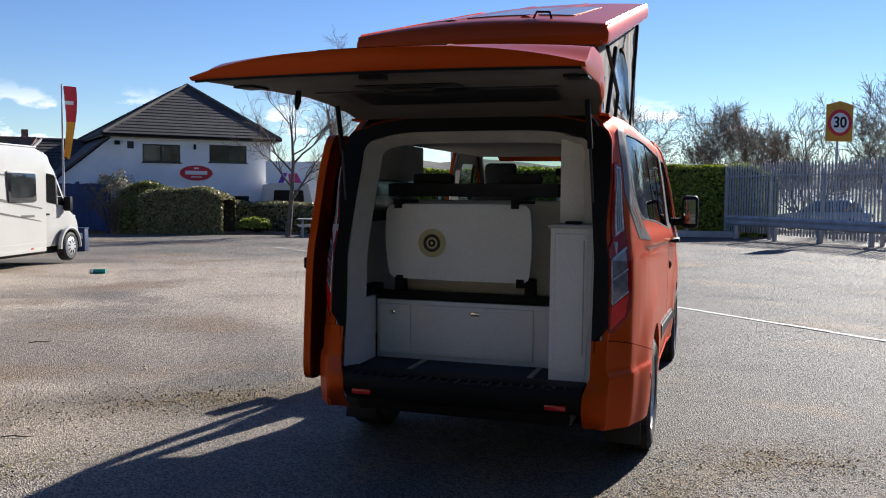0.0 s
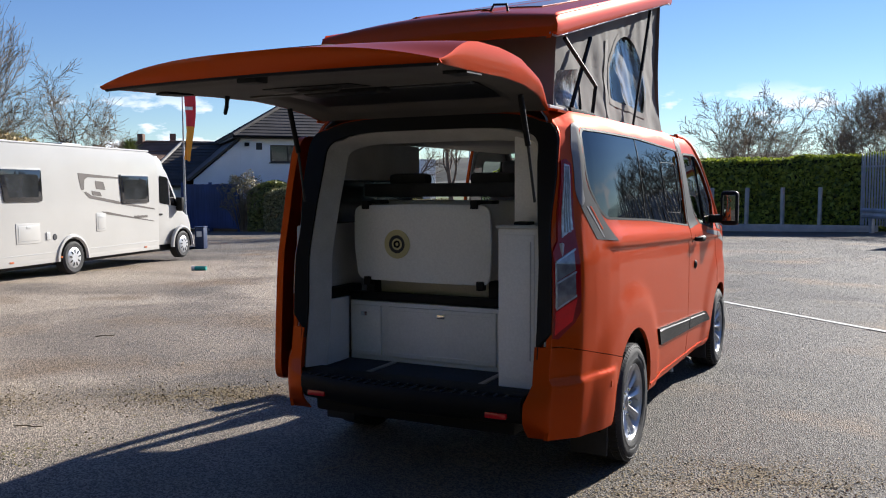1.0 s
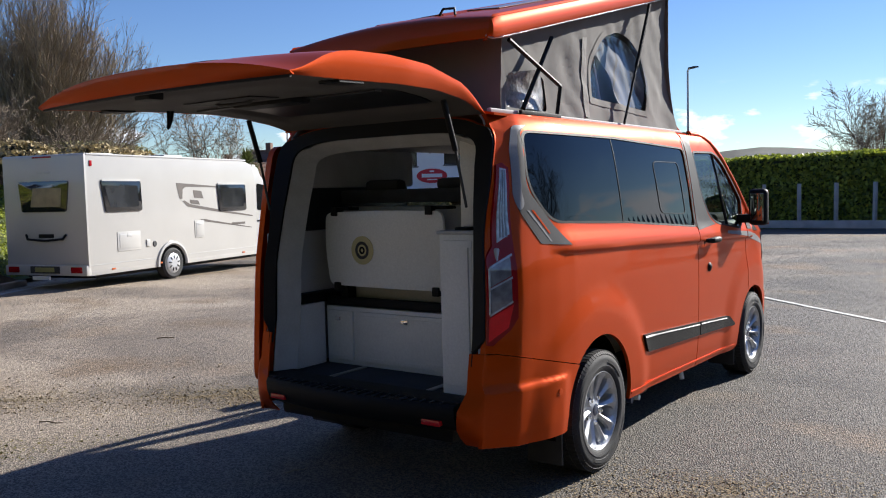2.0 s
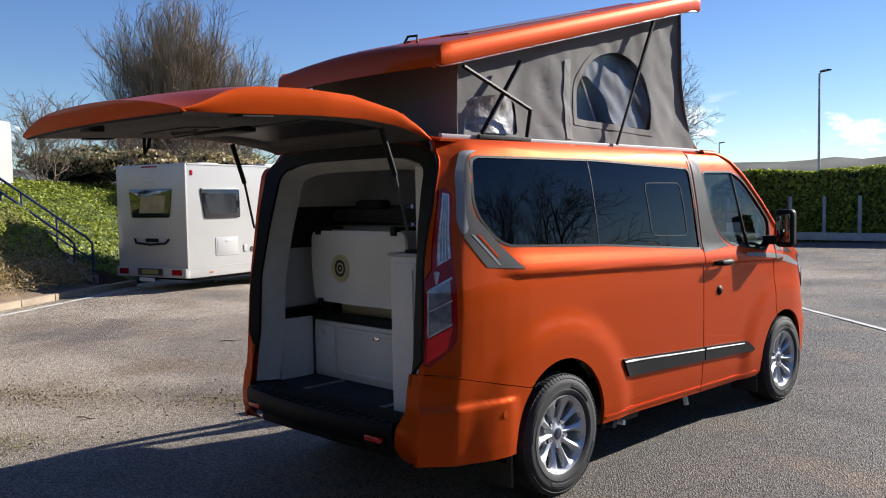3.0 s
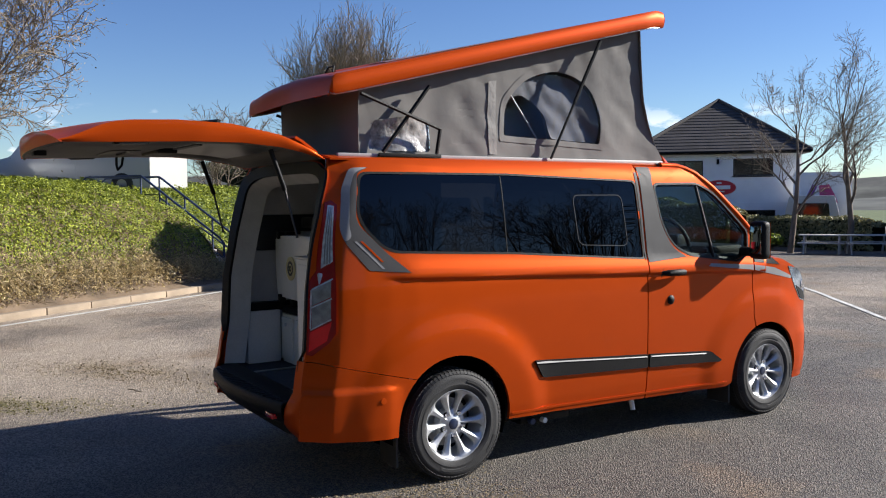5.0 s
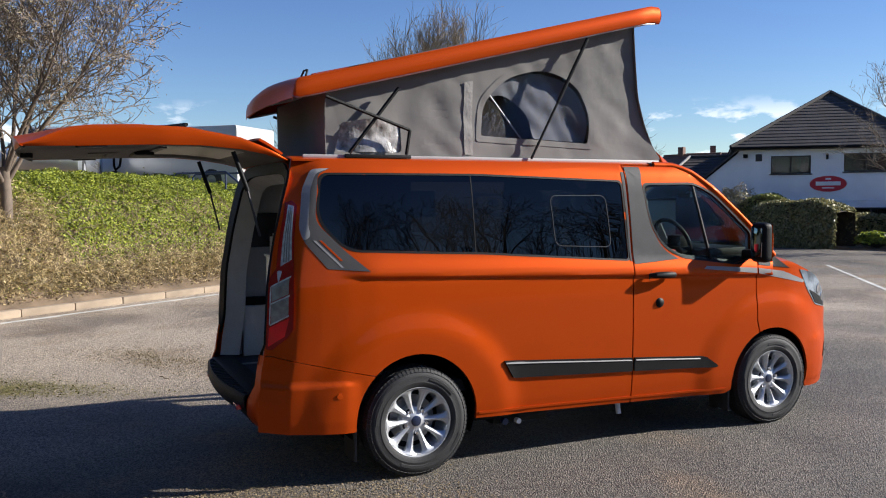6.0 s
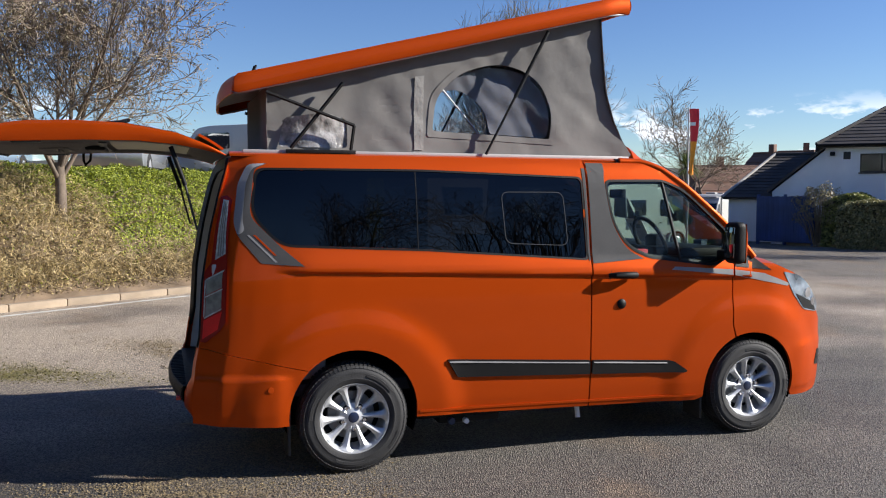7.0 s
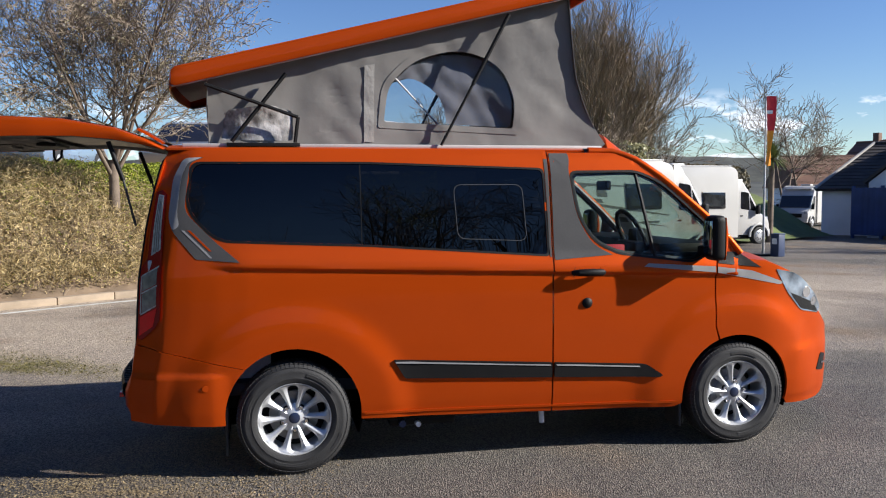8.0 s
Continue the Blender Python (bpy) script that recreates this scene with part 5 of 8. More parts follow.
def under(u, v, drop=0.0, inset=0.0):
    """The flat inner side of the tailgate."""
    p = gate(u, v, 0, inset)
    return Vector((p.x, p.y, min(lerp_table(GATE_LOW, v), p.z - 0.006) - drop))


def relief(u, v):  # a shallow pressed panel in the lower half, a deeper one round the window
    a = smooth(0.08, 0.13, min(u, 1 - u)) * smooth(0.52, 0.57, v) * smooth(0.95, 0.90, v)
    b = smooth(0.10, 0.14, min(u, 1 - u)) * smooth(0.08, 0.12, v) * smooth(0.50, 0.46, v)
    return 0.012 * a - 0.022 * b


part("lining", sheet(lambda u, v: under(u, 0.005 + 0.98 * v, relief(u, v), 0.012), 60, 60), M_GATETRIM, tailgate, "grey inner lining")
part("inner_pane", thicken(sheet(lambda u, v: under(0.15 + 0.70 * u, 0.135 + 0.32 * v, -0.018), 12, 8), 0.003), mat("dark inside of the rear glass", (0.012, 0.012, 0.014), 0.35, 0, 0.1), tailgate, "dark glass seen from inside")
part("wiper_motor_cover", box((-0.20, -1.53, 1.995), (0.20, -1.41, 2.026), 0.012), M_BLACK, tailgate)
part("rear_window", thicken(sheet(lambda u, v: gate(0.10 + 0.80 * u, 0.10 + 0.36 * v) + Vector((0, 0, 0.004)), 20, 10), 0.004), mat("black bonded glass", (0.008, 0.008, 0.01), 0.03, 0, 0.05, coat=1.0), tailgate, "dark bonded rear window")
part("inner_recess", thicken(sheet(lambda u, v: under(0.36 + 0.28 * u, 0.62 + 0.11 * v, 0.014), 8, 4), 0.003), M_BLACK, tailgate)
part("pull_handle", tube([under(0.42, 0.66, 0.012), under(0.44, 0.66, 0.028), under(0.56, 0.66, 0.028), under(0.58, 0.66, 0.012)], 0.008, 8), M_DARKGREY, tailgate)
part("lower_lip", thicken(sheet(lambda u, v: gate(u, 1.0) + Vector((0, 0.018 * v * v, -v * max(0.012, gate(u, 1.0).z - 1.998))), 36, 6), 0.006), M_ORANGE, tailgate, "painted lower edge of the tailgate")
part("edge_trim", tube([gate(u, 1.0) + Vector((0, 0.022, 1.998 - gate(u, 1.0).z if gate(u, 1.0).z > 2.01 else -0.012)) for u in np.linspace(0.01, 0.99, 30)], 0.008, 6), M_BLACK, tailgate)
part("window_ledge", thicken(sheet(lambda u, v: under(0.12 + 0.76 * u, 0.465 + 0.03 * v, 0.002), 16, 2), 0.008), M_DARKGREY, tailgate)
part("wiper", tube([gate(0.5, 0.50) + Vector((0, 0, 0.03)), gate(0.6, 0.42) + Vector((0, 0, 0.03)), gate(0.83, 0.38) + Vector((0, 0, 0.025))], 0.012, 6), M_BLACK, tailgate)
part("spoiler", thicken(sheet(lambda u, v: gate(0.06 + 0.88 * u, 0.02 + 0.10 * v) + Vector((0, 0.02, 0.02 + 0.02 * v)), 20, 3), 0.015), M_ORANGE, tailgate)
part("latch", box((-0.05, -2.16, 1.975), (0.05, -2.09, 2.04), 0.008), M_BLACK, tailgate)
part("plate_recess", thicken(sheet(lambda u, v: gate(0.33 + 0.34 * u, 0.82 + 0.09 * v) + Vector((0, 0, 0.003)), 8, 3), 0.003), M_BLACK, tailgate)
for side in (1, -1):
    part("gate_rim", thicken(sheet(lambda u, v: gate(0.5 + side * 0.5, v).lerp(under(0.5 + side * 0.5, v, 0.002, 0.016 * smooth(0.0, 0.08, v)), u) + Vector((side * 0.006 * math.sin(3.14 * u), 0, 0)), 6, 40), 0.004), M_ORANGE, tailgate, "glossy painted side rim")
    part("bump_stop", box((side * 0.72 - 0.03, -1.87, 2.0), (side * 0.72 + 0.03, -1.80, 2.075), 0.01), M_BLACK, tailgate)
    part("corner_trim", thicken(sheet(lambda u, v: under(0.5 + side * (0.43 + 0.06 * u), 0.70 + 0.10 * v, 0.003), 3, 3), 0.008), M_BLACK, tailgate)
part("pull_strap", tube([(-0.62, -1.55, 2.03), (-0.63, -1.56, 1.96), (-0.61, -1.59, 1.93), (-0.59, -1.60, 1.96), (-0.59, -1.60, 2.03)], 0.009, 6), M_BLACK, tailgate, "black webbing pull strap")
for side in (1, -1):
    strut = part("gas_strut", tube([(side * 0.665, -1.02, 2.0), (side * 0.672, -0.94, 1.77)], 0.014, 10), M_BLACK, van, "black gas strut of the tailgate")
    part("strut_rod", tube([(side * 0.672, -0.94, 1.77), (side * 0.682, -0.875, 1.50)], 0.007, 8), M_DARKGREY, strut)

# ---- raised roof and its canvas ----
ROOF_LOW = [(-0.62, 2.37), (2.04, 3.03)]


def shell(u, v):
    x = 2 * u - 1
    w = 0.71 * (1 - 0.035 * smooth(0.93, 1.0, v)) - 0.03 * smooth(0.06, 0, v)
    if v < 0.08:  # the rear end turns down in a short upright face
        t = 1 - v / 0.08
        y, z = -0.62 - 0.045 * (1 - (1 - t) ** 2.5) - 0.04 * (1 - x * x), 2.438 - 0.110 * t ** 1.7
    else:
        t = (v - 0.08) / 0.92
        y, z = -0.62 + 2.68 * t - 0.04 * (1 - x * x) * (1 - t) + 0.06 * (1 - x * x) * t, 2.438 + 0.672 * t - 0.02 * smooth(0.97, 1.0, t)
    z += 0.045 * (1 - x * x) * smooth(0, 0.12, v)
    return Vector((x * w, y, z))


def shell_side(s):
    bm = bmesh.new()
    rows = []
    for i in range(41):
        v = i / 40
        p = shell(0.5 + s * 0.5, v)
        h = 0.092 * smooth(0.0, 0.075, v) + 0.012
        rows.append([bm.verts.new(p + Vector((s * a, 0, -h * b))) for a, b in ((-0.012, -0.10), (0.0, 0.05), (0.008, 0.4), (0.006, 0.85), (0.0, 1.0), (-0.02, 1.05))])
    for p, q in zip(rows, rows[1:]):
        for j in range(5):
            bm.faces.new((p[j], q[j], q[j + 1], p[j + 1]))
    bmesh.ops.recalc_face_normals(bm, faces=bm.faces[:])
    return bm


roof = part("raised_roof", thicken(sheet(shell, 24, 50), 0.012), M_ORANGE, van, "orange roof shell tilted up at the front")
for s in (1, -1):
    part("shell_edge", shell_side(s), M_ORANGE, roof)
    part("edge_seal", tube([shell(0.5 + s * 0.5, v) + Vector((-s * 0.012, 0, -0.012 - 0.095 * smooth(0.0, 0.075, v))) for v in np.linspace(0.02, 0.99, 24)], 0.007, 6), M_STEEL, roof)
part("front_lip", thicken(sheet(lambda u, v: shell(u, 1.0) + Vector((0, 0.015 * math.sin(3.1 * v), -0.10 * v)), 20, 4), 0.01), M_ORANGE, roof)
part("roof_lining", sheet(lambda u, v: shell(0.03 + 0.94 * u, 0.06 + 0.92 * v) + Vector((0, 0, -0.055)), 12, 20), M_LINING, roof)
for x in (-0.22, 0.22):
    part("roof_ridge", thicken(sheet(lambda u, v: shell(0.5 + (x - 0.035 + 0.07 * u) / 1.42, 0.16 + 0.76 * v) + Vector((0, 0, 0.010 * math.sin(3.14 * u))), 4, 20), 0.004), M_ORANGE, roof)
part("roof_catch", tube([shell(0.70, 0.13) + Vector((0, 0, 0.0)), shell(0.71, 0.135) + Vector((0, 0, 0.035)), shell(0.76, 0.135) + Vector((0, 0, 0.035)), shell(0.77, 0.13)], 0.007, 8), M_BLACK, roof)
# thin patch whose pinkish grey paints the sky's reflection on the roof top
part("roof_sheen_patch", thicken(sheet(lambda u, v: shell(0.18 + 0.64 * u, 0.24 + 0.40 * v) + Vector((0, 0, 0.007)), 12, 12), 0.004), mat("pinkish grey roof sheen", (0.20, 0.15, 0.14), 0.35, 0.1, 0.1, coat=0.4), roof, "thin pinkish grey patch for the sky sheen on the roof")

M_CANVAS = mat("grey roof canvas", (0.165, 0.157, 0.148), 0.9, 0, 0.08, 3.0, bump=0.22, bump_scale=9, fine=0.05, fine_scale=250)
M_CANVASLIGHT = mat("paler canvas hem", (0.25, 0.24, 0.225), 0.9, 0, 0.1, 4.0, bump=0.5, bump_scale=25)
top_z = lambda y: 2.36 + 0.249 * (y + 0.62)
CANVAS = [(-0.45, 1.99), (2.15, 1.985)] + [(2.075, 2.09), (1.985, 2.25), (1.92, 2.45), (1.885, 2.70), (1.855, 2.985)] + [(-0.45, 2.415)]
FILM = rounded([(0.63, 2.14), (1.48, 2.105), (1.50, 2.30), (1.40, 2.52), (1.13, 2.62), (0.82, 2.53), (0.66, 2.36)], [0.02, 0.02, 0.10, 0.14, 0.2, 0.14, 0.08], 5)
NET = rounded([(-0.38, 2.015), (0.06, 2.015), (0.06, 2.20), (-0.08, 2.235), (-0.34, 2.20)], 0.03, 3)


def cloth(outline, holes, out, s, fold=1.0, step=0.045):
    """Canvas stretched between roof and shell: leaning slightly, with soft folds."""
    bm = bmesh.new()
    for loop in (outline, *holes):
        vs = [bm.verts.new((0, y, z)) for y, z in loop]
        for i in range(len(vs)):
            bm.edges.new((vs[i], vs[(i + 1) % len(vs)]))
    bmesh.ops.triangle_fill(bm, use_beauty=True, use_dissolve=False, edges=bm.edges[:])
    ys, zs = [p[0] for p in outline], [p[1] for p in outline]
    for i in range(1, int((max(ys) - min(ys)) / step) + 1):
        bmesh.ops.bisect_plane(bm, geom=bm.verts[:] + bm.edges[:] + bm.faces[:], plane_co=(0, min(ys) + i * step, 0), plane_no=(0, 1, 0), dist=1e-5)
    for i in range(1, int((max(zs) - min(zs)) / step) + 1):
        bmesh.ops.bisect_plane(bm, geom=bm.verts[:] + bm.edges[:] + bm.faces[:], plane_co=(0, 0, min(zs) + i * step), plane_no=(0, 0, 1), dist=1e-5)
    for v in bm.verts:
        y, z = v.co.y, v.co.z
        t = min(1, max(0, (z - 1.99) / max(0.1, top_z(y) - 1.99)))
        w = 0.625 - 0.005 * t - 0.045 * math.sin(3.14 * t) * 0.5 - 0.02 * smooth(1.80, 2.09, y) * (1 - t)
        w += fold * (0.018 * noise.noise(Vector((y * 3, z * 2.2, s))) + 0.010 * noise.noise(Vector((y * 9 + z * 5, z * 6, s))))
        v.co.x = s * (w + out)
    bmesh.ops.recalc_face_normals(bm, faces=bm.faces[:])
    return bm


canvas = part("canvas_front", thicken(sheet(lambda u, v: ((2 * u - 1) * (0.60 + 0.05 * v), lerp_table([(0, 2.15), (0.1, 2.075), (0.27, 1.985), (0.46, 1.92), (0.72, 1.885), (1, 1.855)], v) + 0.05 * (1 - (2 * u - 1) ** 2), 1.985 + 1.02 * v), 12, 16), 0.004), M_CANVAS, van, "grey canvas front of the raised roof")
part("canvas_back", thicken(sheet(lambda u, v: ((2 * u - 1) * (0.62 + 0.02 * v), -0.445 - 0.02 * math.sin(9 * u) * math.sin(3 * v), 1.985 + 0.42 * v), 20, 6), 0.004), M_CANVAS, van, "grey canvas back of the raised roof")
for s in (1, -1):
    wall = part("canvas_side", cloth(CANVAS, [FILM, NET], 0, s), M_CANVAS, van, "grey canvas side of the raised roof")
    film = part("film_window", cloth(FILM, (), 0.001, s, 2.0, 0.06), G_FILM, wall, "clear film window in the canvas")
    film.visible_shadow = False
    part("window_hem", cloth(rounded([(0.59, 2.10), (1.52, 2.065), (1.545, 2.31), (1.43, 2.56), (1.13, 2.665), (0.80, 2.57), (0.62, 2.38)], [0.02, 0.02, 0.10, 0.14, 0.2, 0.14, 0.08], 5), [FILM], 0.004, s), M_CANVAS, wall)
    part("net_window", cloth(NET, (), 0.0, s, 3.5, 0.03), mat("wrinkled clear film", (0.30, 0.29, 0.28), 0.22, 0.1, 0.6, 16, bump=0.6, bump_scale=30), wall, "small crinkled film vent")
    part("flap_strap", cloth([(0.50, 2.01), (0.565, 2.01), (0.575, 2.50), (0.51, 2.49)], (), 0.006, s), M_CANVASLIGHT, wall, "stitched canvas strap")
    if s > 0:
        part("flap_rolled", cloth(rounded([(1.04, 2.13), (1.47, 2.115), (1.485, 2.30), (1.39, 2.505), (1.13, 2.605), (0.84, 2.53), (0.70, 2.40), (0.82, 2.43), (0.95, 2.37), (1.03, 2.26)], [0.02, 0.02, 0.1, 0.12, 0.18, 0.05, 0.02, 0.08, 0.08, 0.08], 4), (), -0.025, s, 2.2, 0.03), mat("dark inner blind", (0.10, 0.10, 0.115), 0.8, 0, 0.2, 6), wall, "dark inner blind pushed aside")
    # scissor hinge and gas strut of the roof
    hx = s * 0.675
    part("hinge_plate", box((hx - 0.009, -0.34, 1.975), (hx + 0.009, 0.10, 1.998), 0.003), M_BLACK, van)
    hinge = part("scissor_arm", tube([(hx, -0.31, 2.005), (hx, 0.02, 2.42)], 0.013, 6), M_BLACK, van, "black folding roof hinge")
    part("cross_arm", tube([(hx + s * 0.012, -0.46, 2.345), (hx + s * 0.012, 0.09, 2.155)], 0.012, 6), M_BLACK, hinge)
    part("link", tube([(hx + s * 0.012, 0.09, 2.155), (hx, 0.07, 2.0)], 0.012, 6), M_BLACK, hinge)
    st = part("roof_strut", tube([(hx, 0.99, 1.99), (hx, 1.20, 2.38)], 0.009, 8), M_BLACK, van, "slim black roof gas strut")
    part("strut_tube", tube([(hx, 1.20, 2.38), (hx, 1.44, 2.83)], 0.013, 8), M_BLACK, st)
part("inner_strap", tube([(0.60, 0.66, 2.47), (0.50, 1.02, 2.12)], 0.006, 5), M_GREYGEL, van)

# ---- wheels ----
wheel = thing("wheel", "silver ten-spoke alloy wheel with road tyre", "wheel")
tyre = part("tyre", lathe([(0.207, 0.080), (0.217, 0.092), (0.232, 0.101), (0.252, 0.1055), (0.256, 0.1035), (0.284, 0.1075), (0.300, 0.105), (0.303, 0.1025), (0.318, 0.0975), (0.329, 0.088), (0.336, 0.066), (0.3365, 0.0), (0.336, -0.066), (0.329, -0.088), (0.30, -0.105), (0.225, -0.08)], 72), M_RUBBER, wheel)
bm = bmesh.new()
for i in range(76):
    a = 2 * math.pi * i / 76
    for k, (x, w) in enumerate(((-0.072, 0.018), (-0.026, 0.015), (0.026, 0.015), (0.070, 0.018))):
        m = Matrix.Rotation(a + (0.02 if k % 2 else 0), 4, "X") @ Matrix.Translation((x, 0, 0.3365 if abs(x) < 0.05 else 0.3335))
        box((-w, -0.0100, -0.004), (w, 0.0100, 0.0045), 0, bm, m)
    box((-0.006, -0.0095, -0.013), (0.004, 0.0095, 0.008), 0, bm, Matrix.Rotation(a + 0.02, 4, "X") @ Matrix.Translation((0.0905, 0, 0.3225)) @ Matrix.Rotation(-0.75, 4, "Y"))
part("tread", bm, M_RUBBER, tyre)["kind"] = "stuff"
for a0, a1, rr in ((0.25, 0.95, 0.276), (2.2, 2.75, 0.276), (3.9, 4.6, 0.276), (5.2, 5.6, 0.290)):
    band = bmesh.new()
    rows = [[band.verts.new((x, q * math.cos(a), q * math.sin(a))) for q, x in ((rr - 0.011, 0.1062), (rr - 0.009, 0.1085), (rr + 0.009, 0.1088), (rr + 0.011, 0.1062))] for a in np.linspace(a0, a1, 18)]
    for p, q in zip(rows, rows[1:]):
        for k in range(3):
            band.faces.new((p[k], p[k + 1], q[k + 1], q[k]))
    bmesh.ops.recalc_face_normals(band, faces=band.faces[:])
    part("sidewall_band", band, M_RUBBER, tyre)
part("rim", lathe([(0.213, 0.087), (0.2195, 0.094), (0.216, 0.0945), (0.210, 0.085), (0.203, 0.076), (0.196, 0.05), (0.192, -0.07), (0.215, -0.085)], 64), M_ALLOY, wheel)
part("brake_disc", lathe([(0.0, -0.02), (0.15, -0.02), (0.15, -0.045), (0.0, -0.045)], 32), M_STEEL, wheel)
part("inner_shade", lathe([(0.0, -0.06), (0.194, -0.06), (0.194, -0.075), (0.0, -0.075)], 32), M_BLACK, wheel)
for i in range(10):
    a = 2 * math.pi * i / 10
    bm = bmesh.new()
    rows = []
    for r, w, x in ((0.042, 0.0130, 0.050), (0.072, 0.0150, 0.053), (0.10, 0.0145, 0.058), (0.13, 0.0160, 0.066), (0.158, 0.0195, 0.073), (0.180, 0.0250, 0.079), (0.195, 0.036, 0.083), (0.203, 0.052, 0.085), (0.209, 0.064, 0.086)):
        rows.append([(-w, r, x - 0.034), (-w * 0.96, r, x - 0.010), (-w * 0.70, r, x - 0.004), (0.0, r, x + 0.004), (w * 0.70, r, x - 0.004), (w * 0.96, r, x - 0.010), (w, r, x - 0.034)])
    vs = [[bm.verts.new(Matrix.Rotation(a, 3, "X") @ Vector((x, p, math.sqrt(max(1e-6, r * r - p * p))))) for p, r, x in row] for row in rows]
    for p, q in zip(vs, vs[1:]):
        for j in range(6):
            bm.faces.new((p[j], p[j + 1], q[j + 1], q[j]))
    bmesh.ops.recalc_face_normals(bm, faces=bm.faces[:])
    part("spoke", bm, M_ALLOY, wheel, "", 30)
part("hub", lathe([(0.034, 0.060), (0.044, 0.0565), (0.060, 0.050), (0.088, 0.044), (0.094, 0.034), (0.094, -0.02)], 40), M_ALLOY, wheel)
part("centre_cap", lathe([(0.0, 0.062), (0.028, 0.0615), (0.0335, 0.058), (0.035, 0.05)], 28), mat("dark blue cap", (0.02, 0.03, 0.07), 0.3, 0.2, 0.1, coat=0.8), wheel)
for i in range(5):
    a = 2 * math.pi * (2 * i + 0.5) / 10
    nut = part("wheel_nut", lathe([(0.0, 0.066), (0.009, 0.066), (0.0125, 0.062), (0.0125, 0.04)], 6, "x", (0, -0.074 * math.sin(a), 0.074 * math.cos(a))), M_CHROME, wheel)
    part("nut_recess", lathe([(0.0, 0.0495), (0.017, 0.0495), (0.0185, 0.046)], 16, "x", (0, -0.074 * math.sin(a), 0.074 * math.cos(a))), M_BLACK, nut)
for i, (x, y, rx, rz) in enumerate(((0.845, 0.03, 20, 0), (0.845, 2.95, 47, 0), (-0.845, 0.03, 10, 180), (-0.845, 2.95, 30, 180))):
    m = pose(x, y, 0.338, 0, 0, rz) @ pose(0, 0, 0, rx)
    if i == 0:
        wheel.matrix_basis = m
        w = wheel
    else:
        w = copy_thing(wheel, m)
    w.parent = van
    for key in ("label", "category", "group", "kind"):
        if key in w and key != "label":
            del w[key]

# arches, underbody, flaps
for side in (1, -1):
    for yc in (0.03, 2.95):
        bm = bmesh.new()
        rows = [[bm.verts.new((side * x, yc + 0.42 * math.cos(a), 0.36 + 0.42 * math.sin(a))) for x in (0.50, 0.87)] for a in np.linspace(-0.35, 3.14 + 0.35, 20)]
        for p, q in zip(rows, rows[1:]):
            bm.faces.new((p[0], q[0], q[1], p[1]))
        # liner coloured near black so the arch looks dark even where sun enters
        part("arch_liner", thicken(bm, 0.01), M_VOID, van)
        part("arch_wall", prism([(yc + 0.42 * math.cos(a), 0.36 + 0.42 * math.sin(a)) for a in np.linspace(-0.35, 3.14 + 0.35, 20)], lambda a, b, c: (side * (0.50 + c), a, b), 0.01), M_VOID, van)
        part("mud_flap", box((side * 0.70, yc - 0.405, 0.13), (side * 0.905, yc - 0.388, 0.42), 0.004), M_RUBBER, van)
part("underbody", box((-0.82, 0.46, 0.26), (0.82, 2.46, 0.47), 0.03), M_BLACK, van)
part("underbody_rear", box((-0.60, -0.92, 0.34), (0.60, 0.46, 0.47), 0.03), M_BLACK, van)
part("underbody_front", box((-0.55, 2.46, 0.28), (0.55, 3.75, 0.60), 0.05), M_BLACK, van)
part("exhaust", tube([(0.45, 0.5, 0.24), (0.47, 1.2, 0.22), (0.42, 2.2, 0.24)], 0.035, 10), M_STEEL, van)
part("waste_tank", box((0.35, 0.62, 0.215), (0.80, 1.05, 0.30), 0.03), M_BLACK, van)
part("tank_valve", tube([(0.78, 0.80, 0.235), (0.84, 0.80, 0.235)], 0.018, 10), M_WHITEPLAIN, van)
part("tank_cap", tube([(0.80, 0.70, 0.24), (0.835, 0.70, 0.24)], 0.022, 10), M_BLUEBIN, van)
part("drain_pipe", tube([(0.80, 1.62, 0.28), (0.82, 1.62, 0.19)], 0.018, 8), M_WHITEPLAIN, van)

# mirrors
for side in (1, -1):
    mir = part("door_mirror", box((side * 0.985, 2.655, 1.245), (side * 1.13, 2.75, 1.535), 0.045, seg=5), M_BLACK, van, "large black door mirror")
    part("mirror_cap", thicken(sheet(lambda u, v: (side * (0.993 + 0.13 * u), 2.744 + 0.04 * math.sin(3.14 * u) ** 0.6 * math.sin(3.14 * v) ** 0.6, 1.25 + 0.27 * v), 10, 10), 0.008), M_ORANGE, mir)
    part("mirror_glass", box((side * 1.005, 2.650, 1.285), (side * 1.108, 2.658, 1.50), 0.003), mat("mirror glass", (0.38, 0.39, 0.41), 0.02, 1.0, 0.01), mir)
    part("mirror_arm", box((side * 0.89, 2.665, 1.265), (side * 1.01, 2.735, 1.335), 0.02), M_BLACK, mir)

# slid-back door on the far side, standing off the body
slide = part("sliding_door", skin(rounded([(-0.76, 0.44), (0.40, 0.40), (0.40, 1.88), (-0.66, 1.88)], 0.07, 4), [rounded([(-0.52, 1.40), (0.30, 1.36), (0.30, 1.80), (-0.50, 1.80)], 0.06, 4)], 0.0, -1, 0.08, extra=lambda y, z: 0.095 + (lerp_table(SIDE, z) - half(y, z)) * 0.75, flange=0.045), M_ORANGE, van, "orange sliding side door pushed back open")
part("sliding_glass", skin(rounded([(-0.52, 1.40), (0.30, 1.36), (0.30, 1.80), (-0.50, 1.80)], 0.06, 4), (), 0.0, -1, 0.1, extra=lambda y, z: 0.088 + (lerp_table(SIDE, z) - half(y, z)) * 0.75, flange=0), G_PRIVACY, slide)
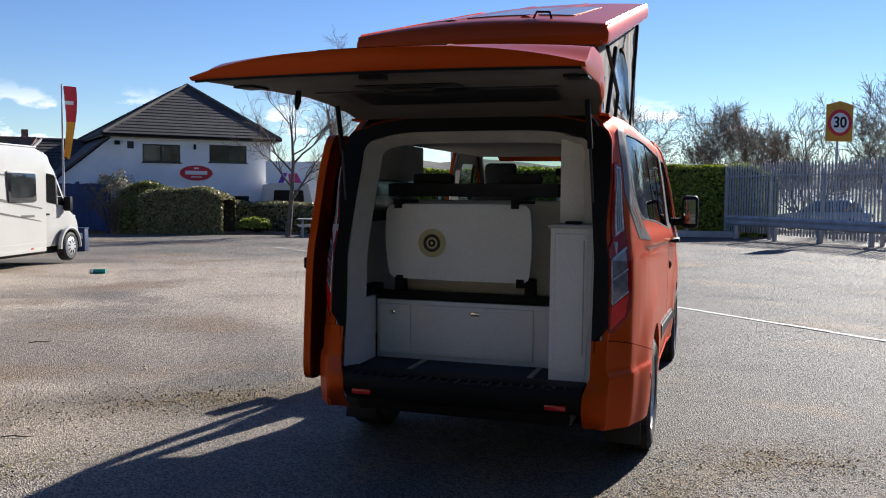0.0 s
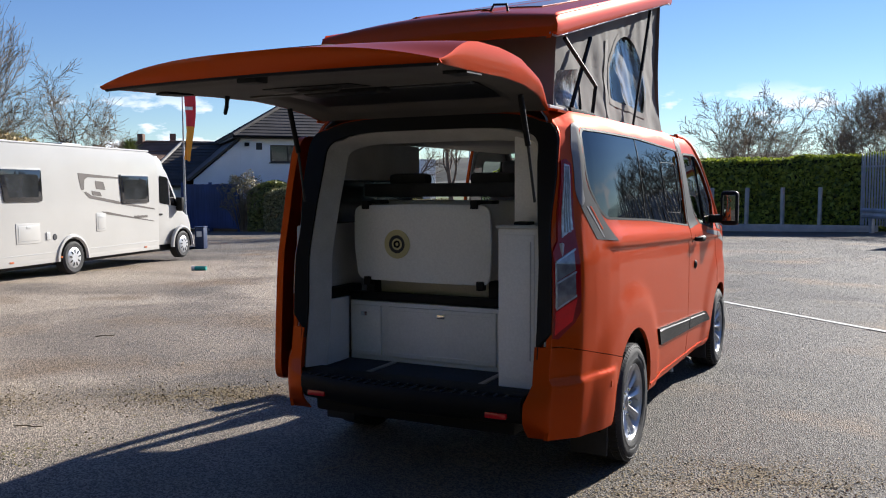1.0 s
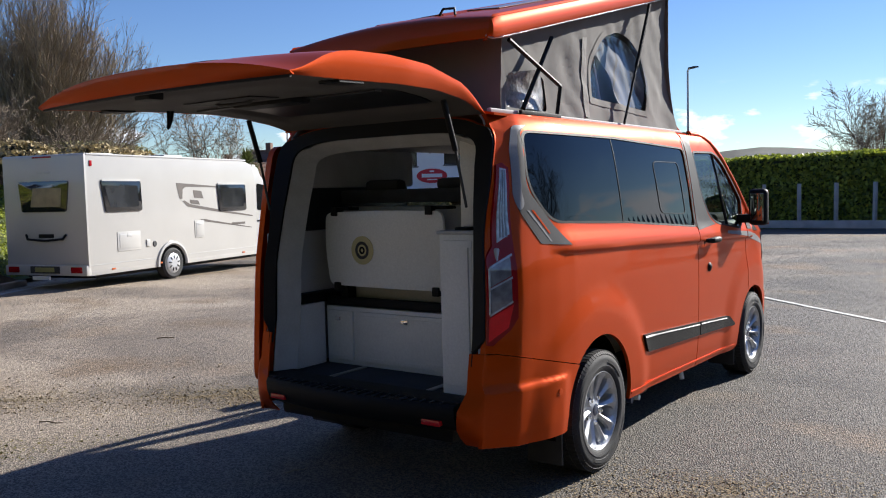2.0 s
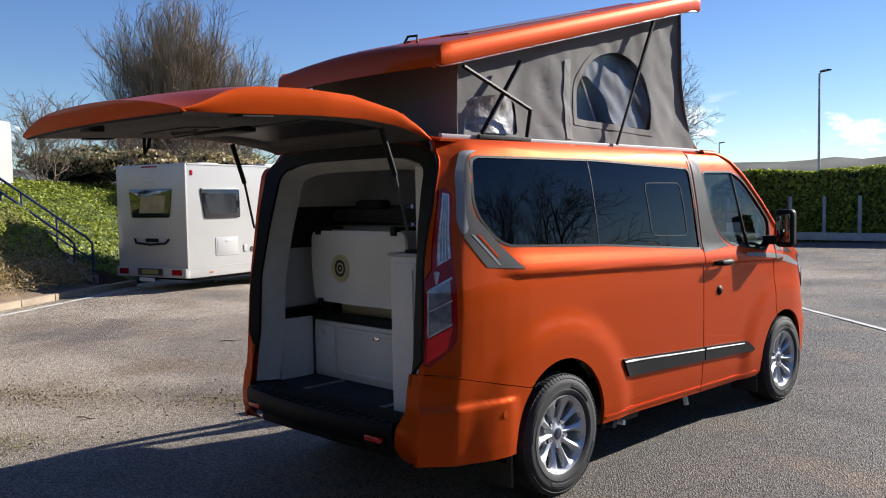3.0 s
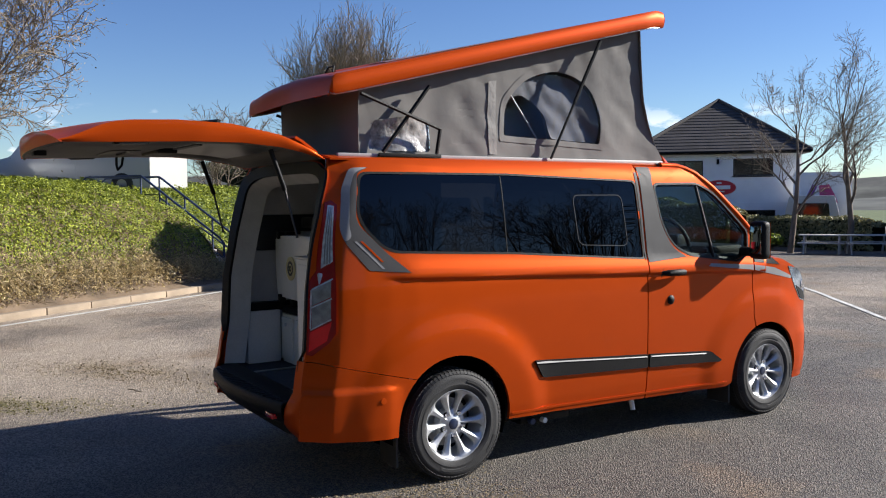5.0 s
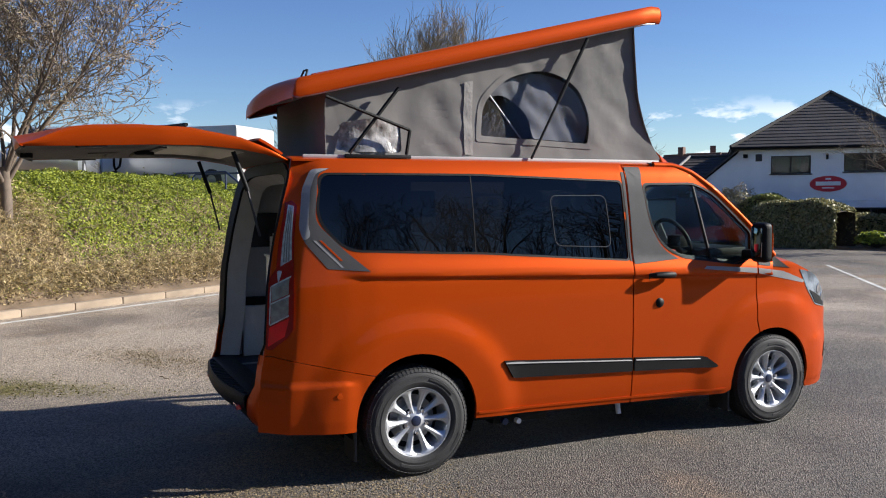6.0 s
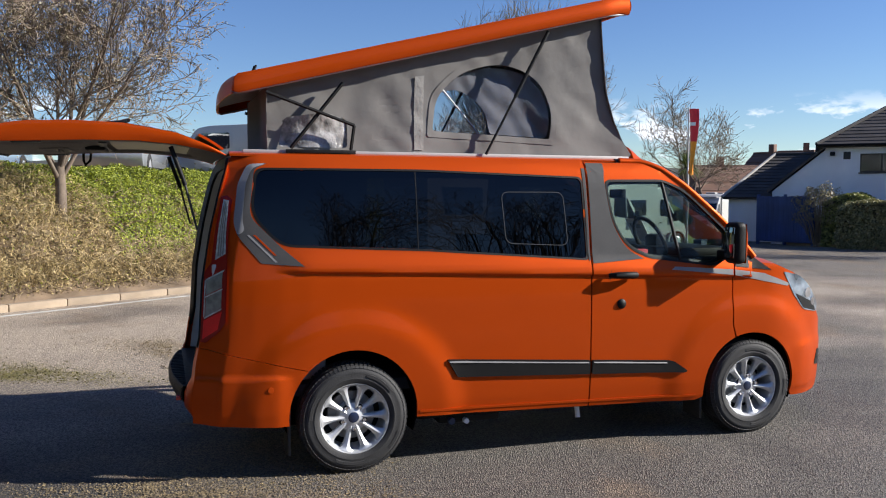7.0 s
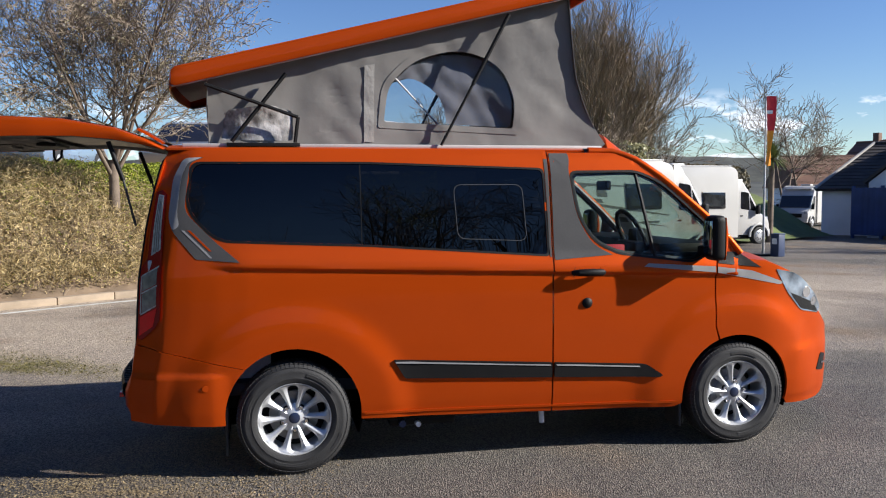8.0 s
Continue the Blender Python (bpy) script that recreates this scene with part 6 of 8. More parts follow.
part("sliding_handle", box((-1.075, -0.62, 1.08), (-1.045, -0.42, 1.15), 0.012), M_BLACK, slide)
part("door_track", box((-0.93, -0.62, 1.20), (-0.915, 0.5, 1.23), 0.003), M_BLACK, van)

# ---- inside the van ----
part("headlining", box((-0.72, -0.62, 1.86), (0.72, 2.05, 1.885), 0.01), mat("grey headlining", (0.34, 0.33, 0.31), 0.9, 0, 0.08, 5), van, "grey headlining")
part("side_lining", box((-0.80, -0.80, 0.545), (-0.745, 0.50, 1.36), 0.01), M_LINING, van, "grey side lining")
part("side_lining", box((0.765, -0.80, 0.80), (0.80, 1.60, 1.30), 0.01), M_LINING, van, "grey side lining")
part("upper_lining", box((-0.745, -0.72, 1.62), (-0.70, 0.5, 1.86), 0.02), M_LINING, van)
part("window_blind", box((-0.775, -0.72, 1.36), (-0.76, 0.5, 1.64), 0.004), mat("dark inside of glass", (0.03, 0.032, 0.035), 0.2, 0, 0.1), van)
part("side_ledge", box((-0.755, -0.80, 0.92), (-0.68, -0.30, 0.985), 0.01), M_BLACK, van)
part("side_cupboard", box((-0.745, -0.72, 0.545), (-0.665, -0.47, 0.925), 0.008), M_FURN, van, "pale side cupboard panel")
cab = part("rear_cupboard", box((-0.665, -0.455, 0.545), (0.40, -0.05, 0.90), 0.006), M_FURN, van, "pale grey low cupboard across the back")
for x0, x1 in ((-0.645, -0.445), (-0.395, 0.30)):
    d = part("cupboard_door", box((x0, -0.472, 0.575), (x1, -0.452, 0.875), 0.006), M_FURN, cab)
    if x1 < 0:
        part("catch", box((x0 + 0.07, -0.479, 0.815), (x0 + 0.11, -0.47, 0.838), 0.003), M_CHROME, d)
    else:
        part("catch", box((x0 + 0.33, -0.479, 0.825), (x0 + 0.38, -0.47, 0.848), 0.003), M_CHROME, d)
    for z in (0.60, 0.85):
        part("door_bead", box((x0 + 0.02, -0.475, z - 0.003), (x1 - 0.02, -0.470, z + 0.003), 0.001), M_FURN, d)
part("bed_rail", box((-0.665, -0.46, 0.905), (0.40, -0.40, 0.955), 0.01), M_BLACK, van)
part("seat_back", box((-0.60, -0.36, 0.93), (0.44, -0.20, 1.50), 0.03), mat("grey bench back panel", (0.52, 0.50, 0.46), 0.7, 0, 0.06, 5), van, "grey back panel of the bench seat")
part("parcel_shelf", box((-0.66, -0.30, 1.52), (0.40, 0.05, 1.60), 0.015), M_SEAT, van, "dark bench seat tops")
for x in (-0.40, 0.15):
    part("bench_headrest", box((x - 0.13, -0.22, 1.585), (x + 0.13, -0.12, 1.66), 0.03), M_SEAT, van)
board = part("table_board", prism(rounded([(-0.575, 1.47), (-0.15, 1.482), (0.285, 1.475), (0.302, 1.26), (0.285, 1.035), (-0.13, 1.032), (-0.555, 1.04), (-0.587, 1.26)], [0.05, 0.4, 0.05, 0.3, 0.05, 0.4, 0.05, 0.3], 5), lambda a, b, c: (a, -0.53 + c, b), 0.02, 0.004), mat("white table laminate", (0.80, 0.80, 0.78), 0.4, 0, 0.03, 3, coat=0.2), van, "white folding table stowed upright on the seat back")
for x, z in ((-0.50, 1.478), (0.20, 1.482), (-0.49, 1.035), (0.235, 1.035)):
    part("board_clip", box((x - 0.022, -0.545, z - 0.028), (x + 0.022, -0.50, z + 0.022), 0.005), M_BLACK, board)
part("board_bracket", box((-0.54, -0.50, 1.482), (-0.42, -0.40, 1.50), 0.004), M_BLACK, board)
part("board_bracket", box((0.17, -0.50, 1.482), (0.29, -0.40, 1.50), 0.004), M_BLACK, board)
seal = part("gas_sticker", lathe([(0.0, -0.002), (0.083, -0.002), (0.083, 0.002), (0.0, 0.002)], 40, "y", (-0.29, -0.533, 1.25)), mat("pale yellow sticker", (0.56, 0.50, 0.26), 0.6, 0, 0.06), board, "round pale yellow sticker with rings")
part("sticker_ring", lathe([(0.052, -0.004), (0.034, -0.004), (0.034, 0.0), (0.052, 0.0)], 32, "y", (-0.29, -0.533, 1.25)), M_DARKGREY, seal)
part("sticker_mark", lathe([(0.022, -0.004), (0.010, -0.004), (0.010, 0.0), (0.022, 0.0)], 24, "y", (-0.29, -0.533, 1.25)), M_BLACK, seal)
part("bench_strap", box((-0.56, -0.44, 0.93), (-0.50, -0.36, 1.05), 0.01), M_BLACK, van)
part("bench_strap", box((0.24, -0.44, 0.93), (0.30, -0.36, 1.05), 0.01), M_BLACK, van)
tall = part("tall_cupboard", box((0.452, -0.79, 0.545), (0.676, -0.10, 1.365), 0.008), M_FURN, van, "narrow pale upright cupboard by the opening")
part("cupboard_panel", box((0.480, -0.797, 0.60), (0.650, -0.787, 1.335), 0.006), M_FURN, tall)
part("finger_groove", box((0.628, -0.803, 0.70), (0.634, -0.793, 1.30), 0.002), M_GREYGEL, tall)
part("cupboard_top", box((0.442, -0.80, 1.365), (0.681, -0.10, 1.382), 0.004), M_GREYGEL, tall)
part("upper_locker", box((0.47, -0.62, 1.384), (0.680, 0.10, 1.84), 0.01), M_FURN, van, "pale upper locker")
part("water_cap", box((0.52, -0.75, 1.380), (0.60, -0.66, 1.398), 0.006), M_BLACK, tall)
part("floor_track", box((-0.36, -0.80, 0.545), (-0.33, -0.48, 0.553), 0.002), M_STEEL, van)
part("floor_track", box((0.33, -0.80, 0.545), (0.36, -0.48, 0.553), 0.002), M_STEEL, van)
part("kitchen_unit", box((0.40, 0.46, 0.545), (0.765, 1.55, 1.29), 0.01), M_FURN, van, "pale kitchen furniture along the side")
part("curtain_card", box((0.74, 0.76, 1.30), (0.752, 0.99, 1.46), 0.002), M_LINING, van)
# cab
for x in (-0.42, 0.42):
    seat = part("cab_seat", box((x - 0.24, 1.75, 0.80), (x + 0.24, 2.25, 0.98), 0.06, seg=3), M_SEAT, van, "dark cloth cab seat")
    part("seat_backrest", box((x - 0.24, -0.09, 0.0), (x + 0.24, 0.09, 0.66), 0.06, m=pose(0, 1.80, 0.93, 12, 0, 0), seg=3), M_SEAT, seat)
    part("headrest", box((x - 0.13, -0.05, 0.0), (x + 0.13, 0.05, 0.19), 0.04, m=pose(0, 1.65, 1.60, 10, 0, 0), seg=3), mat("pale seat cover", (0.30, 0.32, 0.32), 0.7, 0, 0.1) if x > 0 else M_SEAT, seat)
    part("seat_base", box((x - 0.2, 1.78, 0.545), (x + 0.2, 2.15, 0.80), 0.02), M_BLACK, seat)
part("dashboard", box((-0.82, 2.40, 0.85), (0.82, 3.02, 1.285), 0.07, seg=3), M_BLACK, van, "dark plastic dashboard")
part("dash_top", box((-0.76, 2.46, 1.26), (0.76, 2.88, 1.345), 0.03), M_BLACK, van)
part("binnacle", box((0.25, 2.36, 1.20), (0.60, 2.60, 1.345), 0.03), M_BLACK, van)
wheel_pts = [(0.42 + 0.185 * math.cos(a), 2.42 - 0.08 * math.sin(a), 1.385 + 0.165 * math.sin(a)) for a in np.linspace(0, 2 * math.pi, 29)]
steer = part("steering_wheel", tube(wheel_pts, 0.016, 8, closed_ends=False), M_BLACK, van)
part("wheel_boss", box((0.34, 2.42, 1.31), (0.50, 2.52, 1.43), 0.03), M_BLACK, steer)
part("cab_bulkhead", box((-0.80, 2.88, 0.5), (0.80, 2.95, 1.15), 0.02), M_BLACK, van)
part("red_case", box((0.58, 2.06, 0.975), (0.64, 2.27, 1.33), 0.01), M_RED, van, "red folder on the driver seat")
part("price_card", box((-0.14, 0, 0), (0.10, 0.004, 0.20), 0.001, m=pose(0.05, 2.60, 1.355, 28, 0, 0)), M_WHITEPLAIN, van, "white price card behind the windscreen")
part("card_band", box((-0.10, -0.003, 0.12), (0.05, 0.001, 0.16), 0.001, m=pose(0.05, 2.60, 1.355, 28, 0, 0)), M_SILVERDECAL, van)
part("sun_visor", box((0.20, 2.05, 1.80), (0.62, 2.20, 1.825), 0.01), M_LINING, van)
part("cab_mirror", box((-0.10, 2.36, 1.70), (0.10, 2.40, 1.77), 0.012), M_BLACK, van)
# ---- white house with a hipped roof ----
house = thing("house", "white rendered two-storey building with hipped brown roof", "house", (-26.46, 28.74, 0), 48.1)


def wall_with(name, x0, x1, z0, z1, holes, parent, y0=0.0, t=0.25):
    """A wall along x with rectangular openings through it."""
    bm = bmesh.new()
    xs = sorted({x0, x1, *[h[0] for h in holes], *[h[1] for h in holes]})
    zs = sorted({z0, z1, *[h[2] for h in holes], *[h[3] for h in holes]})
    for a, b in zip(xs, xs[1:]):
        for c, d in zip(zs, zs[1:]):
            if any(h[0] <= a and b <= h[1] and h[2] <= c and d <= h[3] for h in holes):
                continue
            bm.faces.new([bm.verts.new(p) for p in ((a, y0, c), (b, y0, c), (b, y0, d), (a, y0, d))])
    bmesh.ops.remove_doubles(bm, verts=bm.verts[:], dist=1e-4)
    ex = bmesh.ops.extrude_face_region(bm, geom=bm.faces[:])["geom"]
    bmesh.ops.translate(bm, verts=[g for g in ex if isinstance(g, bmesh.types.BMVert)], vec=(0, t, 0))
    bmesh.ops.recalc_face_normals(bm, faces=bm.faces[:])
    return part(name, bm, M_RENDER, parent)


OPEN = [(1.49, 3.30, 2.93, 3.80), (4.75, 6.68, 3.0, 3.87), (5.15, 6.80, 0.83, 1.28)]
wall_with("front_wall", 0.0, 8.0, -0.8, 4.2, OPEN, house)
part("side_wall", box((7.75, 0.25, -0.8), (8.0, 10.5, 4.2)), M_RENDER, house)
part("side_wall", box((0.0, 0.25, -0.8), (0.25, 10.5, 4.2)), M_RENDER, house)
part("inside", box((0.3, 2.2, -0.5), (7.7, 2.3, 4.1)), mat("dim room", (0.16, 0.15, 0.14), 0.9, 0, 0.2, 1.0), house)
part("string_course", box((0.0, -0.02, 1.60), (8.0, 0.0, 1.66), 0.005), M_RENDER, house)
for i, (x0, x1, z0, z1) in enumerate(OPEN):
    win = part("window", box((x0, 0.07, z0), (x1, 0.085, z1)), G_HOUSE, house, "dark framed window")
    for a, b, c, d in ((x0, x1, z0, z0 + 0.06), (x0, x1, z1 - 0.06, z1), (x0, x0 + 0.06, z0, z1), (x1 - 0.06, x1, z0, z1), ((x0 + x1) / 2 - 0.035, (x0 + x1) / 2 + 0.035, z0, z1)):
        part("frame_bar", box((a, 0.04, c), (b, 0.11, d), 0.006), M_WOODDARK, win)
    part("sill", box((x0 - 0.06, -0.07, z0 - 0.06), (x1 + 0.06, 0.1, z0 - 0.005), 0.008), M_WOODDARK, win)
    if i < 2:
        part("blind", box((x0 + 0.06, 0.16, z0 + 0.06), (x1 - 0.55, 0.18, z1 - 0.06)), mat("drawn grey blind", (0.24, 0.23, 0.21), 0.8, 0, 0.1), win)
        part("curtain", box((x1 - 0.45, 0.16, z0 + 0.06), (x1 - 0.12, 0.20, z1 - 0.06), 0.01), mat("reddish curtain", (0.22, 0.10, 0.10), 0.8, 0, 0.2), win)
apex, back = Vector((4.55, 3.7, 7.15)), Vector((4.55, 7.0, 7.15))
corners = [Vector(p) for p in ((-0.4, -0.4, 4.2), (8.4, -0.4, 4.2), (8.4, 10.9, 4.2), (-0.4, 10.9, 4.2))]
for tri in ((corners[0], corners[1], apex, apex), (corners[1], corners[2], back, apex), (corners[2], corners[3], back, back), (corners[3], corners[0], apex, back)):
    n = 17
    nrm = (tri[1] - tri[0]).cross(tri[3] - tri[0]).normalized()
    slope = part("roof_slope", prism([(0, 0), (1, 0), (1, 1), (0, 1)], lambda a, b, c: tri[0].lerp(tri[1], a).lerp(tri[3].lerp(tri[2], a), b * 0.995) - nrm * c, 0.03), M_SLATE, house, "brown tiled roof slope in courses")
    for i in range(n):
        a, b = i / n, min(0.999, (i + 1.12) / n)
        p = [tri[0].lerp(tri[3], a), tri[1].lerp(tri[2], a), tri[1].lerp(tri[2], b), tri[0].lerp(tri[3], b)]
        q = [p[0] + nrm * 0.045, p[1] + nrm * 0.045, p[2] + nrm * 0.02, p[3] + nrm * 0.02]
        bm = bmesh.new()
        vs = [bm.verts.new(v) for v in [v + nrm * 0.004 for v in p] + q]
        for f in ((4, 5, 6, 7), (0, 1, 5, 4), (1, 2, 6, 5), (3, 0, 4, 7)):
            bm.faces.new([vs[k] for k in f])
        part("tile_course", bm, M_SLATE, slope, "", 20)
for a, b in ((corners[0], apex), (corners[1], apex), (corners[2], back), (corners[3], back), (apex, back)):
    part("hip_tile", tube([a + Vector((0, 0, 0.06)), b + Vector((0, 0, 0.09))], 0.09, 8), M_SLATE, house)
part("soffit", box((-0.38, -0.38, 4.10), (8.38, 10.88, 4.19)), M_WOODDARK, house)
part("gutter", tube([(-0.42, -0.46, 4.20), (8.42, -0.46, 4.20)], 0.06, 8), M_BLACK, house)
part("downpipe", tube([(7.9, -0.08, 4.15), (7.9, -0.08, -0.7)], 0.04, 8), M_WHITEPLAIN, house)
# low wing under a long sloping roof
bm = prism([(-2.3, -0.8), (0.0, -0.8), (0.0, 4.0), (-2.3, 2.05)], lambda a, b, c: (a, 0.02 + c, b), 0.25)
part("wing_wall", bm, M_RENDER, house)
bm = prism([(-2.5, 1.98), (0.02, 4.12), (0.02, 4.24), (-2.56, 2.08)], lambda a, b, c: (a, -0.2 + c, b), 9.0, 0)
part("wing_roof", bm, M_SLATE, house, "long low roof slope")
part("floodlight", box((0.2, -0.22, 3.72), (0.42, 0.0, 3.9), 0.02), M_BLACK, house)
part("vent", box((0.78, -0.03, 3.55), (1.08, 0.0, 3.9), 0.006), M_DARKGREY, house)
part("wall_lamp", box((3.95, -0.14, 3.6), (4.06, 0.0, 3.86), 0.02), M_BLACK, house)
part("red_post_box", box((6.95, -0.32, -0.62), (7.25, -0.02, 0.08), 0.03), M_RED, house)
board = thing("wall_sign", "oval red sign board with pale lettering bars", "sign", (-26.46, 28.74, 0), 48.1)
e1 = [(4.07 + 0.82 * math.cos(a), 2.42 + 0.38 * math.sin(a)) for a in np.linspace(0, 6.283, 41)[:-1]]
e2 = [(4.07 + 0.87 * math.cos(a), 2.42 + 0.43 * math.sin(a)) for a in np.linspace(0, 6.283, 41)[:-1]]
part("rim", prism(e2, lambda a, b, c: (a, -0.03 + c, b), 0.026), M_WHITEPLAIN, board)
part("face", prism(e1, lambda a, b, c: (a, -0.045 + c, b), 0.03), M_RED, board)
part("name_bar", box((3.52, -0.052, 2.34), (4.62, -0.046, 2.53), 0.002), M_WHITEPLAIN, board, "pale bar in place of a name")
part("small_bar", box((3.80, -0.052, 2.20), (4.34, -0.046, 2.25), 0.001), M_WHITEPLAIN, board)
part("crest", box((3.95, -0.052, 2.62), (4.19, -0.046, 2.70), 0.002), M_WHITEPLAIN, board)

# blue boarded gate beside the house
gate_ob = thing("boarded_gate", "dark blue boarded gate beside the house", "gate", (-28.7, 26.0, -0.35), 12)
for i in range(22):
    part("board", box((0.72 + 0.14 * i, -0.02, 0.03), (0.72 + 0.14 * i + 0.134, 0.02, 2.15 + 0.01 * (i % 3)), 0.004, seg=1), M_BLUEWOOD, gate_ob)
for z in (0.4, 1.7):
    part("rail", box((0.72, 0.02, z), (3.80, 0.07, z + 0.1), 0.004), M_BLUEWOOD, gate_ob)
for x in (0.76, 2.26, 3.76):
    part("post", box((x - 0.06, 0.02, -0.2), (x + 0.06, 0.14, 2.25), 0.01), M_BLUEWOOD, gate_ob)


def bungalow(name, label, at, rz, w, d, eave, ridge_h, roof_m, gable=False):
    ob = thing(name, label, "house", at, rz)
    part("wall", box((0, 0, -0.6), (w, d, eave)), M_RENDER, ob)
    bm = prism([(-0.3, eave - 0.1), (d + 0.3, eave - 0.1), (d / 2, ridge_h)], lambda a, b, c: (-0.3 + c, a, b), w + 0.6, 0)
    part("roof", bm, roof_m, ob)
    n = int((ridge_h - eave) / 0.28)
    bm = bmesh.new()
    for i in range(n):
        t0, t1 = i / n, (i + 1.1) / n
        y0, y1 = -0.32 + (d / 2 + 0.32) * t0, -0.32 + (d / 2 + 0.32) * min(1, t1)
        z0, z1 = eave - 0.1 + (ridge_h - eave + 0.1) * t0, eave - 0.1 + (ridge_h - eave + 0.1) * min(1, t1)
        bm.faces.new([bm.verts.new(p) for p in ((-0.32, y0, z0 + 0.06), (w + 0.32, y0, z0 + 0.06), (w + 0.32, y1, z1 + 0.03), (-0.32, y1, z1 + 0.03))])
    part("tile_course", thicken(bm, 0.03), roof_m, ob, "", 20)["kind"] = "stuff"
    part("ridge", tube([(-0.32, d / 2, ridge_h + 0.03), (w + 0.32, d / 2, ridge_h + 0.03)], 0.1, 8), roof_m, ob)
    part("chimney", box((w * 0.25, d * 0.5 - 0.25, ridge_h - 0.5), (w * 0.25 + 0.5, d * 0.5 + 0.25, ridge_h + 0.75), 0.02), M_BROWNTILE, ob)
    wn_ = part("window", box((w * 0.35, -0.03, 0.7), (w * 0.60, 0.0, 1.7)), G_HOUSE, ob)
    part("frame", box((w * 0.35 - 0.06, -0.045, 0.62), (w * 0.60 + 0.06, -0.03, 0.70), 0.005), M_WHITEPLAIN, wn_)
    return ob


def outbuilding(at, rz, w, d, eave, top):
    """A low white building under a hipped dark roof laid in courses."""
    ob = thing("outbuilding", "low white outbuilding under a dark hipped roof", "outbuilding", at, rz)
    part("wall", box((0, 0, -0.6), (w, d, eave)), M_RENDER, ob)
    c = [Vector(p) for p in ((-0.3, -0.3, eave), (w + 0.3, -0.3, eave), (w + 0.3, d + 0.3, eave), (-0.3, d + 0.3, eave))]
    r0, r1 = Vector((w * 0.38, d / 2, top)), Vector((w * 0.9, d / 2, top))
    for a, b, q, p in ((c[0], c[1], r1, r0), (c[1], c[2], r1, r1), (c[2], c[3], r0, r1), (c[3], c[0], r0, r0)):
        nrm = (b - a).cross(p - a).normalized()
        n = 14
        slope = part("roof_slope", prism([(0, 0), (1, 0), (1, 1), (0, 1)], lambda e, f, h: a.lerp(b, e).lerp(p.lerp(q, e), f * 0.995) - nrm * h, 0.03), M_SLATE, ob)
        for i in range(n):
            t0, t1 = i / n, min(0.999, (i + 1.1) / n)
            quad = [a.lerp(p, t0) + nrm * 0.05, b.lerp(q, t0) + nrm * 0.05, b.lerp(q, t1) + nrm * 0.02, a.lerp(p, t1) + nrm * 0.02]
            foot = [a.lerp(p, t0), b.lerp(q, t0)]
            bm = bmesh.new()
            vs = [bm.verts.new(v) for v in quad + foot]
            bm.faces.new(vs[:4])
            bm.faces.new((vs[4], vs[5], vs[1], vs[0]))
            part("tile_course", bm, M_SLATE, slope, "", 20)
    for a, b in ((c[0], r0), (c[1], r1), (c[2], r1), (c[3], r0), (r0, r1)):
        part("hip_tile", tube([a + Vector((0, 0, 0.05)), b + Vector((0, 0, 0.07))], 0.08, 8), M_CONCRETE if b is r0 and a is c[0] else M_SLATE, ob)
    part("soffit", box((-0.28, -0.28, eave - 0.09), (w + 0.28, d + 0.28, eave - 0.005)), M_WOODDARK, ob)
    return ob


outbuilding((-31.8, 27.4, -0.5), 48, 5.6, 6.5, 2.25, 4.6)
bungalow("bungalow", "far bungalow with a brown tiled roof", (-47.2, 37.0, -0.5), 75, 9.0, 7.5, 2.5, 4.7, M_BROWNTILE)
bungalow("cottage", "far white cottage with a brown roof", (-56.0, 46.5, -0.5), 20, 5.0, 6.0, 3.9, 6.2, M_BROWNTILE)
bungalow("cottage", "far white cottage with a dark roof", (-53.0, 48.5, -0.5), 49, 7.0, 7.0, 3.7, 6.3, M_BROWNTILE)


# ---- motorhomes ----
M_ACRYLIC = mat("dark acrylic window", (0.012, 0.012, 0.014), 0.06, 0, 0.2, 3, coat=1.0)
M_STRIPE = mat("brown grey decal", (0.10, 0.085, 0.075), 0.5, 0, 0.1)


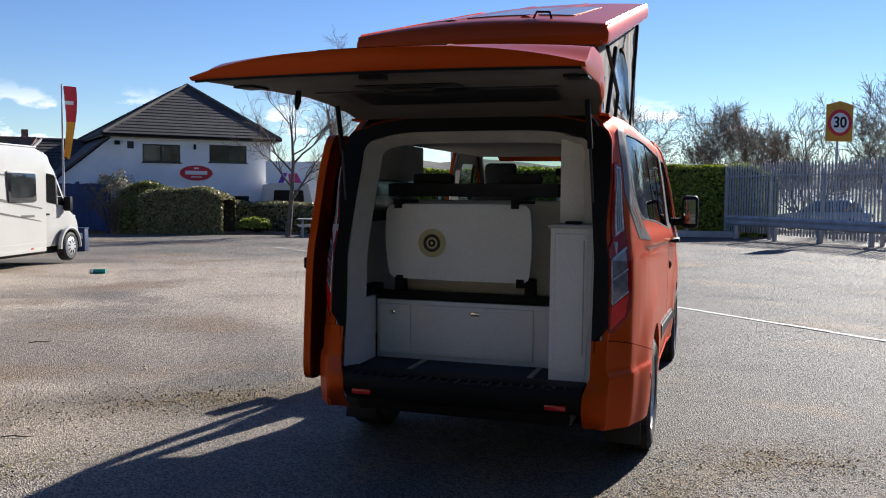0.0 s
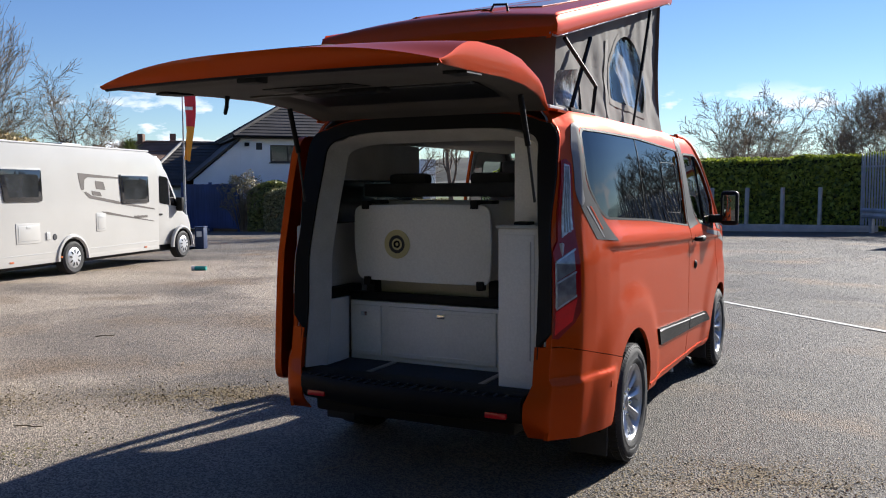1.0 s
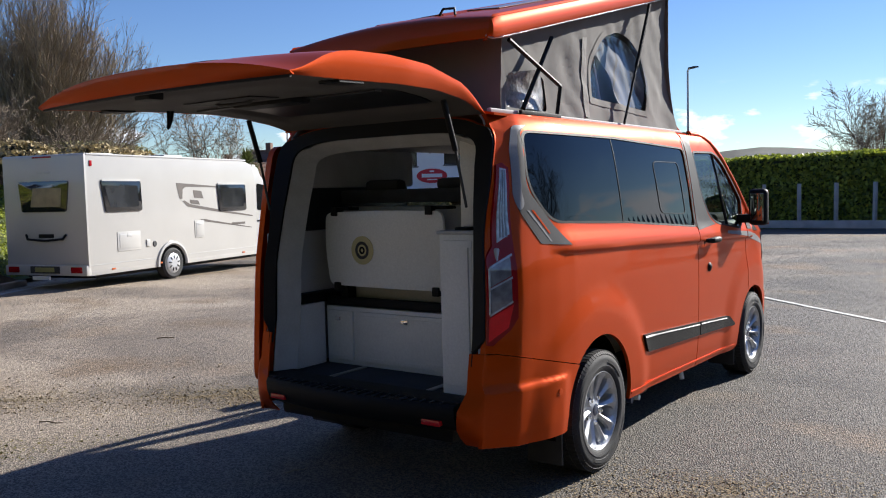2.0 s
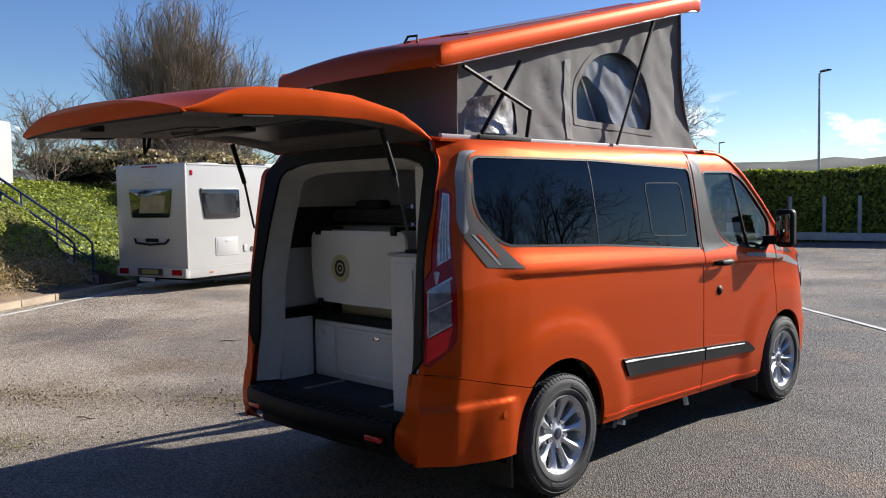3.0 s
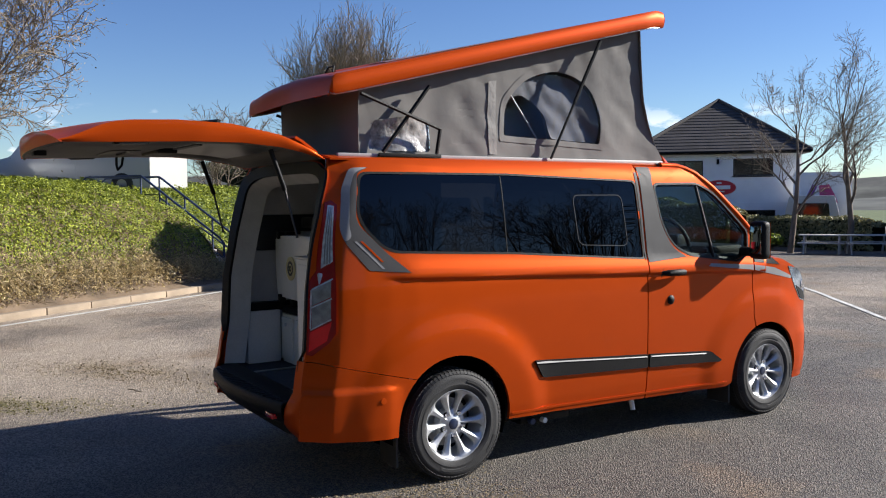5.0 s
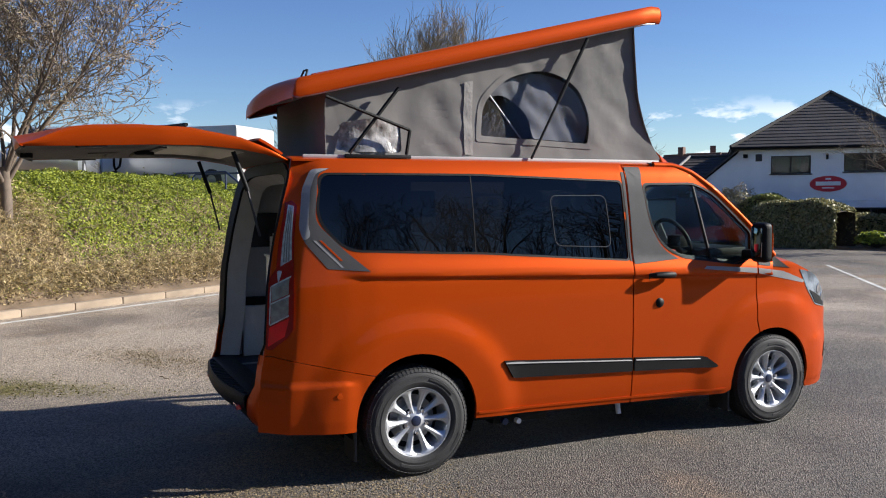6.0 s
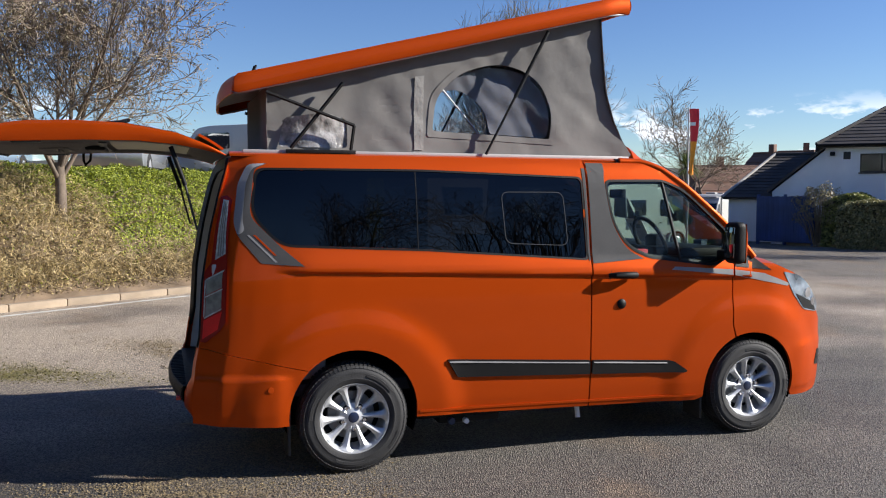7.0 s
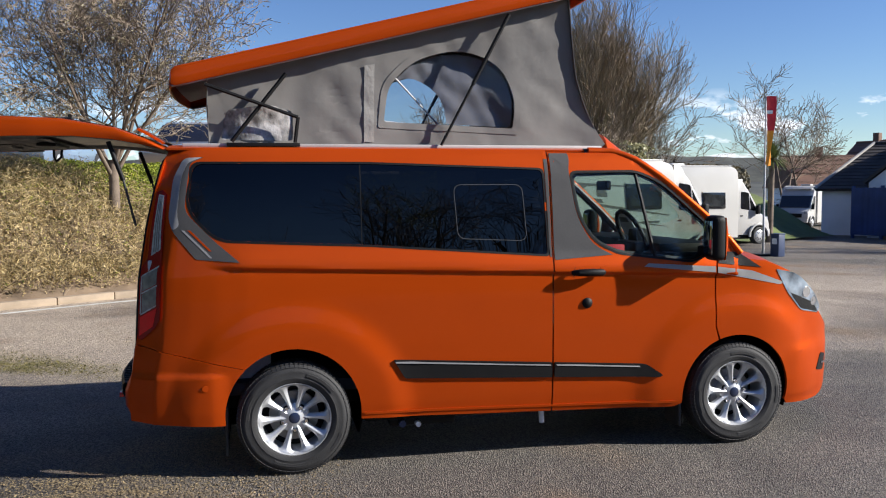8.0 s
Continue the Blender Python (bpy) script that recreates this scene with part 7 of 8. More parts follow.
def motorhome(label, at, rz, graphics=True, width=1.95, top=2.46, body_len=5.2):
    """A coachbuilt motorhome, its back at y = 0 and its right flank at x = 0."""
    ob = thing("motorhome", label, "motorhome", at, rz, "motorhomes")
    prof_ = rounded([(0, 0.36), (body_len, 0.36), (body_len, 2.02), (body_len - 0.05, top - 0.14), (body_len - 0.45, top - 0.02), (0, top)], [0.03, 0.0, 0.05, 0.2, 0.3, 0.05], 5)
    part("coach_body", prism(prof_, lambda a, b, c: (-width + c, a, b), width, 0.018), M_WHITEGEL, ob)
    cab_ = rounded([(body_len + 0.004, 0.34), (body_len + 1.50, 0.34), (body_len + 1.58, 0.62), (body_len + 1.50, 0.93), (body_len + 1.13, 1.14), (body_len + 0.55, 1.98), (body_len + 0.40, 2.12), (body_len + 0.30, 2.30), (body_len + 0.004, 2.38)], [0.02, 0.08, 0.12, 0.16, 0.10, 0.08, 0.05, 0.1, 0.02], 5)
    cab_body = part("cab_body", prism(cab_, lambda a, b, c: (-width + 0.10 + c, a, b), width - 0.20, 0.05), M_WHITEGEL, ob)
    for x in (-0.098, -width + 0.092):
        part("cab_window", prism(rounded([(body_len + 0.20, 1.30), (body_len + 0.97, 1.20), (body_len + 0.52, 1.88), (body_len + 0.20, 1.92)], 0.05, 4), lambda a, b, c: (x + c, a, b), 0.006), M_ACRYLIC, cab_body)
        part("window_bar", tube([(x + 0.004, body_len + 0.62, 1.24), (x + 0.004, body_len + 0.56, 1.84)], 0.02, 6), M_WHITEGEL, cab_body)
    wy0, wz0, wy1, wz1 = body_len + 0.60, 1.925, body_len + 1.10, 1.20
    part("windscreen", thicken(sheet(lambda u, v: (-width / 2 + (width / 2 - 0.16) * (2 * u - 1), wy0 + (wy1 - wy0) * v + 0.02, wz0 + (wz1 - wz0) * v + 0.005), 8, 6), 0.006), M_ACRYLIC, cab_body)
    part("cab_spoiler", box((-width + 0.25, body_len + 0.1, 2.30), (-0.25, body_len + 0.42, 2.37), 0.03), M_GREYGEL, cab_body)
    part("front_grille", box((-width + 0.45, body_len + 1.50, 0.62), (-0.45, body_len + 1.585, 0.86), 0.02), M_BLACK, cab_body)
    for x in (-0.36, -width + 0.14):
        part("headlamp", box((x, body_len + 1.38, 0.80), (x + 0.22, body_len + 1.52, 1.0), 0.03), M_CLEARLENS, cab_body)
    part("cab_bumper", box((-width + 0.12, body_len + 1.40, 0.30), (-0.12, body_len + 1.62, 0.55), 0.05), M_GREYGEL, cab_body)
    part("door_line", box((-0.104, body_len + 0.13, 0.42), (-0.097, body_len + 0.14, 1.95), 0.001), M_GREYGEL, cab_body)
    part("cab_handle", box((-0.105, body_len + 0.18, 1.02), (-0.085, body_len + 0.30, 1.06), 0.006), M_BLACK, cab_body)
    for s, x in ((1, -0.06), (-1, -width + 0.06)):
        mi = part("wing_mirror", box((x + s * 0.06 - 0.08, body_len + 0.86, 1.10), (x + s * 0.06 + 0.08, body_len + 0.98, 1.42), 0.03), M_BLACK, ob)
        part("mirror_arm", tube([(x - s * 0.06, body_len + 0.9, 1.16), (x + s * 0.04, body_len + 0.92, 1.2)], 0.025, 6), M_BLACK, mi)
    part("skirt", box((-width + 0.01, 0.02, 0.27), (-0.004, body_len, 0.45), 0.02), M_WHITEGEL, ob)
    part("skirt_line", box((-0.012, 0.02, 0.452), (0.004, body_len, 0.464), 0.002), M_GREYGEL, ob)
    for y0, y1, z0, z1, sl in ((0.36, 1.40, 1.40, 1.97, 0.10), (3.75, 4.80, 1.32, 1.90, 0.06)):
        wdw = part("side_window", prism(rounded([(y0 + sl, z0), (y1, z0), (y1 - 0.02, z1), (y0, z1)], 0.05, 4), lambda a, b, c: (-0.004 + c, a, b), 0.03, 0.006), M_ACRYLIC, ob, "dark acrylic window")
        part("top_hinge", box((0.004, y0 + 0.02, z1 - 0.01), (0.032, y1 - 0.04, z1 + 0.02), 0.004), M_GREYGEL, wdw)
        # slightly lighter inset that paints a sheen on the dark pane
        part("window_sheen", prism(rounded([(y0 + sl + 0.10, z0 + 0.08), (y1 - 0.10, z0 + 0.08), (y1 - 0.11, z1 - 0.09), (y0 + 0.09, z1 - 0.09)], 0.04, 4), lambda a, b, c: (0.026 + c, a, b), 0.002), mat("painted window sheen", (0.035, 0.037, 0.04), 0.1, 0, 0.4, 2, coat=1.0), wdw)
    for y0, y1, z0, z1 in ((0.72, 1.33, 0.66, 1.02), (2.95, 3.26, 0.78, 1.14)):
        lk = part("locker_door", box((-0.004, y0, z0), (0.010, y1, z1), 0.006), M_WHITEGEL, ob)
        part("locker_rim", box((0.0, y0 + 0.04, z0 + 0.04), (0.013, y1 - 0.04, z1 - 0.04), 0.003), M_GREYGEL, lk)
        part("locker_panel", box((0.0, y0 + 0.05, z0 + 0.05), (0.016, y1 - 0.05, z1 - 0.05), 0.003), M_WHITEGEL, lk)
        part("locker_catch", box((0.01, (y0 + y1) / 2 - 0.06, z1 - 0.10), (0.02, (y0 + y1) / 2 + 0.06, z1 - 0.05), 0.004), M_GREYGEL, lk)
    part("filler_cap", lathe([(0.0, 0.012), (0.05, 0.012), (0.06, 0.0)], 20, "x", (0.0, 1.72, 0.74)), M_DARKGREY, ob)
    part("hook_up", box((-0.002, 1.48, 0.70), (0.02, 1.58, 0.84), 0.012), M_GREYGEL, ob)
    part("awning_rail", box((-0.03, 0.05, top - 0.035), (0.012, body_len - 0.35, top - 0.005), 0.006), M_GREYGEL, ob)
    part("corner_moulding", box((-0.012, -0.010, 0.42), (0.010, 0.03, top - 0.03), 0.006), M_WHITEGEL, ob)
    part("marker_lamp", box((0.0, 0.12, top - 0.23), (0.014, 0.18, top - 0.13), 0.006), M_REDLENS, ob)
    for y in (0.55, 1.85, 4.6):
        part("side_reflector", box((-0.002, y, 0.34), (0.006, y + 0.10, 0.37), 0.003), mat("amber reflector", (0.5, 0.12, 0.03), 0.3, 0, 0.1), ob)
    if graphics:
        loop = rounded([(2.42, 1.93), (3.74, 1.86), (3.74, 1.83), (2.72, 1.85), (2.62, 1.80), (2.60, 1.60), (2.52, 1.60), (2.46, 1.78)], 0.02, 2)
        part("swoosh", prism(loop, lambda a, b, c: (0.001 + c, a, b), 0.003), M_STRIPE, ob, "brown swoosh decal")
        part("swoosh", prism(rounded([(2.60, 1.56), (2.76, 1.44), (3.70, 1.31), (5.05, 1.16), (5.05, 1.185), (3.75, 1.36), (2.84, 1.49), (2.66, 1.57)], 0.01, 2), lambda a, b, c: (0.001 + c, a, b), 0.003), M_STRIPE, ob, "brown swoosh decal")
        for y in (2.86, 2.98):
            part("square_decal", prism([(y, 1.62 if y > 2.9 else 1.50), (y + 0.30, 1.60 if y > 2.9 else 1.47), (y + 0.24, 1.76 if y > 2.9 else 1.56), (y - 0.03, 1.78 if y > 2.9 else 1.585)], lambda a, b, c: (0.001 + c, a, b), 0.003), M_STRIPE, ob)
        part("lower_swoosh", prism(rounded([(3.12, 1.17), (3.30, 1.11), (5.0, 0.90), (5.0, 0.915), (3.5, 1.13), (3.30, 1.165)], 0.006, 2), lambda a, b, c: (0.001 + c, a, b), 0.003), M_STRIPE, ob)
        part("name_bar", box((0.001, 4.25, 1.0), (0.004, 4.75, 1.05), 0.001), M_STRIPE, ob)
    # back
    rw = part("rear_window", prism(rounded([(-1.56, 1.98), (-0.36, 1.98), (-0.44, 1.43), (-1.50, 1.43)], 0.05, 4), lambda a, b, c: (a, 0.004 - c, b), 0.03, 0.006), M_ACRYLIC, ob, "dark acrylic rear window")
    part("rear_blind", prism(rounded([(-1.20, 1.86), (-0.52, 1.86), (-0.56, 1.52), (-1.28, 1.52)], 0.02, 3), lambda a, b, c: (a, -0.027 - c, b), 0.003), mat("tan blind", (0.30, 0.24, 0.13), 0.5, 0, 0.2), rw)
    part("rear_bumper", box((-width + 0.0, -0.06, 0.28), (0.005, 0.06, 0.47), 0.03), M_WHITEGEL, ob)
    for x in (-0.36, -width + 0.09):
        part("tail_light", box((x, -0.075, 0.33), (x + 0.26, -0.04, 0.44), 0.012), M_REDLENS, ob)
    part("plate_holder", box((-1.32, -0.075, 0.32), (-0.62, -0.055, 0.45), 0.008), M_DARKGREY, ob)
    part("plate_bar", box((-1.20, -0.082, 0.345), (-0.74, -0.074, 0.43), 0.003), mat("plain yellow plate", (0.30, 0.28, 0.10), 0.5, 0, 0.05), ob, "plain yellow plate")
    part("tow_board", box((-1.25, -0.10, 0.20), (-0.85, -0.06, 0.27), 0.006), M_CREAM, ob)
    part("rear_handle", tube([(-1.44, -0.01, 1.02), (-1.38, -0.04, 0.94), (-0.96, -0.045, 0.91), (-0.54, -0.04, 0.94), (-0.48, -0.01, 1.02)], 0.022, 8), M_BLACK, ob)
    part("rear_badge", box((-1.14, -0.012, 0.96), (-0.78, 0.0, 1.03), 0.01), M_BLACK, ob)
    part("maker_mark", box((-1.10, -0.006, 2.12), (-0.80, 0.0, 2.16), 0.002), M_GREYGEL, ob)
    part("third_brake_lamp", box((-1.2, -0.012, top - 0.06), (-0.75, 0.0, top - 0.03), 0.005), M_REDLENS, ob)
    part("chassis", box((-width + 0.15, 0.3, 0.20), (-0.15, body_len + 1.3, 0.36), 0.03), M_BLACK, ob)
    part("roof_vent", box((-1.35, 3.0, top - 0.01), (-0.75, 3.6, top + 0.09), 0.03), M_WHITEGEL, ob)
    part("roof_light", box((-1.30, 1.1, top - 0.01), (-0.80, 1.6, top + 0.07), 0.03), M_WHITEGEL, ob)
    for y in (2.22, body_len + 0.98):
        for s, x in ((1, -0.14), (-1, -width + 0.14)):
            lip = part("wheel_arch", tube([(x + s * 0.135, y + 0.43 * math.cos(q), 0.30 + 0.43 * math.sin(q)) for q in np.linspace(-0.05, 3.19, 18)], 0.045, 6), M_WHITEGEL, ob)
            # black half disc in place of the shade inside the arch
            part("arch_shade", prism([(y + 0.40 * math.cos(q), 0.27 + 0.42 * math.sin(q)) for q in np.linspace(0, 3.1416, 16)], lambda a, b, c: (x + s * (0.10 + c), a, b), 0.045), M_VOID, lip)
            wh = part("road_wheel", lathe([(0.19, 0.10), (0.27, 0.11), (0.315, 0.08), (0.32, -0.08), (0.19, -0.10)], 36, "x", (x + s * 0.06, y, 0.32)), M_RUBBER, ob)
            part("wheel_trim", lathe([(0.0, 0.01 * s), (0.06, 0.018 * s), (0.17, 0.006 * s), (0.20, -0.01 * s)], 28, "x", (x + s * 0.17, y, 0.32), caps=False), M_ALLOY, wh)
            for k in range(9):
                a = 6.283 * k / 9
                part("trim_slot", box((-0.006, -0.012, 0.09), (0.006, 0.012, 0.16), 0.003, m=Matrix.Translation((x + s * 0.185, y, 0.32)) @ Matrix.Rotation(a, 4, "X"), seg=1), M_BLACK, wh)
    return ob


motorhome("white coachbuilt motorhome with brown swoosh decals", (-10.93, 4.2, gz(-11, 7)), 14.04)
motorhome("plain white motorhome parked behind the flag pole", (-20.6, 11.3, -0.25), 11, False, 2.05, 2.85, 5.4)
motorhome("white motorhome facing out by the far roofs", (-27.0, 25.6, -0.35), 158, False, 2.1, 2.55, 4.6).matrix_basis = pose(-44.3, 35.3, -0.54, 0, 0, 218)

# feather flag
flag = thing("feather_flag", "tall red and orange feather flag on a pole", "flag", (-16.0, 14.0, gz(-16, 14)))
part("pole", tube([(0, 0, -0.05), (0, 0, 2.3), (0, 0, 4.62)], [0.035, 0.03, 0.018], 8), M_GALV, flag)
fd = Vector((0.97, -0.06, 0))


def banner(u, v, z0, z1):
    z = z0 + (z1 - z0) * v
    k = (z - 2.62) / (4.58 - 2.62)
    w = 0.46 * (0.72 + 0.28 * min(1, k * 1.5) - 0.10 * max(0, k - 0.9) * 4)
    return fd * (w * u + 0.02) + Vector((0.06 * math.sin(6 * u + 3 * k), 0.08 * math.sin(5 * u + 2 * k), z - 0.06 * u))


part("red_cloth", sheet(lambda u, v: banner(u, v, 3.62, 4.58), 8, 12), M_REDCLOTH, flag, "red upper cloth")
part("orange_cloth", sheet(lambda u, v: banner(u, v, 2.62, 3.62), 8, 12), M_AMBER, flag, "orange lower cloth")
part("name_bar", thicken(sheet(lambda u, v: banner(0.15 + 0.7 * u, v, 4.08, 4.18) + Vector((0.015, -0.02, 0)), 6, 2), 0.004), M_WHITEPLAIN, flag, "pale bar in place of a name")
part("base", box((-0.25, -0.25, -0.02), (0.25, 0.25, 0.06), 0.02), M_BLACK, flag)

# waste bin and barrier by the flag
bin_ = thing("blue_bin", "small blue bin beside the flag pole", "bin", (-15.6, 14.2, gz(-15.6, 14.2)), 20)
part("body", box((-0.14, -0.14, 0), (0.14, 0.14, 0.62), 0.02), M_BLUEBIN, bin_)
part("lid", box((-0.15, -0.15, 0.62), (0.15, 0.15, 0.66), 0.015), M_BLUEBIN, bin_)
part("label_bar", box((-0.08, -0.146, 0.36), (0.08, -0.139, 0.52), 0.002), M_WHITEPLAIN, bin_)

# teal tube left on the ground
roll = thing("teal_tube", "short teal plastic tube lying on the tarmac", "tube", (-9.7, 7.85, gz(-9.7, 7.85)), 25)
part("tube", tube([(-0.10, 0, 0.045), (0.12, 0, 0.045)], 0.045, 14), mat("teal plastic", (0.02, 0.30, 0.26), 0.4, 0, 0.1), roll)
part("cap", tube([(-0.16, 0.0, 0.045), (-0.10, 0, 0.045)], 0.05, 14), M_WHITEPLAIN, roll)

# picnic tables before the low hedge
for i, (x, y, r) in enumerate(((-14.3, 26.3, 30), (-13.0, 27.1, 40))):
    tb = thing("picnic_table", "weathered pale wooden picnic table with benches", "picnic table", (x, y, gz(x, y)), r, "picnic tables")
    for k in range(5):
        part("top_board", box((-0.8, -0.36 + 0.15 * k, 0.70), (0.8, -0.23 + 0.15 * k, 0.74), 0.006), M_CONCRETE, tb)
    for s in (1, -1):
        part("bench_board", box((-0.8, s * 0.68 - 0.12, 0.42), (0.8, s * 0.68 + 0.12, 0.46), 0.006), M_CONCRETE, tb)
        for x1 in (-0.6, 0.6):
            part("leg", tube([(x1, s * 0.62, 0.0), (x1, s * 0.25, 0.70)], 0.035, 6), M_CONCRETE, tb)
    for x1 in (-0.6, 0.6):
        part("cross_beam", box((x1 - 0.03, -0.78, 0.36), (x1 + 0.03, 0.78, 0.42), 0.005), M_CONCRETE, tb)
sb = thing("bin_store", "dark litter bin with a pale front panel", "bin", (-12.25, 29.3, -0.1), 28)
part("body", box((-0.32, -0.3, 0), (0.32, 0.3, 1.1), 0.03), M_BLACK, sb)
part("front_panel", box((-0.28, -0.315, 0.05), (0.28, -0.30, 0.62), 0.01), M_WHITEPLAIN, sb)
part("top_panel", box((-0.28, -0.312, 0.8), (0.28, -0.30, 1.0), 0.005), M_BLUEBIN, sb)

# caravan and banner beyond the house corner
cv = thing("caravan", "small white touring caravan behind the low hedge", "caravan", (-18.6, 31.9, -0.35), 34)
part("body", prism(rounded([(-1.1, 0.35), (1.1, 0.35), (1.15, 1.4), (0.95, 2.3), (-0.95, 2.3), (-1.15, 1.4)], 0.12, 4), lambda a, b, c: (a, c, b), 3.6, 0.03), M_WHITEGEL, cv)
part("front_window", prism(rounded([(-0.75, 1.35), (0.75, 1.35), (0.70, 1.95), (-0.70, 1.95)], 0.06, 4), lambda a, b, c: (a, -0.02 + c, b), 0.03), M_ACRYLIC, cv)
for s in (1, -1):
    part("wheel", lathe([(0.12, 0.07), (0.30, 0.07), (0.30, -0.07), (0.12, -0.07)], 24, "x", (s * 1.0, 1.9, 0.30)), M_RUBBER, cv)
part("drawbar", tube([(0, 0.1, 0.4), (0, -1.1, 0.45)], 0.05, 8), M_STEEL, cv)
bn = thing("banner_sign", "white advertising banner with pink and purple shapes", "banner", (-19.9, 34.6, -0.5), 34)
part("panel", box((-1.3, 0, 1.3), (1.3, 0.04, 3.6), 0.01), M_WHITEPLAIN, bn)
part("purple_shape", prism([(-0.8, 2.2), (-0.5, 2.2), (-0.2, 3.0), (-0.45, 3.0)], lambda a, b, c: (a, -0.006 + c, b), 0.005), mat("purple print", (0.16, 0.03, 0.30), 0.6), bn)
part("pink_shape", prism([(-0.1, 2.2), (0.7, 2.1), (0.55, 2.5), (0.3, 3.0), (-0.15, 2.95)], lambda a, b, c: (a, -0.006 + c, b), 0.005), mat("pink print", (0.60, 0.06, 0.20), 0.6), bn)
for x in (-1.2, 1.2):
    part("leg", tube([(x, 0.08, -0.1), (x, 0.08, 3.6)], 0.04, 8), M_GALV, bn)


# ---- parked cars ----
def car(label, at, rz, paint):
    ob = thing("car", label, "car", at, rz, "parked cars")
    low = rounded([(0, 0.28), (4.1, 0.26), (4.2, 0.5), (4.1, 0.72), (3.2, 0.86), (0.1, 0.92), (-0.05, 0.6)], [0.05, 0.05, 0.1, 0.12, 0.15, 0.12, 0.1], 4)
    part("body", prism(low, lambda a, b, c: (-0.85 + c, a, b), 1.7, 0.06), paint, ob)
    cabin = rounded([(0.25, 0.88), (3.15, 0.86), (2.45, 1.36), (1.0, 1.42), (0.45, 1.28)], [0.02, 0.02, 0.15, 0.25, 0.15], 4)
    gl = part("glasshouse", prism(cabin, lambda a, b, c: (-0.74 + c, a, b), 1.48, 0.05), M_ACRYLIC, ob)
    part("roof", prism(rounded([(0.75, 1.375), (2.40, 1.36), (2.3, 1.425), (1.0, 1.46)], 0.04, 3), lambda a, b, c: (-0.68 + c, a, b), 1.36, 0.02), paint, gl)
    for s in (1, -1):
        for y in (0.75, 3.35):
            w_ = part("wheel", lathe([(0.16, 0.09), (0.29, 0.09), (0.305, 0.06), (0.305, -0.08), (0.16, -0.09)], 28, "x", (s * 0.78, y, 0.305)), M_RUBBER, ob)
            part("hubcap", lathe([(0.0, 0.02 * s), (0.17, 0.0)], 20, "x", (s * 0.865, y, 0.305), caps=False), M_ALLOY, w_)
        for y0, y1 in ((1.35, 1.40),):
            part("pillar", tube([(s * 0.735, y0, 0.88), (s * 0.69, y1 + 0.05, 1.38)], 0.03, 6), paint, gl)
        part("door_mirror", box((s * 0.84, 2.55, 0.86), (s * 1.0, 2.65, 0.98), 0.02), paint, ob)
        part("headlight", box((s * 0.48 - 0.16, 3.98, 0.58), (s * 0.48 + 0.16, 4.17, 0.70), 0.03), M_CLEARLENS, ob)
        part("tail_light", box((s * 0.62 - 0.12, -0.06, 0.62), (s * 0.62 + 0.12, 0.05, 0.80), 0.03), M_REDLENS, ob)
    return ob


M_BLUECAR = mat("pale blue car paint", (0.22, 0.30, 0.42), 0.3, 0.3, 0.03, coat=1.0)
M_SILVERCAR = mat("silver car paint", (0.42, 0.44, 0.46), 0.3, 0.5, 0.03, coat=1.0)
car("silver blue hatchback passing behind the palisade fence", (8.2, 38.5, -0.1), 75, M_BLUECAR)
car("silver car parked above the bank", (-20.3, -1.6, 2.2), -100, M_SILVERCAR)
car("dark car parked above the bank", (-19.5, -5.2, 2.2), -100, M_BLUECAR)
top_home = thing("white_van", "plain white van parked above the bank", "van", (-17.45, 2.48, 1.98), 137)
part("body", prism(rounded([(0.0, 0.22), (4.9, 0.22), (5.1, 0.75), (4.75, 0.98), (4.1, 1.12), (3.5, 1.74), (3.0, 1.80), (0.0, 1.80)], [0.06, 0.1, 0.15, 0.2, 0.1, 0.15, 0.1, 0.08], 4), lambda a, b, c: (c, a, b), 2.0, 0.05), M_WHITEGEL, top_home)
part("side_window", prism(rounded([(2.3, 1.12), (3.75, 1.12), (3.4, 1.58), (2.3, 1.58)], 0.06, 4), lambda a, b, c: (-0.012 + c, a, b), 0.02), M_ACRYLIC, top_home)
part("door_line", box((-0.003, 2.14, 0.4), (0.004, 2.15, 1.7), 0.001), M_GREYGEL, top_home)
for x in (0.06, 1.94):
    for y in (0.8, 4.0):
        part("wheel", lathe([(0.15, 0.1), (0.31, 0.1), (0.31, -0.1), (0.15, -0.1)], 28, "x", (x, y, 0.31)), M_RUBBER, top_home)

# street lamps
for (x, y, h, rz) in ((-12.3, 38.4, 7.6, -35), (-32.2, 67.8, 6.4, -35)):
    sl = thing("street_lamp", "tall grey street lamp with a flat head", "street lamp", (x, y, -0.2), rz, "street lamps")
    part("column", tube([(0, 0, -0.1), (0, 0, 1.2), (0, 0, h)], [0.09, 0.075, 0.05], 10), M_GALV, sl)
    part("arm", tube([(0, 0, h), (0.25, 0, h + 0.06)], 0.035, 8), M_GALV, sl)
    part("lamp_head", box((0.18, -0.13, h + 0.03), (0.75, 0.13, h + 0.11), 0.03), M_DARKGREY, sl)

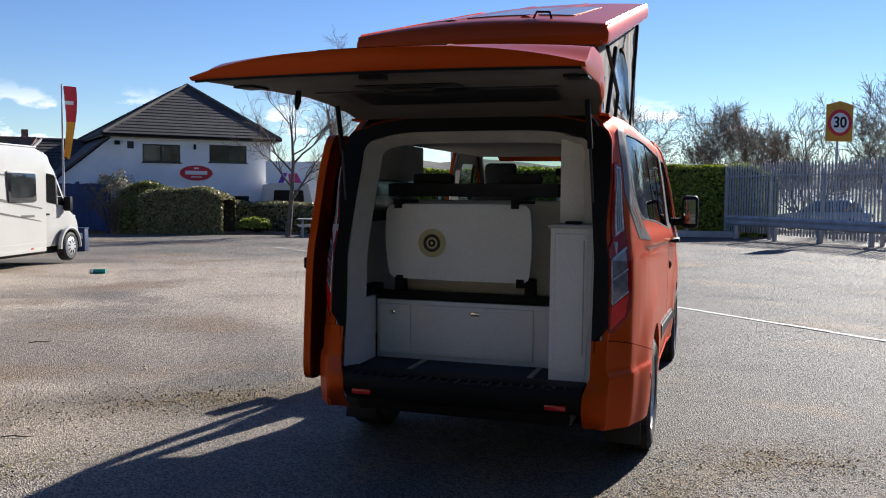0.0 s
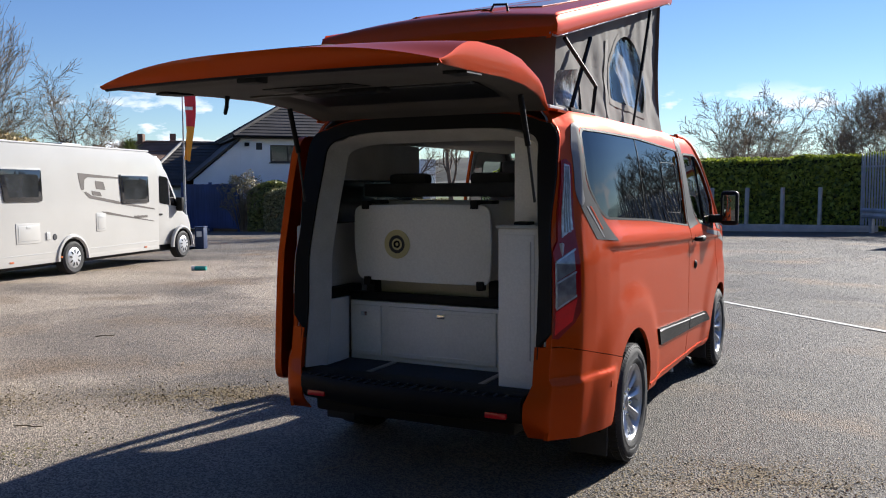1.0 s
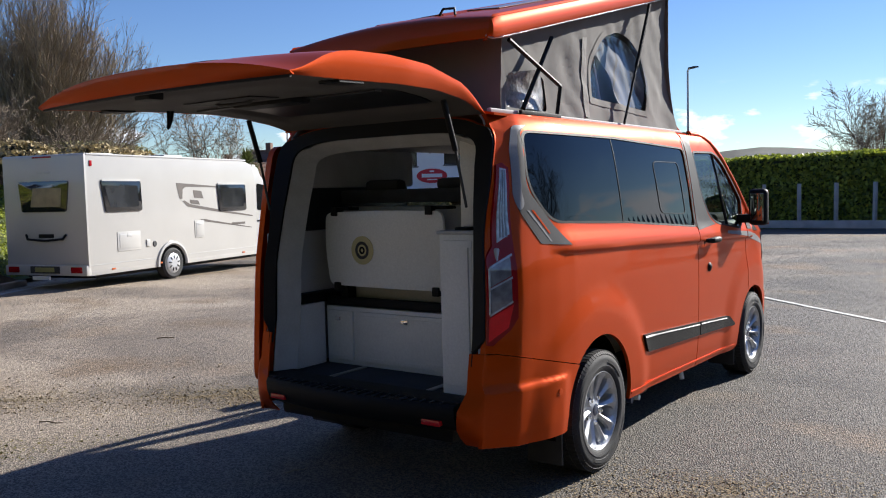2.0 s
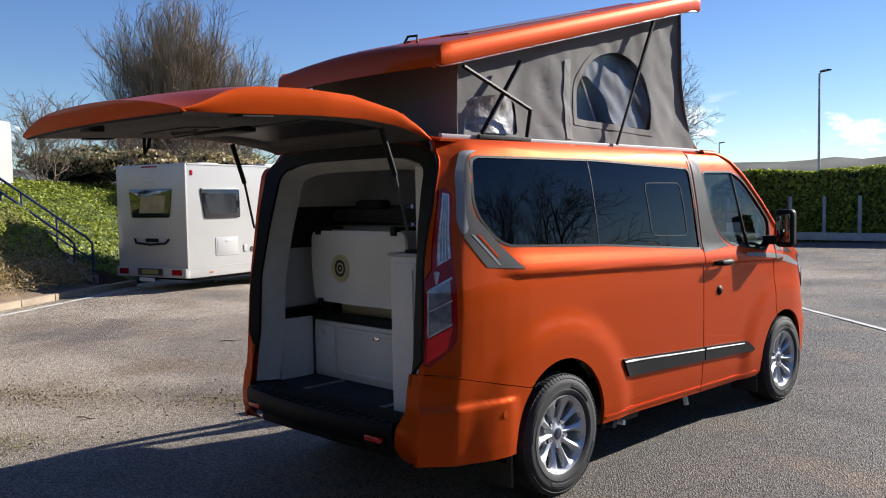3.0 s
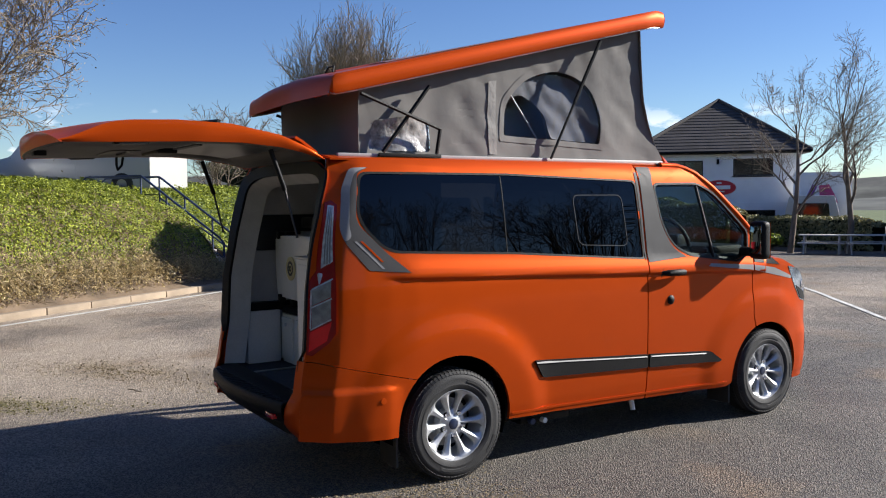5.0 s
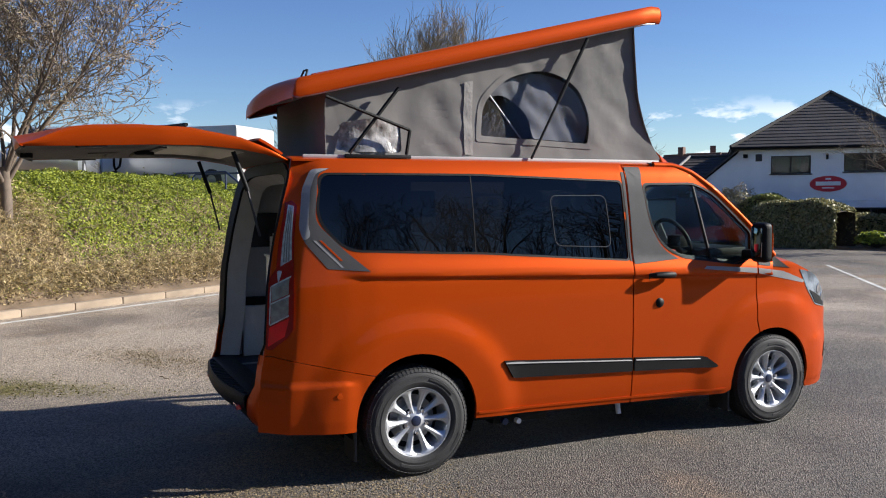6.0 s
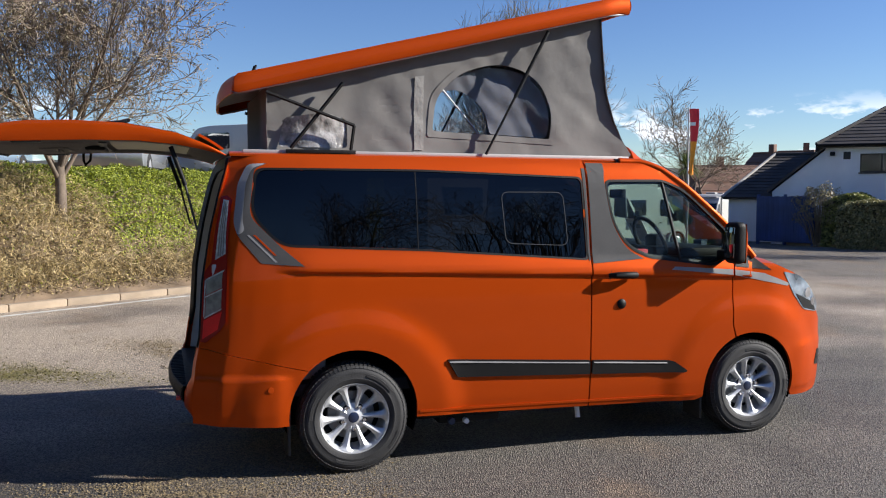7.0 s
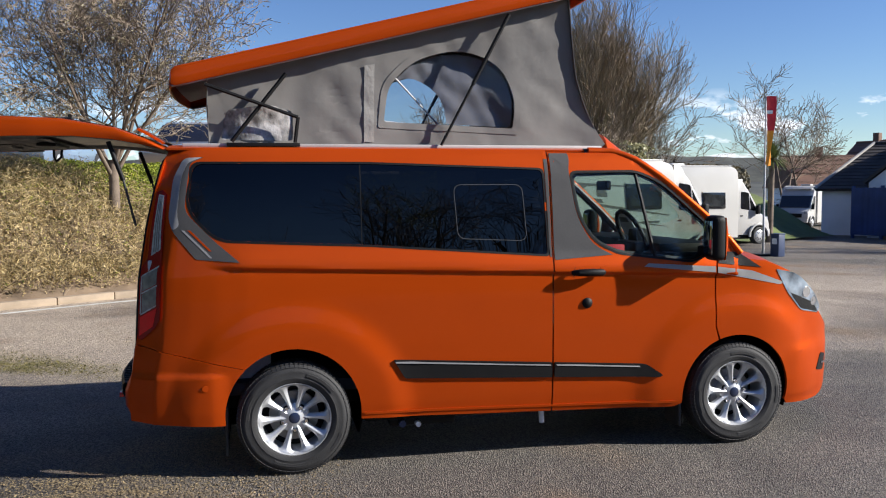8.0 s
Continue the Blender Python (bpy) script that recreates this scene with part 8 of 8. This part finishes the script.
# cabbage palm behind the motorhome
palm = thing("cabbage_palm", "cabbage palm with a spiky head of leaves", "palm", (-24.3, 19.6, -0.4))
part("trunk", tube([(0, 0, -0.1), (0.05, 0, 1.6), (0.02, 0.05, 3.3)], [0.14, 0.12, 0.10], 10), M_BARK, palm)
bm = bmesh.new()
r_ = random.Random(4)
for i in range(150):
    a, e = r_.random() * 6.28, r_.uniform(-0.5, 1.4)
    d = Vector((math.cos(a) * math.cos(e), math.sin(a) * math.cos(e), math.sin(e)))
    s_ = Vector((-math.sin(a), math.cos(a), 0)) * 0.025
    base = Vector((0.02, 0.05, 3.35))
    mid, tip = base + d * 0.45 + Vector((0, 0, 0.03)), base + d * 0.85 - Vector((0, 0, 0.12))
    vs = [bm.verts.new(p) for p in (base - s_, base + s_, mid + s_, tip, mid - s_)]
    bm.faces.new((vs[0], vs[1], vs[2], vs[4]))
    bm.faces.new((vs[4], vs[2], vs[3]))
part("leaf_head", bm, leaf_mat("palm leaves", (0.06, 0.08, 0.02), (0.17, 0.19, 0.06)), palm)

# loose grit, moss and fallen scraps lying on the tarmac
def scatter(name, label, at, rx, ry, turn, n, size, material, seed, category):
    r = np.random.default_rng(seed)
    q = r.normal(size=(n, 2)) * 0.45
    q *= 1 + 0.35 * np.sin(np.arctan2(q[:, 1], q[:, 0]) * 3 + seed)[:, None]
    c, d = math.cos(radians(turn)), math.sin(radians(turn))
    pts = np.stack([at[0] + rx * q[:, 0] * c - ry * q[:, 1] * d, at[1] + rx * q[:, 0] * d + ry * q[:, 1] * c, 0.004 + 0.004 * r.random(n)], 1)
    return tagged(leaves(name, pts, size, material, None, seed, 0.93, np.tile((0.0, 0.0, 1.0), (n, 1)), 1.2), label, category, "", "stuff")


L_GRIT = leaf_mat("sandy grit", (0.10, 0.075, 0.045), (0.34, 0.26, 0.14), 0.9, 0.0)
L_MOSS = leaf_mat("dry moss", (0.07, 0.065, 0.02), (0.24, 0.20, 0.07), 0.9, 0.0)
scatter("loose_grit", "sandy yellow grit scattered on the tarmac", (0.95, -1.15), 1.3, 0.5, 80, 7000, 0.010, L_GRIT, 5, "grit")
scatter("loose_grit", "sandy yellow grit scattered on the tarmac", (1.65, 0.0), 0.9, 0.5, 20, 4500, 0.010, L_GRIT, 6, "grit")
scatter("loose_grit", "sandy orange grit beside the van", (-2.35, 0.15), 1.1, 0.45, 35, 5000, 0.012, L_GRIT, 7, "grit")
scatter("loose_grit", "rusty grit in a worn patch of the tarmac", (-3.9, -1.0), 1.4, 0.6, 30, 6000, 0.012, L_GRIT, 9, "grit")
scatter("dry_moss", "patch of brownish moss on the tarmac", (-3.0, -2.5), 1.3, 0.5, 60, 8000, 0.013, L_MOSS, 8, "moss")
for i, (x, y, turn, k) in enumerate(((-2.85, -1.08, 20, 1.0), (-0.55, -0.9, 70, 0.8), (-3.4, 0.9, 130, 0.9), (0.2, -2.3, 10, 0.7), (-5.2, 1.6, 45, 1.0))):
    scrap = part("twig_scrap", tube([(-0.09 * k, 0, 0.008), (-0.02 * k, 0.012, 0.012), (0.05 * k, -0.006, 0.009), (0.10 * k, 0.012, 0.008)], [0.004, 0.005, 0.004, 0.002], 6), M_PALETWIG)
    scrap.matrix_basis = pose(x, y, 0, 0, 0, turn)
    tagged(scrap, "pale broken twig lying on the tarmac", "twig", "fallen twigs")

# kerb stones along the bank
kerb_me = bpy.data.meshes.new("kerb_stone")
bm = box((-0.452, -0.075, -0.10), (0.452, 0.075, 0.115), 0.022)
bm.to_mesh(kerb_me)
bm.free()
finish(kerb_me, M_KERB)
kerb = thing("kerb", "row of pale concrete kerb stones along the bank", "kerb", kind="structure")
ka = math.degrees(math.atan2(BS.y, BS.x))
for i in range(21):
    p = bank_at(-2.6 + 0.915 * i, 0.05)
    ob = new("kerb_stone", kerb_me)
    ob.parent = kerb
    ob.matrix_basis = pose(p.x, p.y, p.z, 0.4 * (i % 3 - 1), 0.3 * (i % 2), ka + 0.3 * (i % 4 - 1.5))
